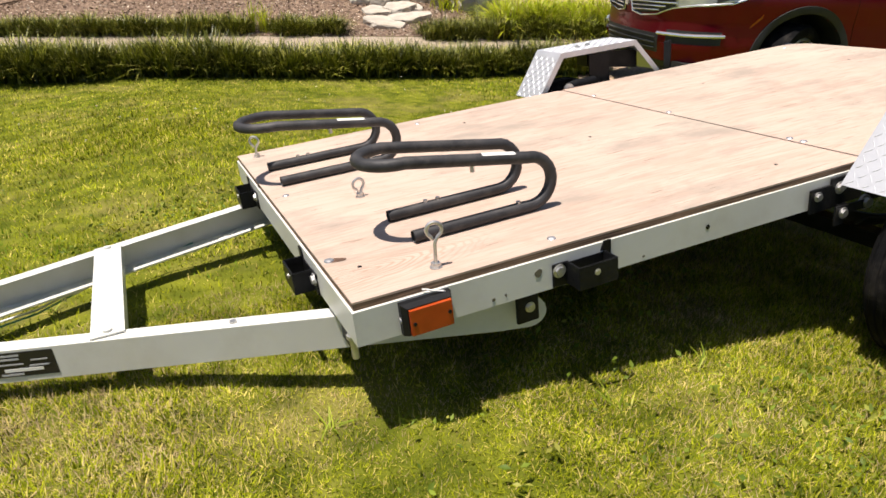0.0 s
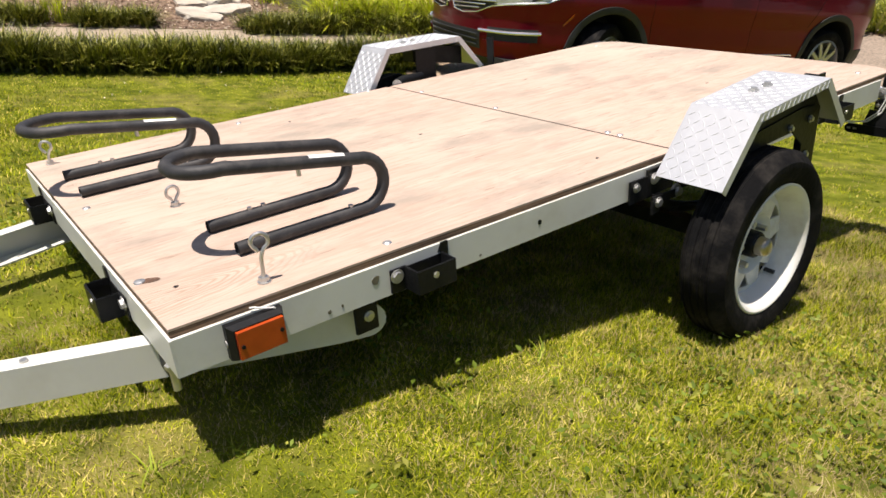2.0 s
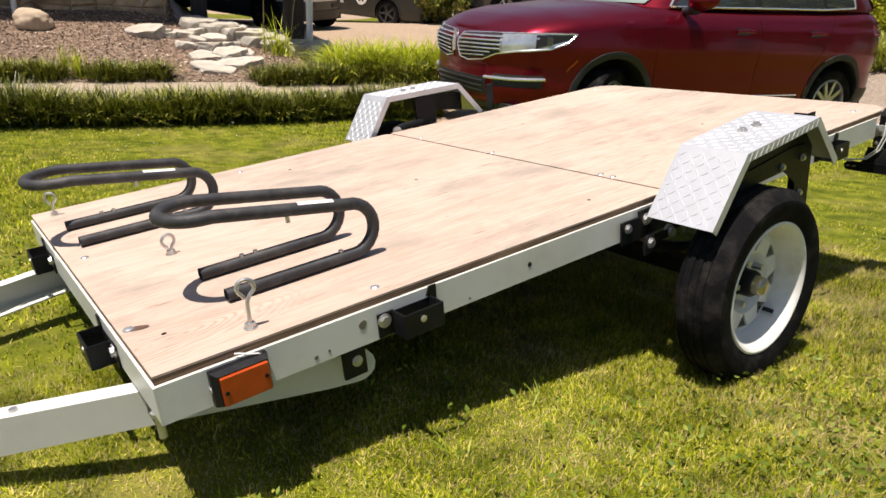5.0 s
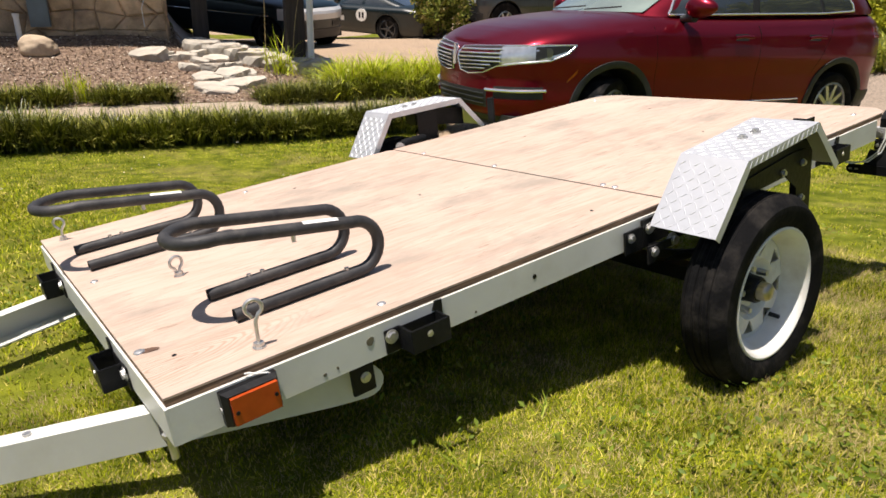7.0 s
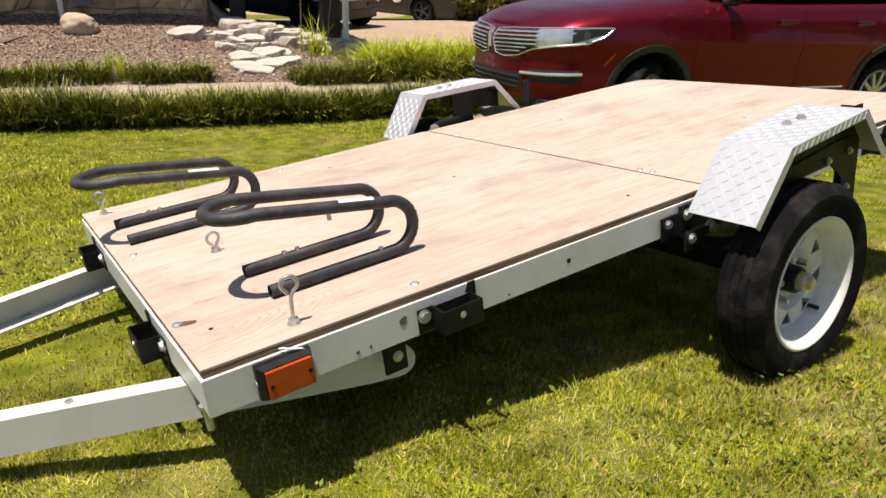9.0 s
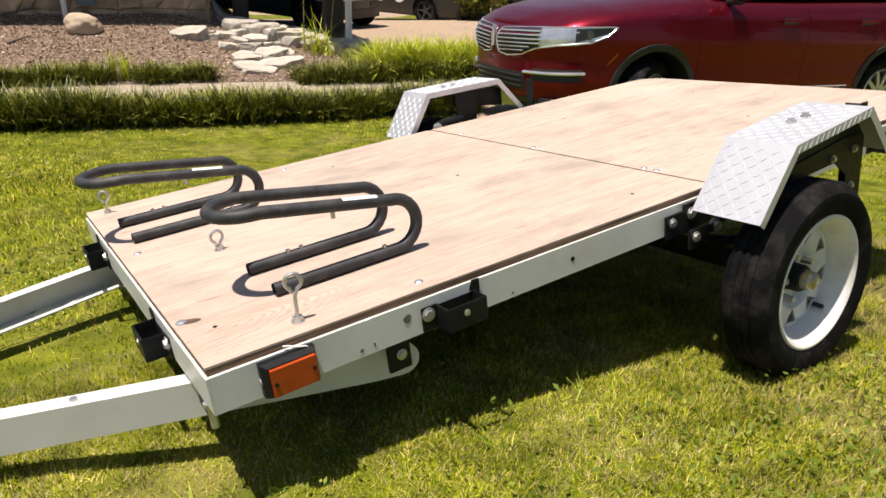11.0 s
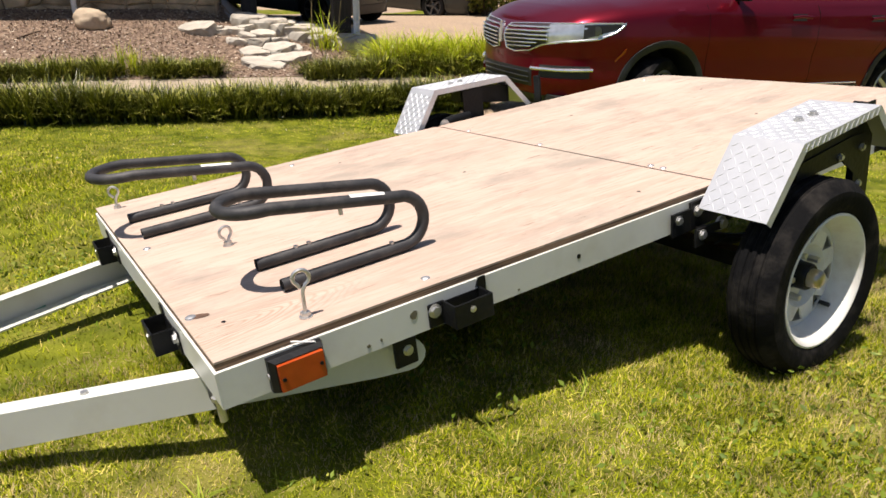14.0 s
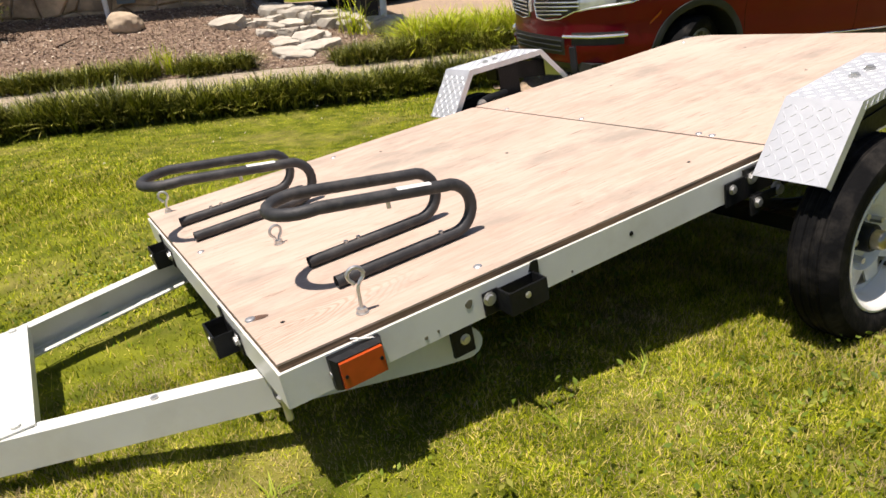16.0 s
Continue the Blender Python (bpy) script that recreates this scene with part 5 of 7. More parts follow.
# ---- cars: a smooth skirt round the plan outline, a crowned top, a glazed cabin ----
M_CARGLASS = mat("tinted_car_glass", (0.05, 0.058, 0.062), 0.04, 0.25, vary=0.1, scale=2, coat=1.0, spec=0.6)
M_SCREEN = mat("windscreen_glass", (0.24, 0.29, 0.25), 0.08, 0.15, vary=0.35, scale=1.2, coat=1.0, spec=0.8)
M_LAMPGLASS = mat("headlamp_glass", (0.62, 0.65, 0.70), 0.12, 0.5, vary=0.35, scale=5, coat=1.0)
M_ALLOY = mat("alloy", (0.55, 0.55, 0.56), 0.28, 0.85, vary=0.08)
M_CARBLACK = mat("black_car_paint", (0.004, 0.011, 0.013), 0.35, vary=0.2, coat=0.35)
M_CARWHITE = mat("white_car_paint", (0.74, 0.74, 0.73), 0.3, vary=0.03, coat=0.8)
M_CARGREY = mat("dark_grey_car_paint", (0.024, 0.027, 0.031), 0.35, vary=0.1, coat=0.8)
# paler copy of the classic car's paint, for its end in the sun
M_CARSUNLIT = mat("sunlit_car_paint", (0.56, 0.56, 0.55), 0.35, 0.15, vary=0.05, coat=0.6)


class Shell:
    """The shape of a car: x back from its nose (negative), y to its left, z up from the road."""

    def __init__(self, length, width, tops, low=0.23, nose=0.35, tail=0.4, bulge=0.06, crease=None):
        self.length, self.low, self.bulge, self.crease = length, low, bulge, crease
        hw = width / 2
        pts = [(0.0, 0.0), (-0.015, 0.25 * hw), (-0.05, 0.5 * hw), (-0.05 - 0.25 * nose, 0.72 * hw), (-0.05 - 0.6 * nose, 0.87 * hw), (-0.05 - 1.2 * nose, 0.95 * hw),
               (-0.05 - 2.2 * nose, 0.99 * hw), (-0.42 * length, hw), (-0.6 * length, hw), (-length + 1.6 * tail, 0.985 * hw), (-length + 0.8 * tail, 0.94 * hw),
               (-length + 0.3 * tail, 0.84 * hw), (-length + 0.06, 0.65 * hw), (-length + 0.012, 0.35 * hw), (-length, 0.0)]
        p = np.array(pts)
        d = np.r_[0, np.cumsum(np.hypot(*np.diff(p, axis=0).T))]
        fine = np.linspace(0, d[-1], 500)
        sm = np.stack([np.interp(fine, d, p[:, k]) for k in (0, 1)], 1)
        ker = np.hanning(31) / np.hanning(31).sum()
        pad = np.concatenate([sm[1:31][::-1] * [1, -1], sm, sm[-31:-1][::-1] * [1, -1]])
        sm = np.stack([np.convolve(pad[:, k], ker, "same") for k in (0, 1)], 1)[30:-30]
        self.line = sm
        self.s = np.r_[0, np.cumsum(np.hypot(*np.diff(sm, axis=0).T))]
        t = np.gradient(sm, axis=0)
        t /= np.linalg.norm(t, axis=1)[:, None]
        self.normal = np.stack([t[:, 1], -t[:, 0]], 1)
        self.tops = np.array(sorted(tops))

    def top(self, x):
        return np.interp(x, self.tops[:, 0], self.tops[:, 1])

    def inset(self, z, top):
        d = np.interp(z, [0.2, 0.3, 0.42, 0.56, 0.72, 0.86, 1.0, 1.2], [0.10, 0.045, 0.022, 0.012, 0.0, 0.008, 0.03, 0.06]) * self.bulge / 0.06
        if self.crease:
            # a shoulder: the side tucks in above the crease, and the door below it is hollowed a little
            d = d + 0.022 * np.clip((z - self.crease) / 0.02, 0, 1) + 0.014 * np.clip(1 - abs(z - 0.60) / 0.16, 0, 1)
        return d + 0.09 * np.clip(1 - (top - z) / 0.10, 0, 1) ** 2

    def at(self, s, z, proud=0.0):
        """A point of the left skirt at s metres round from the nose."""
        x, y = (np.interp(s, self.s, self.line[:, k]) for k in (0, 1))
        n = np.array([np.interp(s, self.s, self.normal[:, k]) for k in (0, 1)])
        n /= max(1e-6, np.hypot(*n))
        d = self.inset(z, self.top(x)) - proud
        return Vector((x - n[0] * d, y - n[1] * d, z))

    def s_of(self, x):
        """How far round the left side lies at x."""
        return float(np.interp(-x, -self.line[:, 0], self.s))

    def body(self, arches):
        bm = bmesh.new()
        ns, nz = 170, 30
        rows = []
        half = np.linspace(0, self.s[-1], ns)
        full = [(s, 1) for s in half] + [(s, -1) for s in half[::-1][1:-1]]
        for s, sd in full:
            x = np.interp(s, self.s, self.line[:, 0])
            top = self.top(x)
            col = []
            for j in range(nz + 1):
                q = self.at(s, self.low + (top - self.low) * j / nz)
                col.append(bm.verts.new((q.x, sd * q.y, q.z)))
            rows.append(col)
        n = len(rows)
        for i in range(n):
            a, b = rows[i], rows[(i + 1) % n]
            for j in range(nz):
                c = (a[j].co + b[j + 1].co) / 2
                if any((c.x - ax) ** 2 + (c.z - az) ** 2 < ar * ar and abs(c.y) > 0.45 for ax, az, ar in arches):
                    continue
                bm.faces.new((a[j], b[j], b[j + 1], a[j + 1]))
        # crowned top between the two sides
        for i in range(ns - 1):
            quad = []
            for k in (i, i + 1):
                L = rows[k][nz]
                R = rows[(n - k) % n][nz]
                cr = []
                for w in range(9):
                    f = w / 8
                    if w == 0:
                        cr.append(L)
                    elif w == 8:
                        cr.append(R)
                    else:
                        p = L.co.lerp(R.co, f)
                        cr.append(bm.verts.new((p.x, p.y, p.z + 0.055 * (1 - (2 * f - 1) ** 4) * min(1, abs(L.co.y) / 0.6))))
                quad.append(cr)
            for w in range(8):
                vs = []
                for v in (quad[0][w], quad[1][w], quad[1][w + 1], quad[0][w + 1]):
                    if v not in vs:
                        vs.append(v)
                if len(vs) > 2:
                    bm.faces.new(vs)
        bmesh.ops.remove_doubles(bm, verts=bm.verts, dist=0.0005)
        bmesh.ops.delete(bm, geom=[v for v in bm.verts if not v.link_faces], context="VERTS")
        return bm

    def patch(self, s0, s1, lo, hi, proud=0.004, thick=0.02, n=14, m=4, side=1):
        """A panel on the skirt from s0 to s1, between heights lo(f) and hi(f), f from 0 to 1."""
        bm = bmesh.new()
        outer, inner = [], []
        for i in range(n + 1):
            f = i / n
            s = s0 + (s1 - s0) * f
            for out, dist in ((outer, proud), (inner, proud - thick)):
                row = []
                for j in range(m + 1):
                    p = self.at(s, lo(f) + (hi(f) - lo(f)) * j / m, dist)
                    row.append(bm.verts.new((p.x, side * p.y, p.z)))
                out.append(row)
        for g in (outer, inner):
            for i in range(n):
                for j in range(m):
                    bm.faces.new((g[i][j], g[i + 1][j], g[i + 1][j + 1], g[i][j + 1]))
        for i in range(n):
            bm.faces.new((outer[i][0], outer[i + 1][0], inner[i + 1][0], inner[i][0]))
            bm.faces.new((outer[i][m], outer[i + 1][m], inner[i + 1][m], inner[i][m]))
        for j in range(m):
            bm.faces.new((outer[0][j], outer[0][j + 1], inner[0][j + 1], inner[0][j]))
            bm.faces.new((outer[n][j], outer[n][j + 1], inner[n][j + 1], inner[n][j]))
        return bm

    def rod(self, pts, r, proud=0.0, side=1, seg=8):
        """A thin bar laid along the skirt through (s, z) places."""
        bm = bmesh.new()
        fine = []
        for (sa, za), (sb, zb) in zip(pts, pts[1:]):
            k = max(2, int(abs(sb - sa) / 0.05))
            fine += [(sa + (sb - sa) * q / k, za + (zb - za) * q / k) for q in range(k)]
        fine.append(pts[-1])
        tube(bm, [Vector((p.x, side * p.y, p.z)) for p in (self.at(s, z, proud) for s, z in fine)], r, seg)
        return bm


class Cabin:
    """The glazed upper part: four plan rings from the belt to the roof."""

    def __init__(self, base_f, roof_f, roof_r, base_r, belt_hw, roof_hw, belt_z, roof_z, belt_rear_z=None):
        self.a = (base_f, roof_f, roof_r, base_r, belt_hw, roof_hw, belt_z, roof_z, belt_rear_z or belt_z)

    def edge(self, f):
        """The outline at height fraction f: front x, rear x, half width and z."""
        bf, rf, rr, br, bw, rw, bz, rz, bz2 = self.a
        g = f ** 0.85
        return bf + (rf - bf) * f, br + (rr - br) * f ** 1.3, bw + (rw - bw) * f ** 1.6, None

    def z(self, x, f):
        bf, rf, rr, br, bw, rw, bz, rz, bz2 = self.a
        belt = np.interp(x, [br, bf], [bz2, bz])
        roof = rz - 0.10 * np.clip((rr + 0.9 - x) / 1.6, 0, 1) ** 2 - 0.06 * np.clip((x - rf + 0.5) / 0.7, 0, 1) ** 2
        return belt + (roof - belt) * f

    def ring(self, f, grow=0.0, n=22):
        xf, xr, hw, _ = self.edge(f)
        c = 0.16 + 0.10 * f
        pts = []
        # left side from the windscreen's middle round to the rear's middle
        for k in range(n):
            u = k / (n - 1)
            if u < 0.2:
                y = hw * 0.86 * (u / 0.2)
                x = xf - 0.18 * (y / hw) ** 2 * 1.0
            elif u > 0.8:
                y = hw * 0.86 * ((1 - u) / 0.2)
                x = xr + 0.10 * (y / hw) ** 2
            else:
                v = (u - 0.2) / 0.6
                x0, x1 = xf - 0.18 * 0.74, xr + 0.10 * 0.74
                x = x0 + (x1 - x0) * (v if True else 0)
                y = hw * (0.86 + 0.14 * min(1, min(v, 1 - v) / 0.10) ** 0.6)
            pts.append(Vector((x, y + (grow if y > 0.1 else 0), self.z(x, f))))
        return pts

    def body(self):
        bm = bmesh.new()
        rows = []
        for j in range(9):
            f = j / 8
            half = self.ring(f)
            rows.append([bm.verts.new(p) for p in half] + [bm.verts.new((p.x, -p.y, p.z)) for p in half[::-1][1:-1]])
        n = len(rows[0])
        for a, b in zip(rows, rows[1:]):
            for k in range(n):
                bm.faces.new((a[k], a[(k + 1) % n], b[(k + 1) % n], b[k]))
        half = self.ring(1.0)
        m = len(half)
        prev = None
        for k in range(m):
            L, R = rows[-1][k], rows[-1][(n - k) % n]
            cr = [L if w == 0 else R if w == 8 else bm.verts.new((L.co.x, L.co.y + (R.co.y - L.co.y) * w / 8, L.co.z + 0.045 * (1 - (w / 4 - 1) ** 2) * abs(L.co.y) / 0.6)) for w in range(9)]
            if prev:
                for w in range(8):
                    vs = []
                    for v in (prev[w], cr[w], cr[w + 1], prev[w + 1]):
                        if v not in vs:
                            vs.append(v)
                    if len(vs) > 2:
                        bm.faces.new(vs)
            prev = cr
        bmesh.ops.remove_doubles(bm, verts=bm.verts, dist=0.0005)
        return bm

    def side_y(self, x, f):
        half = self.ring(f)[4:18]
        return float(np.interp(-x, [-p.x for p in half], [p.y for p in half]))

    def side_pane(self, outline, proud=0.004, side=1, inset=0.0):
        """A pane on the side; outline in (x, height fraction)."""
        bm = bmesh.new()
        cx = sum(p[0] for p in outline) / len(outline)
        cf = sum(p[1] for p in outline) / len(outline)
        dense = []
        for (xa, fa), (xb, fb) in zip(outline, outline[1:] + outline[:1]):
            dense += [(xa + (xb - xa) * q / 6, fa + (fb - fa) * q / 6) for q in range(6)]
        rings = []
        for k in range(5):
            g = 1 - k / 4 * 0.999
            row = []
            for x, f in dense:
                X, F = cx + (x - cx) * g, cf + (f - cf) * g
                row.append(bm.verts.new((X, side * (self.side_y(X, F) + proud), self.z(X, F))))
            rings.append(row)
        for a, b in zip(rings, rings[1:]):
            for i in range(len(dense)):
                bm.faces.new((a[i], a[(i + 1) % len(dense)], b[(i + 1) % len(dense)], b[i]))
        return bm

    def end_pane(self, front=True, f0=0.06, f1=0.93, wide=0.84, proud=0.005):
        bm = bmesh.new()
        rows = []
        for j in range(9):
            f = f0 + (f1 - f0) * j / 8
            xf, xr, hw, _ = self.edge(f)
            row = []
            for k in range(13):
                y = hw * wide * (k / 6 - 1)
                x = (xf - 0.18 * (y / hw) ** 2 + proud) if front else (xr + 0.10 * (y / hw) ** 2 - proud)
                row.append(bm.verts.new((x, y, self.z(x, f) + proud)))
            rows.append(row)
        for a, b in zip(rows, rows[1:]):
            for k in range(12):
                bm.faces.new((a[k], a[k + 1], b[k + 1], b[k]))
        return bm


def car_wheel(parent, x, y, s, r=0.355, w=0.225, rim_r=0.235, spokes=10, rim_mat=None, drop=0.0, steer=0.0):
    """Road wheel; s points outboard."""
    wheel = new("wheel")
    wheel.parent = parent
    wheel.location = (x, y, r - drop)
    wheel.rotation_euler = (0, 0, radians(steer))
    bm = bmesh.new()
    h = w / 2
    lathe(bm, [(q, s * a) for q, a in ((rim_r, -h * 0.8), (rim_r + 0.03, -h), (r - 0.03, -h), (r, -h + 0.03), (r, h - 0.03), (r - 0.02, h - 0.005), (r - 0.06, h), (rim_r + 0.02, h - 0.004), (rim_r, h * 0.8))], 40, closed=True)
    part("tyre", bm, M_RUBBER, wheel, smooth=True)
    bm = bmesh.new()
    lathe(bm, [(q, s * a) for q, a in ((rim_r + 0.006, h * 0.86), (rim_r - 0.012, h * 0.9), (rim_r - 0.03, h * 0.3), (rim_r - 0.03, -h * 0.6), (rim_r, -h * 0.8))], 40)
    for k in range(spokes):
        a = 2 * math.pi * k / spokes
        c, d = math.cos(a), math.sin(a)
        u, v = Vector((c, 0, d)), Vector((-d, 0, c))
        ring = [u * 0.04 + v * 0.022, u * (rim_r - 0.012) + v * 0.016, u * (rim_r - 0.012) - v * 0.016, u * 0.04 - v * 0.022]
        prism(bm, [p + Vector((0, s * h * 0.55, 0)) for p in ring], (0, s * h * 0.22, 0))
    lathe(bm, [(0, s * h * 0.85), (0.05, s * h * 0.8), (0.06, s * h * 0.5), (0, s * h * 0.5)], 20)
    part("rim", bm, rim_mat or M_ALLOY, wheel, "multi-spoke alloy rim", smooth=True)
    bm = bmesh.new()
    lathe(bm, [(0, -s * h * 0.2), (rim_r - 0.03, -s * h * 0.2)], 24)
    part("brake", bm, M_TRIM, wheel)


def arch_trim(shell, ax, az, r, parent, side=1, wide=0.055, material=None, a0=-8, a1=188):
    """Moulding round a wheel opening, and the dark liner behind it."""
    bm = bmesh.new()
    rows = []
    for k in range(41):
        a = radians(a0 + (a1 - a0) * k / 40)
        row = []
        for rr, pr in ((r - 0.012, -0.03), (r - 0.012, 0.010), (r + 0.008, 0.014), (r + wide, 0.009), (r + wide + 0.004, -0.01)):
            x, z = ax + rr * math.cos(a), max(0.2, az + rr * math.sin(a))
            p = shell.at(shell.s_of(x), z, pr)
            row.append(bm.verts.new((x, side * p.y, z)))
        rows.append(row)
    for p, q in zip(rows, rows[1:]):
        for j in range(4):
            bm.faces.new((p[j], p[j + 1], q[j + 1], q[j]))
    part("arch_trim", bm, material or M_TRIM, parent, "black wheel-arch moulding", smooth=True)
    bm = bmesh.new()
    y_out = shell.at(shell.s_of(ax), az, 0).y - 0.03
    rows = []
    for k in range(33):
        a = radians(-20 + 220 * k / 32)
        rows.append([bm.verts.new((ax + (r + 0.01) * math.cos(a), side * y, az + (r + 0.01) * math.sin(a))) for y in (y_out - 0.35, y_out)])
    for p, q in zip(rows, rows[1:]):
        bm.faces.new((p[0], p[1], q[1], q[0]))
    bm.faces.new([row[0] for row in rows])
    part("wheel_liner", bm, M_TRIM, parent)


def seam(shell, x, z0, z1, parent, side=1, lean=0.0):
    bm = shell.rod([(shell.s_of(x + lean * q / 6), z0 + (z1 - z0) * q / 6) for q in range(7)], 0.0028, -0.0012, side, 6)
    part("panel_gap", bm, M_RUBBER, parent)


def red_crossover():
    m = Matrix.Translation((3.59, 3.755, -0.935)) @ pose(0, 0, 0, 4.0, -1.2, -192.5)
    car = thing("car", m, "dark red crossover car parked on the drive", "car")
    tops = [(0.0, 0.835), (-0.06, 0.85), (-0.25, 0.915), (-0.6, 0.98), (-1.1, 1.04), (-1.5, 1.08), (-2.5, 1.09), (-3.5, 1.12), (-4.1, 1.16), (-4.4, 1.14), (-4.55, 1.06)]
    sh = Shell(4.55, 1.86, tops, low=0.24, nose=0.42, tail=0.42, crease=0.965)
    arches = [(-1.0, 0.325, 0.375), (-3.70, 0.325, 0.385)]
    part("body", sh.body(arches), M_SUVRED, car, "glossy dark red bodywork", smooth=True)
    bm = bmesh.new()
    box(bm, -4.4, -0.15, -0.72, 0.72, 0.2, 0.3)
    part("underbody", bm, M_TRIM, car)
    cb = Cabin(-1.22, -2.10, -3.95, -4.42, 0.80, 0.60, 1.075, 1.64, 1.15)
    part("cabin", cb.body(), M_SUVRED, car, "dark red roof and pillars", smooth=True)
    ws = part("windscreen", cb.end_pane(True), M_SCREEN, car, "raked windscreen", smooth=True)
    part("rear_window", cb.end_pane(False), M_CARGLASS, car, smooth=True)
    for sd in (1, -1):
        front = [(-1.62, 0.05), (-2.52, 0.05), (-2.52, 0.88), (-2.30, 0.86), (-2.05, 0.70), (-1.8, 0.40)]
        rear = [(-2.60, 0.05), (-3.42, 0.05), (-3.33, 0.55), (-3.18, 0.82), (-2.95, 0.87), (-2.60, 0.88)]
        quarter = [(-3.46, 0.05), (-3.84, 0.10), (-3.82, 0.20), (-3.60, 0.58), (-3.26, 0.81), (-3.37, 0.57)]
        for o in (front, rear, quarter):
            part("side_window", cb.side_pane(o, 0.011, sd), M_CARGLASS, car, "tinted side window", smooth=True)
        rim_line = [(-1.58, 0.03), (-2.56, 0.03), (-3.45, 0.03), (-3.87, 0.07), (-3.85, 0.20), (-3.63, 0.62), (-3.26, 0.86), (-2.95, 0.91), (-2.55, 0.915), (-2.28, 0.90), (-2.02, 0.74), (-1.75, 0.42), (-1.58, 0.03)]
        part("window_surround", cb.side_pane(rim_line[:-1], 0.006, sd), M_TRIM, car, "black window surround", smooth=True)
        bm = bmesh.new()
        fine = []
        for (xa, fa), (xb, fb) in zip(rim_line, rim_line[1:]):
            fine += [(xa + (xb - xa) * q / 5, fa + (fb - fa) * q / 5) for q in range(5)]
        tube(bm, [(x, sd * (cb.side_y(x, f) + 0.005), float(cb.z(x, f))) for x, f in fine + [rim_line[0]]], 0.010, 8)
        part("window_trim", bm, M_CHROME, car, "bright chrome window trim", smooth=True)
        bm = bmesh.new()
        tube(bm, [(-2.2 - 0.12 * q, sd * (0.60 - 0.003 * q), float(cb.z(-2.2 - 0.12 * q, 1.0)) + (0.035 if 0 < q < 15 else 0.0)) for q in range(16)], 0.013, 8)
        part("roof_rail", bm, M_CHROME, car, "silver roof rail", smooth=True)
        for ax, az, ar in arches:
            arch_trim(sh, ax, az, ar, car, sd, 0.042)
            car_wheel(car, ax, sd * 0.77, sd, 0.325, 0.225, 0.225, 10, None, 0.045, 24 if ax > -2 else 0)
        # grille half with chrome frame and bars
        fr = lambda a: (lambda f: a)
        lo = lambda f: 0.612 + 0.085 * f ** 2
        hi = lambda f: 0.812 + 0.022 * f
        g = part("grille", sh.patch(0.055, 0.60, lo, hi, 0.004, 0.03, 14, 3, sd), M_TRIM, car, "split-wing grille with chrome bars")
        for k in range(6):
            z = 0.642 + 0.031 * k
            s_end = 0.60 if z > 0.70 else 0.36 + (z - 0.61) * 2.2
            bm = sh.rod([(0.075 - (k - 3) * 0.004, z - 0.004), (s_end, z + 0.016)], 0.0075, 0.012, sd)
            part("grille_bar", bm, M_CHROME, g, smooth=True)
        bm = sh.rod([(0.06, 0.812), (0.045, 0.72), (0.07, 0.62), (0.2, 0.602), (0.40, 0.625), (0.56, 0.685), (0.74, 0.715), (1.00, 0.745), (1.13, 0.795), (1.19, 0.845)], 0.0075, 0.007, sd)
        part("grille_frame", bm, M_CHROME, g, "chrome frame", smooth=True)
        bm = sh.rod([(0.06, 0.812), (0.26, 0.826), (0.6, 0.842), (0.9, 0.857), (1.19, 0.863)], 0.005, 0.005, sd)
        part("grille_frame", bm, M_CHROME, g, "chrome frame", smooth=True)
        lo2 = lambda f: 0.700 + 0.03 * f + 0.125 * f ** 4
        hi2 = lambda f: 0.835 + 0.032 * f
        hl = part("headlamp", sh.patch(0.58, 1.21, lo2, hi2, 0.006, 0.03, 18, 4, sd), M_LAMPGLASS, car, "swept clear headlamp", smooth=True)
        p = sh.at(0.98, 0.803, 0.008)
        bm = bmesh.new()
        tube(bm, [Vector((p.x - 0.02, sd * (p.y - 0.02), p.z)), Vector((p.x + 0.004, sd * (p.y + 0.004), p.z))], 0.036, 20)
        part("lens", bm, M_CARGLASS, hl, smooth=True)
        part("dark_bezel", sh.patch(0.88, 1.17, lambda f: 0.742 + 0.085 * f, lambda f: 0.845 + 0.012 * f, 0.0072, 0.01, 8, 2, sd), M_TRIM, hl)
        # lower intakes
        part("fog_recess", sh.patch(0.52, 0.96, lambda f: 0.425 + 0.02 * f, lambda f: 0.525 + 0.015 * f, 0.002, 0.02, 12, 3, sd), M_TRIM, car, "black fog lamp recess")
        bm = sh.rod([(0.44, 0.492), (0.7, 0.497), (0.98, 0.512)], 0.013, 0.014, sd)
        part("fog_strip", bm, M_CHROME, car, "chrome fog lamp strip", smooth=True)
        part("bumper_blade", sh.patch(0.48, 0.9, fr(0.385), lambda f: 0.425 + 0.015 * f, 0.015, 0.03, 10, 2, sd), M_SUVRED, car, smooth=True)
        part("lower_grille", sh.patch(0.0, 0.44, fr(0.345), fr(0.485), 0.002, 0.02, 10, 3, sd), M_TRIM, car, "black lower grille")
        for z in (0.375, 0.415, 0.455):
            part("grille_slat", sh.rod([(0.0, z), (0.41, z)], 0.006, 0.006, sd), M_CARGREY, car)
        part("front_lip", sh.patch(0.0, 1.0, fr(0.24), fr(0.285), 0.006, 0.02, 16, 2, sd), M_TRIM, car)
        # side
        part("marker", sh.patch(sh.s_of(-0.555), sh.s_of(-0.635), lambda f: 0.575 + 0.075 * f, lambda f: 0.592 + 0.085 * f, 0.004, 0.01, 5, 2, sd), M_AMBER, car, "amber side marker")
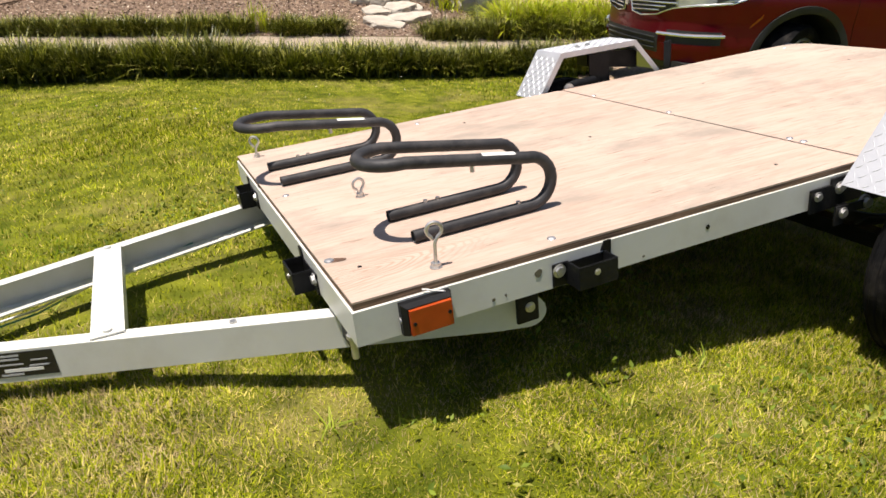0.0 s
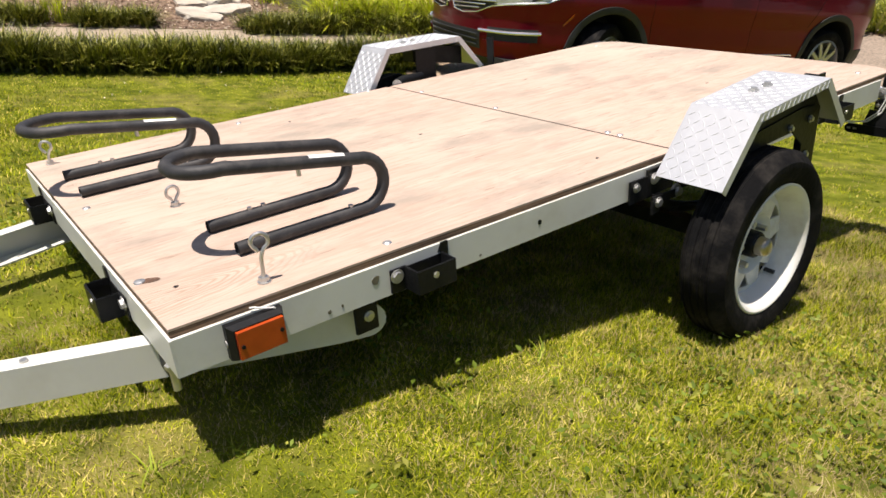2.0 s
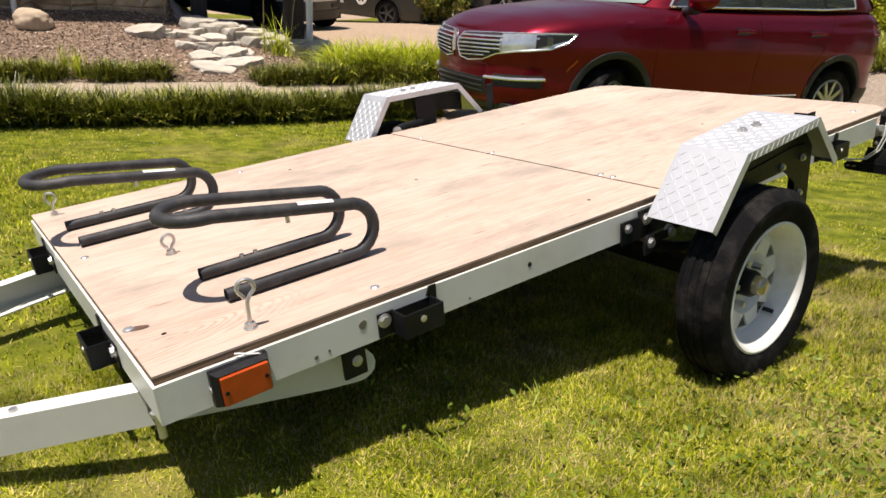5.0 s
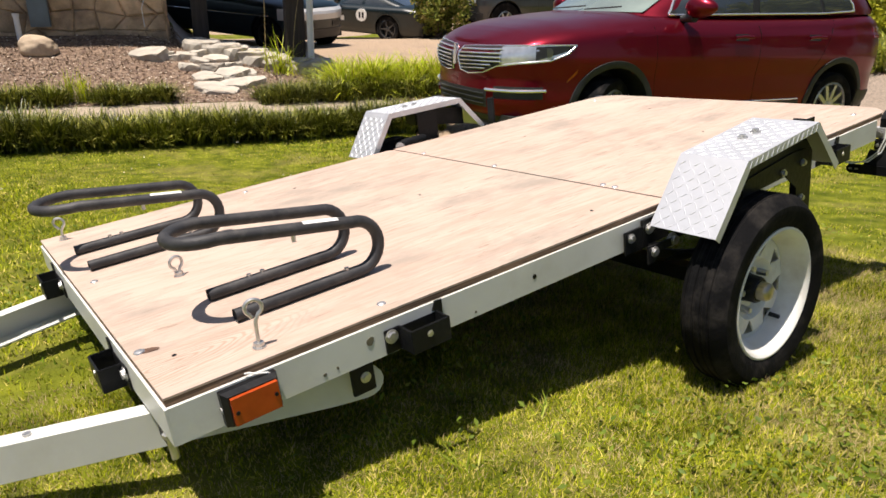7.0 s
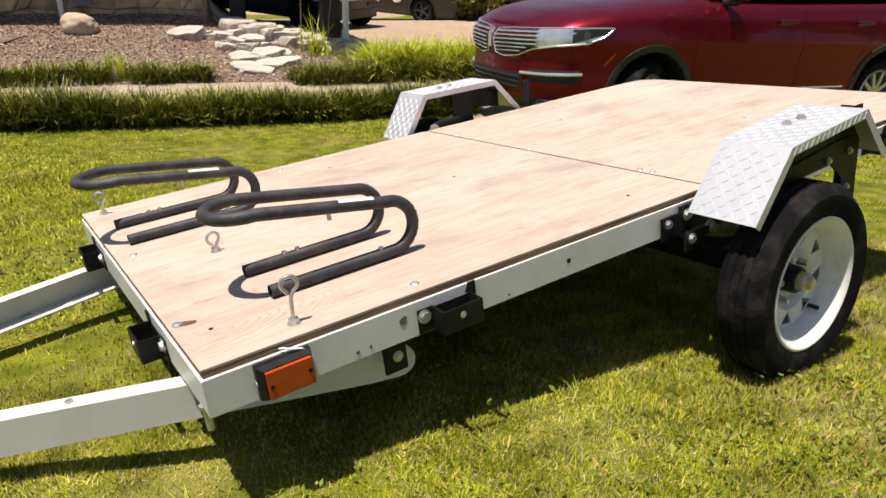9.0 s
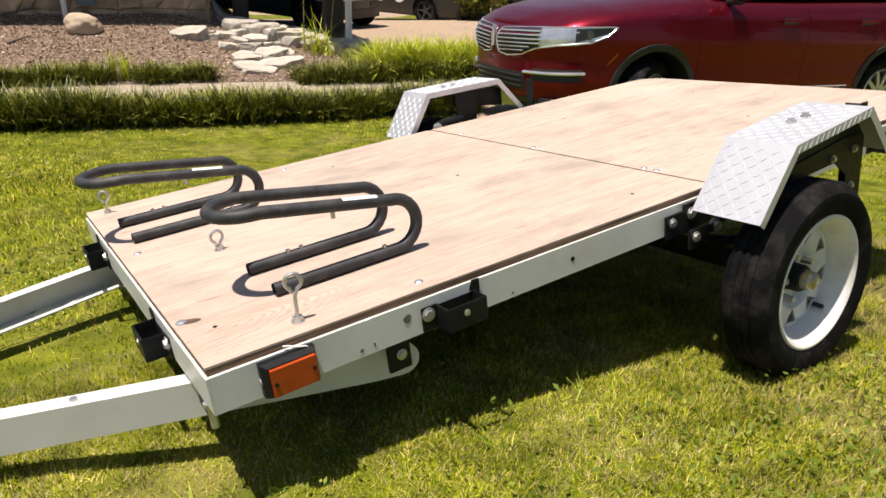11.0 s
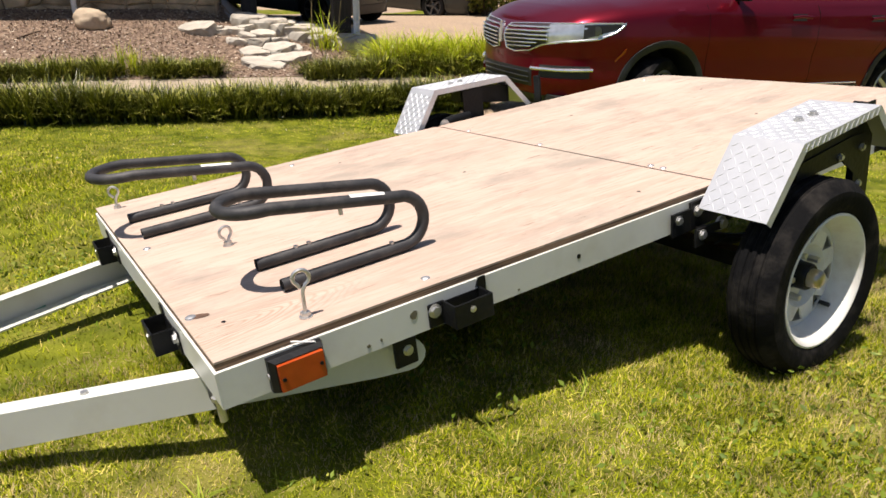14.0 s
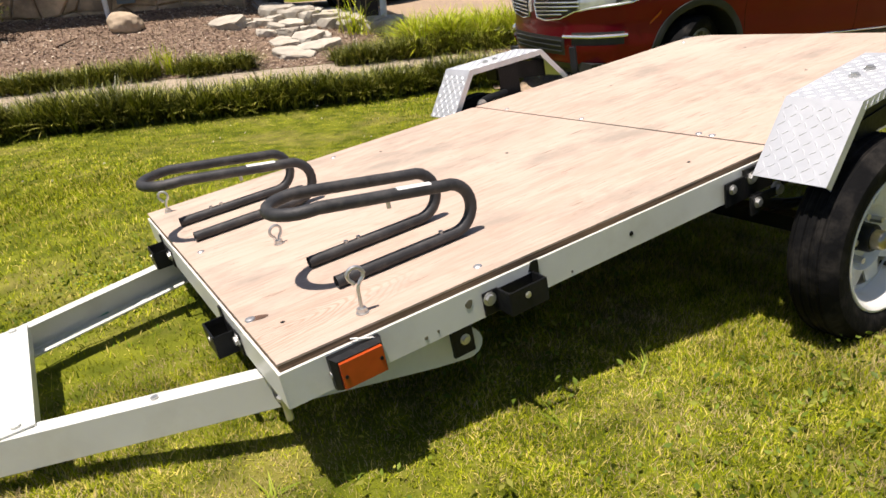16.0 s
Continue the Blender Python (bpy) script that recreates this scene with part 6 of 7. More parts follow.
        part("rocker", sh.patch(sh.s_of(-1.38), sh.s_of(-3.2), fr(0.24), fr(0.36), 0.012, 0.02, 18, 3, sd), M_TRIM, car, "black rocker moulding")
        part("rocker_trim", sh.rod([(sh.s_of(-1.42), 0.375), (sh.s_of(-3.18), 0.375)], 0.007, 0.006, sd), M_CHROME, car)
        for x, z0, z1, ln in ((-1.42, 0.36, 1.06, 0.05), (-2.56, 0.36, 1.08, 0.0), (-3.30, 0.62, 1.09, -0.28)):
            seam(sh, x, z0, z1, car, sd, ln)
        for x in (-2.33, -3.27):
            pts = [(sh.s_of(x + 0.11), 0.925), (sh.s_of(x), 0.935), (sh.s_of(x - 0.11), 0.93)]
            part("door_handle", sh.rod(pts, 0.014, 0.028, sd, 10), M_SUVRED, car, "dark red door handle", smooth=True)
            part("handle_cup", sh.patch(sh.s_of(x + 0.08), sh.s_of(x - 0.08), lambda f: 0.90, lambda f: 0.955, 0.001, 0.01, 6, 2, sd), M_TRIM, car)
        # mirror
        bm = bmesh.new()
        bmesh.ops.create_uvsphere(bm, u_segments=20, v_segments=12, radius=1)
        for v in bm.verts:
            x, y, z = v.co
            v.co = Vector((-1.72 + 0.075 * x - 0.03 * y, sd * (1.00 + 0.135 * y), 1.155 + 0.085 * z * (1 - 0.25 * y) + 0.01))
        mi = part("mirror", bm, M_SUVRED, car, "dark red door mirror", smooth=True)
        bm = bmesh.new()
        tube(bm, [(-1.70, sd * 0.82, 1.07), (-1.71, sd * 0.95, 1.09)], 0.03, 10, r_end=0.045)
        part("mirror_foot", bm, M_TRIM, mi, smooth=True)
        part("tail_lamp", sh.patch(sh.s_of(-4.18), sh.s_of(-4.48), fr(0.93), fr(1.03), 0.006, 0.02, 10, 2, sd), M_REDLENS, car, "red tail lamp")
        part("rear_bumper_trim", sh.patch(sh.s_of(-4.06), sh.s_of(-4.5), fr(0.24), fr(0.42), 0.01, 0.02, 10, 2, sd), M_TRIM, car, "black rear valance")
    bm = bmesh.new()
    p = sh.at(0, 0.72, 0.012)
    box(bm, p.x - 0.02, p.x + 0.006, -0.02, 0.02, 0.66, 0.83)
    part("badge", bm, M_CHROME, car, "plain chrome badge", bevel=0.006)
    bm = bmesh.new()
    tube(bm, [(-4.05, 0.5 * (q / 5 - 1), 1.585 + 0.02 * (1 - (q / 5 - 1) ** 2)) for q in range(11)], 0.035, 10, flat=2.0)
    part("roof_spoiler", bm, M_SUVRED, car, "dark red roof spoiler", smooth=True)
    bm = bmesh.new()
    for w in (0, 1):
        tube(bm, [(-1.225, 0.1 - 0.5 * w, 1.125), (-1.29, 0.52 - 0.5 * w, 1.155)], 0.006, 6)
    part("wiper", bm, M_TRIM, ws)
    return car


red_crossover()


def plain_car(name, label, m, length, width, tops, cab, paint, arches, wheel_r, low=0.2, rim=None, rim_r=0.2, spokes=6, lamps=None, extra=None, clad=None):
    """A parked car seen from afar: body, cabin, panes, lamps, bumpers and wheels."""
    car = thing(name, m, label, "car")
    sh = Shell(length, width, tops, low=low)
    part("body", sh.body([(a, z, r) for a, z, r in arches]), paint, car, smooth=True)
    bm = bmesh.new()
    box(bm, -length + 0.2, -0.2, -width / 2 + 0.18, width / 2 - 0.18, low - 0.04, low + 0.06)
    part("underbody", bm, M_TRIM, car)
    cb = Cabin(*cab)
    part("cabin", cb.body(), paint, car, smooth=True)
    part("windscreen", cb.end_pane(True), M_SCREEN, car, smooth=True)
    part("rear_window", cb.end_pane(False), M_CARGLASS, car, smooth=True)
    bf, rf, rr, br = cab[:4]
    mid = (rf + rr) / 2
    for sd in (1, -1):
        a = bf + (rf - bf) * 0.35 - 0.12
        panes = [[(a, 0.08), (mid + 0.04, 0.08), (mid + 0.04, 0.88), (rf - 0.12, 0.86)], [(mid - 0.04, 0.08), (br + (rr - br) * 0.3 + 0.25, 0.1), (rr + 0.15, 0.84), (mid - 0.04, 0.88)]]
        for o in panes:
            part("side_window", cb.side_pane(o, side=sd), M_CARGLASS, car, smooth=True)
        for ax, az, ar in arches:
            arch_trim(sh, ax, az, ar, car, sd, 0.03, clad or paint)
            car_wheel(car, ax, sd * (width / 2 - 0.14), sd, wheel_r, 0.22, rim_r, spokes, rim)
        seam(sh, mid, low + 0.12, float(sh.top(mid)) - 0.02, car, sd)
        seam(sh, a - 0.02, low + 0.12, float(sh.top(a)) - 0.02, car, sd)
        part("bumper", sh.patch(0.0, sh.s_of(-0.35), lambda f: low, lambda f: low + 0.16, 0.02, 0.05, 12, 2, sd), M_TRIM, car)
        part("door_handle", sh.rod([(sh.s_of(mid + 0.25), float(sh.top(mid)) - 0.13), (sh.s_of(mid + 0.08), float(sh.top(mid)) - 0.13)], 0.014, 0.02, sd), paint, car)
        bm = bmesh.new()
        bmesh.ops.create_uvsphere(bm, u_segments=14, v_segments=8, radius=1)
        for v in bm.verts:
            v.co = Vector((a - 0.02 + 0.08 * v.co.x, sd * (width / 2 + 0.06 + 0.11 * v.co.y), cab[6] + 0.10 + 0.075 * v.co.z))
        part("mirror", bm, paint, car, smooth=True)
        if lamps:
            part("headlamp", sh.patch(0.42, 0.80, lambda f: lamps[0], lambda f: lamps[1], 0.006, 0.03, 8, 2, sd), M_LAMPGLASS, car)
            part("grille", sh.patch(0.0, 0.36, lambda f: lamps[0] - 0.04, lambda f: lamps[1], 0.006, 0.03, 8, 2, sd), lamps[2], car)
    if extra:
        extra(car, sh, cb)
    return car


# ---- house corner, carport and parked cars behind the bed ----
M_RUBBLE = mat("rubble_stone", (0.52, 0.37, 0.23), 0.9, vary=0.3, scale=4, bump=0.9, bscale=14, bdist=0.03, dirt=(0.20, 0.14, 0.10), dirt_scale=3, dirt_amount=0.7, per_piece=0.4)
M_MORTAR = mat("mortar", (0.36, 0.27, 0.18), 0.95, vary=0.15, scale=20, bump=0.4, bscale=60)
M_DARKWOOD = mat("dark_stained_wood", (0.035, 0.026, 0.022), 0.7, vary=0.3, scale=4, stretch=(8, 8, 0.6), bump=0.3, bscale=20)
M_PVC = mat("white_pvc", (0.75, 0.76, 0.76), 0.4, vary=0.04)
M_BOX = mat("grey_blue_box", (0.13, 0.17, 0.20), 0.5, vary=0.1)
M_ROOF = mat("brown_shingle", (0.10, 0.085, 0.075), 0.9, vary=0.25, scale=8, bump=0.5, bscale=30)
M_CONC = mat("grey_concrete", (0.34, 0.31, 0.28), 0.9, vary=0.12, scale=6, bump=0.3, bscale=70)
HOUSE = Matrix(((0.959, 0.282, 0, 0), (-0.282, 0.959, 0, 0), (0, 0, 1, 0), (0, 0, 0, 1)))


def in_house(name, bm, material, label, category="", kind="structure", bevel=0.0):
    ob = part(name, bm, material, None, bevel=bevel)
    ob.matrix_world = HOUSE
    return tagged(ob, label, category, kind=kind)


WALL_C = 9.45
bm = bmesh.new()
box(bm, -9.0, 0.16, WALL_C + 0.05, WALL_C + 0.3, -1.2, 2.0)
box(bm, -0.1, 0.16, WALL_C + 0.3, 12.5, -1.2, 2.0)
wall = in_house("wall_house", bm, M_MORTAR, "rubble stone house wall with recessed mortar", "wall")


def rubble(u0, u1, z0, z1, nu, nz, place, seed, parent):
    """Uneven stones in a wall: a shaken grid of cells, each a chamfered block proud of the mortar."""
    r = random.Random(seed)
    P = {}
    for i in range(nu + 1):
        for j in range(nz + 1):
            e = 0 if i in (0, nu) or j in (0, nz) else 1
            P[i, j] = (u0 + (u1 - u0) * (i + e * r.uniform(-0.33, 0.33) + (0.4 * (j % 2) if 0 < i < nu else 0)) / nu, z0 + (z1 - z0) * (j + e * r.uniform(-0.3, 0.3)) / nz)
    for i in range(nu):
        for j in range(nz):
            q = [P[i, j], P[i + 1, j], P[i + 1, j + 1], P[i, j + 1]]
            cu, cz = sum(a for a, b in q) / 4, sum(b for a, b in q) / 4
            d = r.uniform(0.02, 0.065)
            bm = bmesh.new()
            rows = []
            for g, o in ((1.0, 0.0), (0.955, d * 0.6), (0.80, d)):
                row = []
                for k in range(8):
                    a, b = q[k // 2], q[(k // 2 + 1) % 4]
                    u, z = (a if k % 2 == 0 else ((a[0] + b[0]) / 2, (a[1] + b[1]) / 2))
                    gg = g * (0.97 if k % 2 == 0 else 1.0) + r.uniform(-0.02, 0.02)
                    row.append(bm.verts.new(place(cu + (u - cu) * gg, cz + (z - cz) * gg, o + r.uniform(-0.004, 0.004))))
                rows.append(row)
            for a, b in zip(rows, rows[1:]):
                for k in range(8):
                    bm.faces.new((a[k], a[(k + 1) % 8], b[(k + 1) % 8], b[k]))
            bm.faces.new(rows[-1])
            part("stone", bm, M_RUBBLE, parent)


rubble(-6.8, 0.17, -1.0, 0.6, 24, 7, lambda u, z, o: (u, WALL_C + 0.05 - o, z), 5, wall)
rubble(WALL_C, 12.0, -1.0, 0.6, 7, 6, lambda u, z, o: (0.16 + o, u, z), 9, wall)

# unseen roof; its outline is fitted to cast the shade on wall and drive
ROOF = [(-9.2, 9.0), (1.0, 9.0), (1.05, 7.9), (1.95, 7.9), (1.87, 8.6), (1.83, 9.7), (1.81, 12.4), (1.65, 16), (-9.2, 16)]
bm = bmesh.new()
prism(bm, [(a, c, 1.62) for a, c in ROOF], (0, 0, 0.18))
in_house("roof", bm, M_ROOF, "low unseen house and carport roof with brown shingles, shaped to cast shade", "roof")
sheet("carport_floor", [hedge_at(a, c) for a, c in ((0.3, 9.5), (2.4, 9.5), (2.6, 16), (-0.05, 16), (-0.05, 12.6), (0.3, 12.5))], 0.03, M_CONC, "shaded concrete carport floor", step=0.3)


def post(along, across, w, z0, label):
    x, y = hedge_at(along, across)
    ob = thing("carport_post", HOUSE @ Matrix.Translation((along, across, 0)), label, "post", "carport posts")
    bm = bmesh.new()
    box(bm, -w / 2, w / 2, -w / 2, w / 2, z0, 1.62)
    part("shaft", bm, M_DARKWOOD, ob, bevel=0.008)
    bm = bmesh.new()
    box(bm, -w / 2 - 0.012, w / 2 + 0.012, -w / 2 - 0.012, w / 2 + 0.012, z0, z0 + 0.05)
    part("base", bm, M_CONC, ob, bevel=0.006)


post(0.62, 9.75, 0.21, gz(*hedge_at(0.62, 9.75)), "dark-stained square wooden carport post")
post(1.78, 8.90, 0.24, gz(*hedge_at(1.78, 8.9)) - 0.02, "thick dark-stained wooden carport post")
ds = thing("downspout", HOUSE @ Matrix.Translation((1.96, 8.72, 0)), "white metal downspout beside the carport post", "downspout")
bm = bmesh.new()
tube(bm, [(0, 0, gz(*hedge_at(1.96, 8.72))), (0, 0, 1.6)], 0.045, 16)
part("pipe", bm, M_PVC, ds, smooth=True)
bm = bmesh.new()
tube(bm, [(0, 0, 1.2), (0, 0, 1.23)], 0.052, 16)
part("clamp", bm, M_PVC, ds, smooth=True)
pv = thing("vent_pipe", Matrix.Translation((1.12, 9.25, gz(1.12, 9.25))), "short white plastic pipe by the stone wall", "pipe")
bm = bmesh.new()
tube(bm, [(0, 0, -0.02), (0, 0, 0.34)], 0.032, 16)
part("pipe", bm, M_PVC, pv, smooth=True)
bm = bmesh.new()
tube(bm, [(0, 0, 0.33), (0, 0, 0.37)], 0.04, 16)
part("cap", bm, M_PVC, pv, smooth=True)
mb = thing("utility_box", HOUSE @ Matrix.Translation((-1.30, WALL_C - 0.04, -0.30)), "small grey-blue utility box on the stone wall", "box")
bm = bmesh.new()
box(bm, -0.11, 0.11, -0.11, 0.0, -0.17, 0.2)
part("body", bm, M_BOX, mb, bevel=0.008)
bm = bmesh.new()
box(bm, -0.10, 0.10, -0.122, -0.112, -0.12, 0.19)
part("cover", bm, M_BOX, mb, bevel=0.004)
wire = thing("cable", HOUSE @ Matrix.Translation((-0.02, WALL_C - 0.06, 0)), "thin pale cable hanging on the stone wall", "cable")
bm = bmesh.new()
tube(bm, [(0, 0, 1.0), (-0.06, -0.01, 0.3), (0.02, -0.02, 0.05), (-0.09, -0.02, -0.25), (-0.08, -0.01, -0.48)], 0.006, 6)
part("strand", bm, M_PVC, wire)


def dark_classic(car, sh, cb):
    # sunlight on the dark car's front is put in as lighter panels
    part("sunlit_front", sh.patch(0.0, sh.s_of(-0.42), lambda f: 0.60, lambda f: 0.80, 0.012, 0.03, 14, 4, 1), M_CARSUNLIT, car, "lighter panel for the sunlit front of the car")
    part("sunlit_front", sh.patch(0.0, sh.s_of(-0.42), lambda f: 0.60, lambda f: 0.80, 0.012, 0.03, 14, 4, -1), M_CARSUNLIT, car, "lighter panel for the sunlit front of the car")
    for sd in (1, -1):
        part("grille_recess", sh.patch(0.25, 0.62, lambda f: 0.47, lambda f: 0.55, 0.016, 0.03, 8, 2, sd), M_TRIM, car, "black grille recess")
        part("side_moulding", sh.rod([(sh.s_of(-0.6), 0.66), (sh.s_of(-4.2), 0.66)], 0.012, 0.008, sd), M_CHROME, car, "thin chrome side moulding")


plain_car("car", "dark classic car with its sunlit front painted lighter, half under the carport", Matrix.Translation((6.53, 11.38, gz(7.02, 12.25))) @ pose(0, 0, 0, 0, 0, -68), 4.9, 1.85,
          [(0, 0.80), (-0.3, 0.86), (-1.3, 0.93), (-3.2, 0.95), (-4.9, 0.90)], (-1.35, -2.05, -3.3, -4.0, 0.76, 0.58, 0.94, 1.38), M_CARBLACK,
          [(-0.70, 0.33, 0.37), (-3.60, 0.33, 0.37)], 0.33, low=0.27, rim=M_TRIM, extra=dark_classic)


def sports(car, sh, cb):
    bm = bmesh.new()
    x = -2.62
    for sd in (1,):
        p = sh.at(sh.s_of(x), 0.62, 0.004)
        tube(bm, [(p.x, p.y - 0.01, p.z), (p.x, p.y + 0.024, p.z)], 0.155, 28)
    part("roundel", bm, M_LABELW, car, "white round number patch")
    for dx in (-0.05, 0.045):
        bm = bmesh.new()
        box(bm, x + dx - 0.026, x + dx + 0.026, p.y + 0.025, p.y + 0.029, p.z - 0.07, p.z + 0.07)
        part("number_bar", bm, M_LABELK, car)
    for dx in (0.58, 0.74):
        bm = bmesh.new()
        q = sh.at(sh.s_of(x + dx), 0.52, 0.004)
        box(bm, q.x - 0.05, q.x + 0.05, q.y - 0.004, q.y + 0.02, 0.46, 0.57)
        part("sticker", bm, M_LABELW, car)
    s_end = sh.s[-1]
    for k in (0.28, 0.50):
        for sd in (1, -1):
            p = sh.at(s_end - k, 0.66, 0.003)
            bm = bmesh.new()
            tube(bm, [(p.x + 0.01, sd * p.y, p.z), (p.x - 0.008, sd * p.y, p.z)], 0.075, 20)
            part("tail_lamp", bm, M_REDLENS, car, "round red tail lamp")
    bm = bmesh.new()
    p = sh.at(s_end, 0.55, 0.01)
    box(bm, p.x - 0.012, p.x + 0.01, -0.16, 0.16, 0.47, 0.63)
    part("plate", bm, M_LABELW, car, "plain pale licence plate")
    for y in (-0.3, 0.3):
        bm = bmesh.new()
        tube(bm, [(-4.46, y, 0.24), (-4.30, y, 0.24)], 0.035, 12)
        part("exhaust", bm, M_CHROME, car)


def off_road(car, sh, cb):
    for sd in (1, -1):
        part("grille", sh.patch(0.0, 0.38, lambda f: 0.80, lambda f: 1.01, 0.008, 0.03, 8, 3, sd), M_CHROME, car, "chrome grille")
        for z in (0.845, 0.905, 0.965):
            part("grille_slot", sh.patch(0.0, 0.35, lambda f: z - 0.015, lambda f: z + 0.015, 0.013, 0.01, 8, 2, sd), M_TRIM, car)
        part("bumper_intake", sh.patch(0.0, 0.6, lambda f: 0.42, lambda f: 0.53, 0.006, 0.02, 8, 2, sd), M_TRIM, car, "dark bumper intake")
        bm = bmesh.new()
        tube(bm, [(-2.1, sd * 0.6, 1.65), (-2.2, sd * 0.6, 1.71), (-4.2, sd * 0.6, 1.71), (-4.3, sd * 0.6, 1.65)], 0.022, 8)
        part("roof_rail", bm, M_TRIM, car, "dark roof rail")


plain_car("car", "black sports coupe with a white number roundel on its door", Matrix.Translation((9.14, 17.62, gz(9.95, 14.9))) @ pose(0, 0, 0, 0, 0, 116), 4.5, 1.82,
          [(0, 0.55), (-0.4, 0.68), (-1.3, 0.82), (-2.5, 0.84), (-3.8, 0.86), (-4.35, 0.82), (-4.5, 0.74)], (-1.5, -2.35, -2.8, -3.95, 0.74, 0.50, 0.83, 1.19), M_CARBLACK,
          [(-0.88, 0.325, 0.36), (-3.35, 0.325, 0.36)], 0.325, low=0.2, rim=M_CARGREY, rim_r=0.22, spokes=5, extra=sports)
plain_car("pickup", "dark grey pickup truck parked behind the cars", Matrix.Translation((11.4, 13.5, gz(12.6, 13.2))) @ pose(0, 0, 0, 0, 0, 166), 5.4, 1.95,
          [(0, 0.94), (-0.3, 1.02), (-1.4, 1.08), (-3.4, 1.10), (-5.4, 1.08)], (-1.5, -2.1, -3.3, -3.6, 0.82, 0.66, 1.08, 1.75), M_CARGREY,
          [(-0.95, 0.42, 0.46), (-4.2, 0.42, 0.46)], 0.41, low=0.4, lamps=(0.74, 0.90, M_TRIM))
plain_car("car", "white off-road car parked beyond the daylily border", Matrix.Translation((20.7, 5.62, gz(22, 5))) @ pose(0, 0, 0, 0, 0, 176), 4.8, 1.88,
          [(0, 1.02), (-0.2, 1.10), (-1.2, 1.19), (-3.4, 1.22), (-4.8, 1.20)], (-1.35, -1.95, -4.4, -4.72, 0.82, 0.68, 1.19, 1.70), M_CARWHITE,
          [(-0.95, 0.40, 0.45), (-3.7, 0.40, 0.45)], 0.385, low=0.33, lamps=(0.84, 1.03, M_CHROME), extra=off_road)


# ---- planting and houses beyond the drive ----
M_SHRUB = leaf_mat("yellow_shrub_leaf", (0.16, 0.19, 0.012), (0.42, 0.40, 0.03), (0.50, 0.46, 0.06), rough=0.45, through_light=0.2)
M_GREENLEAF = leaf_mat("green_leaf", (0.055, 0.085, 0.014), (0.30, 0.33, 0.06), (0.34, 0.29, 0.10), rough=0.45, through_light=0.3)
M_BARK = mat("bark", (0.10, 0.075, 0.055), 0.95, vary=0.3, scale=5, stretch=(6, 6, 1), bump=0.8, bscale=15)
M_BEIGE = mat("beige_siding", (0.62, 0.53, 0.36), 0.7, vary=0.05, scale=3, bump=0.1, bscale=30)
M_SHUTTER = mat("brown_shutter", (0.10, 0.065, 0.05), 0.6, vary=0.15)
M_BRICK = mat("brown_brick", (0.28, 0.17, 0.12), 0.9, vary=0.2, scale=12, bump=0.4, bscale=25)
M_GREYROOF = mat("grey_shingle", (0.30, 0.31, 0.31), 0.85, vary=0.12, scale=5, bump=0.3, bscale=20)
M_WHITETRIM = mat("white_trim", (0.74, 0.74, 0.72), 0.5, vary=0.04)
M_PANE = mat("dark_pane", (0.02, 0.024, 0.028), 0.08, vary=0.2, coat=0.8)


def lily_bed(n):
    """Daylilies along the far side of the drive."""
    t = rng.uniform(0, 1, n)
    ex, ey = 12.55 + 4.3 * t, 3.85 - 3.9 * t
    d = rng.uniform(0.0, 1.9, n)
    x, y = ex + 0.67 * d + rng.normal(0, 0.08, n), ey + 0.74 * d + rng.normal(0, 0.08, n)
    kx, ky = np.round(x / 0.42) * 0.42, np.round(y / 0.42) * 0.42
    x, y = kx + rng.normal(0, 0.06, n), ky + rng.normal(0, 0.06, n)
    ang = np.arctan2(y - ky, x - kx) + rng.normal(0, 0.4, n)
    tilt = np.abs(rng.normal(0.3, 0.5, n)).clip(0, 1.2)
    roots = np.stack([x, y, ground(x, y)], 1)
    ways = np.stack([np.cos(ang) * np.sin(tilt), np.sin(ang) * np.sin(tilt), np.cos(tilt)], 1)
    ob = strips("daylilies", roots, ways, rng.uniform(0.5, 0.95, n), rng.uniform(0.026, 0.045, n), rng.uniform(0.35, 0.8, n), M_DAYLILY2, 4)
    tagged(ob, "tall green daylily border beside the drive", "plants", kind="stuff")


M_DAYLILY2 = leaf_mat("daylily_border_blade", (0.06, 0.085, 0.008), (0.32, 0.34, 0.035), (0.50, 0.45, 0.14), rough=0.4, through_light=0.15)
lily_bed(8500)
lt = rng.uniform(0, 1, 2600)
lx, ly = 12.5 + 4.3 * lt + rng.normal(0, 0.10, 2600), 3.80 - 3.9 * lt + rng.normal(0, 0.10, 2600)
leaves("leaf_litter", np.stack([lx, ly, ground(lx, ly) + 0.02 + 0.02 * rng.random(2600)], 1), 0.045, M_CHIP, "dry brown leaf litter along the border's edge", "litter", 0.6)
for k in range(16):
    u = (k + 0.5) / 16
    rock("edging_stone", "small rough stone edging the lily border", "stone", 12.55 + 4.25 * u + 0.05 * math.sin(k * 5.1), 3.85 - 3.9 * u + 0.05 * math.cos(k * 3.3), (0.26 + 0.08 * math.sin(k * 2.7), 0.18, 0.12), -42 + 20 * math.sin(k), k + 80, 0.3, "stones edging the border", 1)
M_PETAL = leaf_mat("orange_petal", (0.75, 0.30, 0.14), (0.85, 0.40, 0.20), (0.8, 0.4, 0.15), rough=0.6)
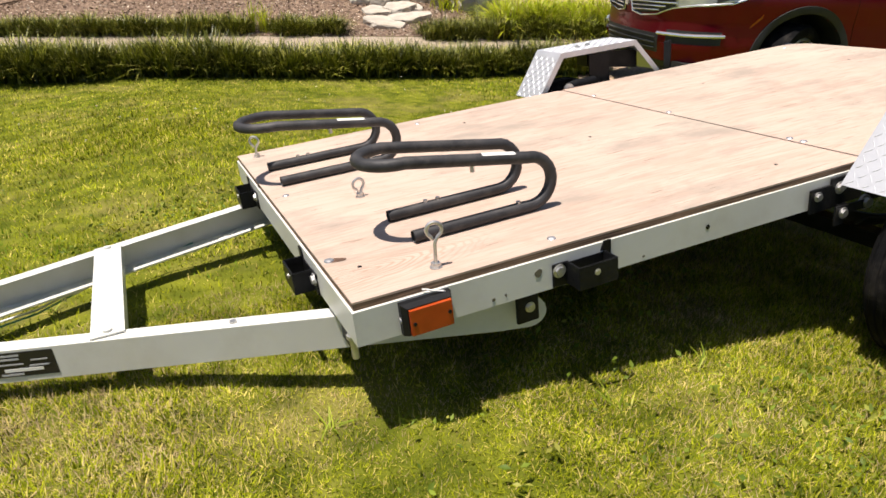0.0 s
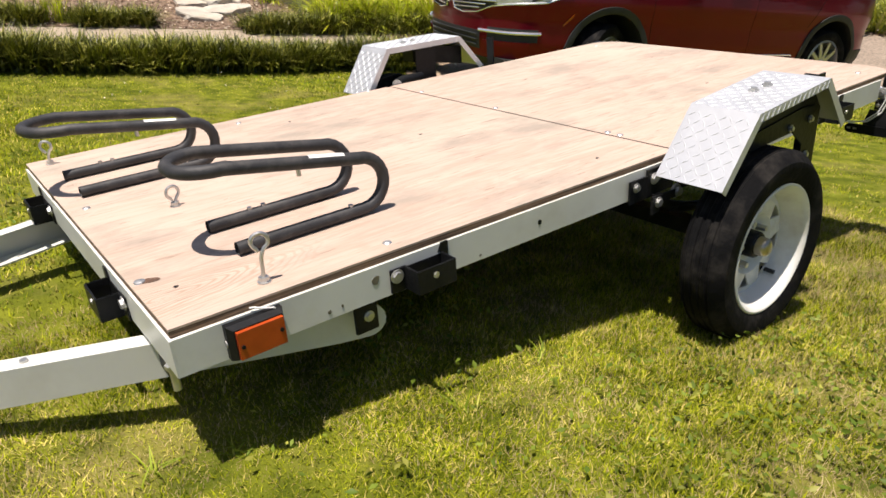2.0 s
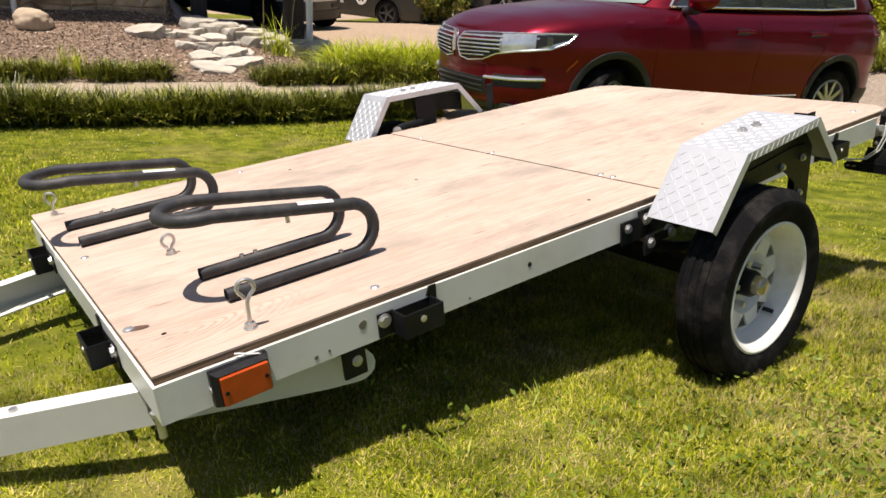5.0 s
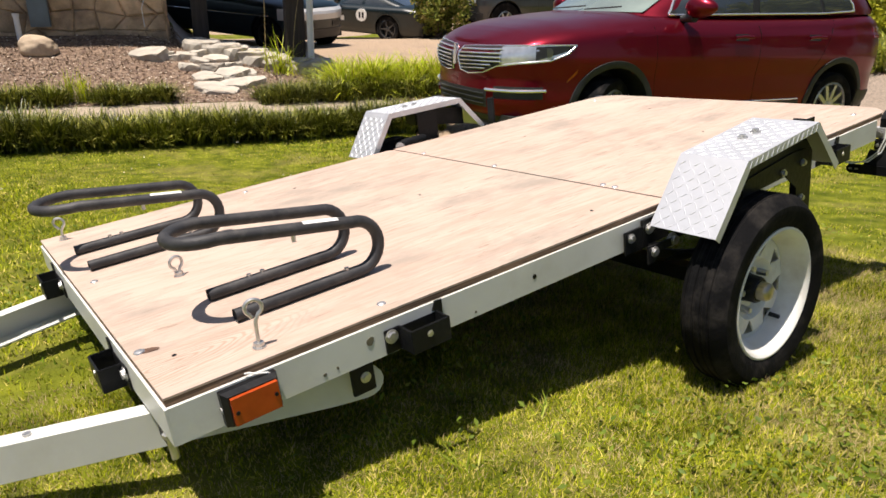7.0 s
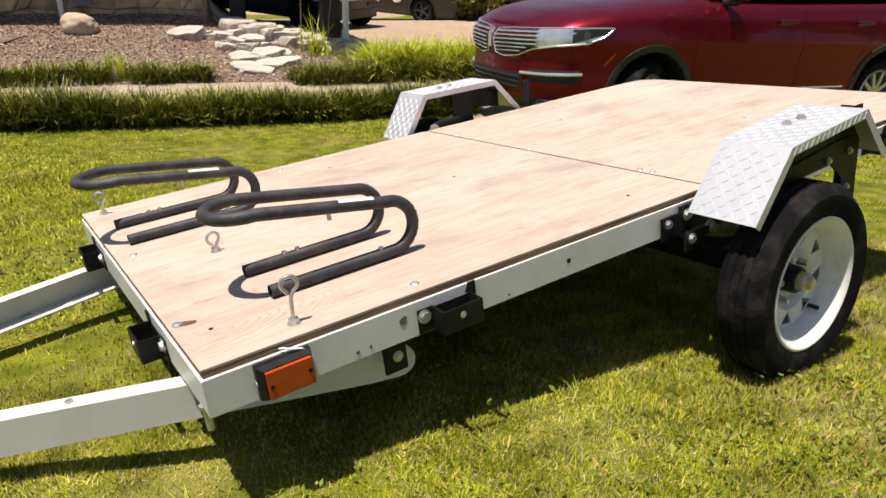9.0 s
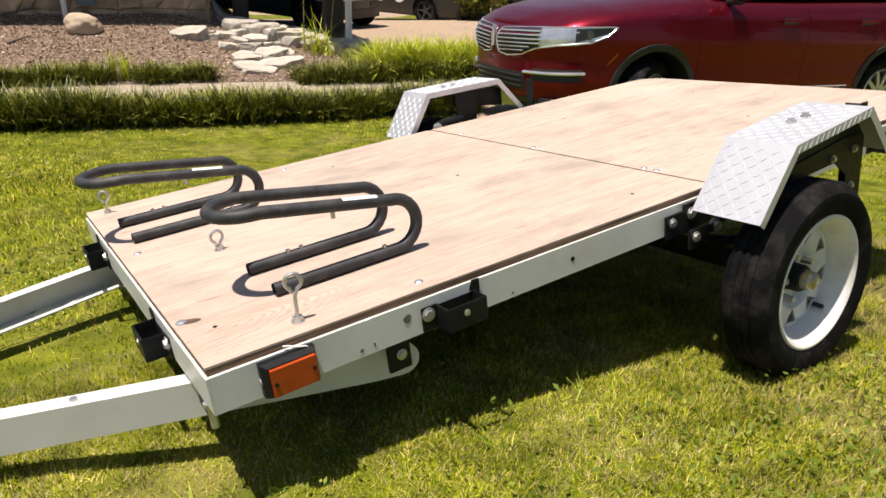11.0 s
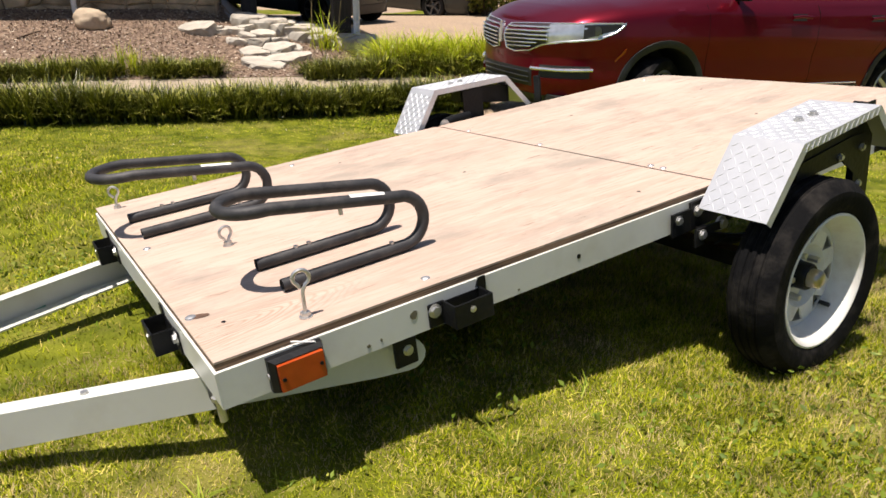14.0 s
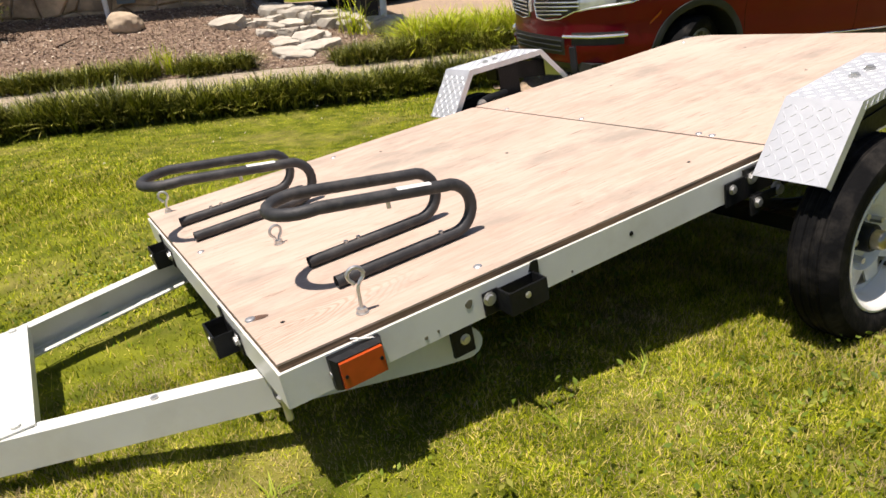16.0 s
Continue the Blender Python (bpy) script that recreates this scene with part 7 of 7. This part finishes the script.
for k in range(5):
    x, y = 15.4 + 0.22 * k + 0.1 * (k % 3), 3.2 - 0.28 * k + 0.3 * (k % 2)
    ob = thing("daylily_flower", Matrix.Translation((x, y, gz(x, y))), "orange daylily flower on a thin stalk", "flower", "daylily flowers")
    bm = bmesh.new()
    h = 0.58 + 0.07 * (k % 4)
    tube(bm, [(0, 0, 0), (0.03, 0, h * 0.6), (0.02, 0.01, h)], 0.006, 5)
    part("stalk", bm, M_DAYLILY2, ob)
    leaves("petals", np.array([0.02, 0.01, h + 0.03]) + rng.normal(0, 0.02, (7, 3)), 0.032, M_PETAL, "", "", parent=ob)


def crown_points(n, c, r, lumps, seed):
    """Leaf places on many overlapping clumps, so the outline is uneven and has gaps."""
    g = np.random.default_rng(seed)
    d = g.normal(size=(lumps, 3))
    d /= np.linalg.norm(d, axis=1)[:, None]
    cen = d * g.uniform(0.35, 0.85, (lumps, 1)) * np.array(r)
    which = g.integers(0, lumps, n)
    e = g.normal(size=(n, 3))
    e /= np.linalg.norm(e, axis=1)[:, None]
    rad = g.uniform(0.22, 0.42, lumps)[which][:, None] * g.uniform(0.55, 1.05, (n, 1))
    return np.array(c) + cen[which] + e * rad * np.array(r)


def shrub(name, label, x, y, r, n, leaf, material, seed, category="shrub"):
    ob = thing(name, Matrix.Translation((x, y, gz(x, y))), label, category)
    for k in range(5):
        a = k * 1.26
        bm = bmesh.new()
        tube(bm, [(0.05 * math.cos(a), 0.05 * math.sin(a), 0), (0.2 * r[0] * math.cos(a), 0.2 * r[1] * math.sin(a), r[2] * 0.7), (0.5 * r[0] * math.cos(a), 0.5 * r[1] * math.sin(a), r[2] * 1.3)], 0.025, 6, r_end=0.008)
        part("stem", bm, M_BARK, ob)
    leaves("crown", crown_points(n, (0, 0, r[2] * 1.02), r, 40, seed), leaf, material, "", "", parent=ob)
    return ob


def tree(x, y, h, r, n, leaf, material, seed, label):
    ob = thing("tree", Matrix.Translation((x, y, gz(x, y))), label, "tree")
    bm = bmesh.new()
    tube(bm, [(0, 0, -0.1), (0.05, 0.02, h * 0.25), (0.0, 0.08, h * 0.55), (0.1, 0.0, h * 0.8)], 0.05 * h ** 0.8, 10, r_end=0.04)
    rd = random.Random(seed)
    for k in range(7):
        a, z = rd.uniform(0, 6.28), h * rd.uniform(0.3, 0.6)
        tube(bm, [(0, 0.04, z), (0.35 * r[0] * math.cos(a), 0.35 * r[1] * math.sin(a), z + 0.12 * h), (0.75 * r[0] * math.cos(a), 0.75 * r[1] * math.sin(a), z + 0.22 * h)], 0.018 * h, 6, r_end=0.01)
    part("trunk", bm, M_BARK, ob, smooth=True)
    leaves("crown", crown_points(n, (0, 0, h - r[2] * 0.9), r, 60, seed), leaf, material, "", "", parent=ob)


shrub("shrub", "rounded yellow-green shrub by the drive", 17.4, 5.75, (0.78, 0.78, 0.74), 9000, 0.05, M_SHRUB, 1)
shrub("shrub", "yellow-green shrub behind the border", 19.4, 6.0, (0.5, 0.5, 0.55), 2500, 0.055, M_SHRUB, 2)
M_OLIVE = leaf_mat("olive_leaf", (0.07, 0.075, 0.02), (0.22, 0.21, 0.06), (0.36, 0.27, 0.14), rough=0.6)
shrub("shrub", "straggly half-dry shrub by the stone wall", -0.58, 9.28, (0.56, 0.34, 0.44), 4200, 0.024, M_OLIVE, 12)
shrub("shrub", "glossy green shrub between the parked cars", 10.6, 13.1, (0.8, 0.8, 0.85), 6000, 0.06, M_GREENLEAF, 3)
tree(29.5, 8.1, 4.1, (1.3, 1.3, 1.75), 12000, 0.10, M_GREENLEAF, 4, "dense dark green small tree behind the white car")
for k, (x, y, h) in enumerate(((78, 22, 15), (80, 14, 16), (82, 6, 15), (82, -3, 16), (72, 30, 15), (80, -12, 15), (52, 27, 13), (90, 10, 19), (76, 18, 13), (79, 10, 14), (80, 1, 14))):
    tree(x, y, h, (5.5, 5.5, 6.6), 9000, 0.42, M_GREENLEAF, 20 + k, "tall wooded backdrop tree in full leaf")


# unseen trees added to put dark foliage into the car's window and door reflections
for k, (x, y, h) in enumerate(((31, -10, 12), (26, -18, 12), (36, -15, 13), (20, -24, 12))):
    tree(x, y, h, (4.6, 4.6, 5.6), 5000, 0.40, M_GREENLEAF, 60 + k, "unseen tall leafy tree added for the car's reflections")


def house_beige():
    ob = thing("house", Matrix.Translation((35.1, 18.9, gz(35.1, 18.9))) @ pose(0, 0, 0, 0, 0, -69.5), "beige single-storey house with dark brown shutters", "house")
    bm = bmesh.new()
    box(bm, -7, 7, 0, 8, 0, 2.9)
    part("wall", bm, M_BEIGE, ob)
    bm = bmesh.new()
    prism(bm, [(-7.6, -0.8, 2.9), (-7.6, -0.8, 3.02), (-7.6, 4, 4.6), (-7.6, 8.8, 3.02), (-7.6, 8.8, 2.9)], (15.2, 0, 0))
    part("roof", bm, M_GREYROOF, ob, "grey shingle roof")
    bm = bmesh.new()
    box(bm, -7.6, 7.6, -0.83, -0.80, 2.85, 3.05)
    part("fascia", bm, M_WHITETRIM, ob, "white fascia board")
    for k in range(4):
        x = 5.6 - 3.0 * k
        bm = bmesh.new()
        box(bm, x - 0.42, x + 0.42, -0.03, -0.002, 1.0, 2.45)
        wn_ = part("window", bm, M_SHUTTER, ob, "brown framed window")
        bm = bmesh.new()
        box(bm, x - 0.34, x + 0.34, -0.045, -0.032, 1.08, 2.37)
        part("pane", bm, M_PANE, wn_)
        for sx in (-0.78, 0.78):
            bm = bmesh.new()
            box(bm, x + sx - 0.24, x + sx + 0.24, -0.05, -0.002, 1.0, 2.45)
            part("shutter", bm, M_SHUTTER, ob, "dark brown shutter", bevel=0.01)


house_beige()


def house_brick():
    ob = thing("house", Matrix.Translation((63.8, 13.9, gz(64, 13))) @ pose(0, 0, 0, 0, 0, -78) @ Matrix.Diagonal((0.78, 0.78, 0.70, 1)), "brown brick house with a white-trimmed gable", "house")
    bm = bmesh.new()
    box(bm, -4.5, 5.5, 0, 7, 0, 2.45)
    part("wall", bm, M_BRICK, ob)
    bm = bmesh.new()
    prism(bm, [(-2.2, -0.02, 2.6), (2.2, -0.02, 2.6), (0, -0.02, 4.6)], (0, 4, 0))
    part("gable", bm, M_BRICK, ob)
    bm = bmesh.new()
    prism(bm, [(-5, -0.6, 2.4), (-5, -0.6, 2.55), (-5, 3.5, 3.75), (-5, 7.6, 2.55), (-5, 7.6, 2.4)], (11, 0, 0))
    part("roof", bm, M_GREYROOF, ob, "pale grey roof")
    for s in (-1, 1):
        bm = bmesh.new()
        prism(bm, [(s * 2.6, -0.4, 2.35), (s * 2.6, -0.4, 2.55), (0, -0.4, 4.9), (0, -0.4, 4.7)], (0, 4.4, 0))
        part("gable_roof", bm, M_GREYROOF, ob)
        bm = bmesh.new()
        prism(bm, [(s * 2.65, -0.42, 2.3), (s * 2.65, -0.42, 2.55), (0, -0.42, 4.93), (0, -0.42, 4.65)], (0, -0.06, 0))
        part("gable_trim", bm, M_WHITETRIM, ob, "white gable board")
    bm = bmesh.new()
    box(bm, -0.6, 0.6, -0.06, -0.02, 2.7, 3.7)
    w = part("window", bm, M_WHITETRIM, ob, "white gable window")
    for s in (-1, 1):
        bm = bmesh.new()
        box(bm, min(0.06 * s, 0.5 * s), max(0.06 * s, 0.5 * s), -0.075, -0.062, 2.8, 3.6)
        part("pane", bm, M_PANE, w)
    bm = bmesh.new()
    box(bm, 3.9, 4.1, -1.6, -1.4, 0, 2.45)
    part("porch_post", bm, M_WHITETRIM, ob)
    bm = bmesh.new()
    box(bm, 2.6, 5.6, -1.8, -0.62, 2.45, 2.58)
    part("porch_roof", bm, M_GREYROOF, ob)


house_brick()
shrub("shrub", "dark rounded shrub beside the far house", 58.6, 11.3, (0.8, 0.8, 0.85), 3000, 0.12, M_GREENLEAF, 9)
for k, (x, y, paint, lab) in enumerate(((60.5, 9.9, M_CARGREY, "dark blue-grey car far off by the house"), (61, 8.0, M_CARWHITE, "pale car far off by the house"))):
    plain_car("car", lab, Matrix.Translation((x, y, gz(x, y))) @ pose(0, 0, 0, 0, 0, 200), 4.5, 1.8, [(0, 0.75), (-0.3, 0.85), (-1.3, 0.95), (-3.6, 0.98), (-4.5, 0.95)],
              (-1.3, -2.0, -3.5, -4.1, 0.76, 0.6, 0.95, 1.45), paint, [(-0.85, 0.33, 0.37), (-3.6, 0.33, 0.37)], 0.33, low=0.22, lamps=(0.6, 0.72, M_TRIM))
M_ROAD = mat("asphalt", (0.06, 0.06, 0.062), 0.9, vary=0.15, scale=20, bump=0.3, bscale=80)
sheet("road", [(27, -6), (31, -10), (60, -14), (60, -10), (36, -3)], 0.012, M_ROAD, "far asphalt road across the lawns", step=4)
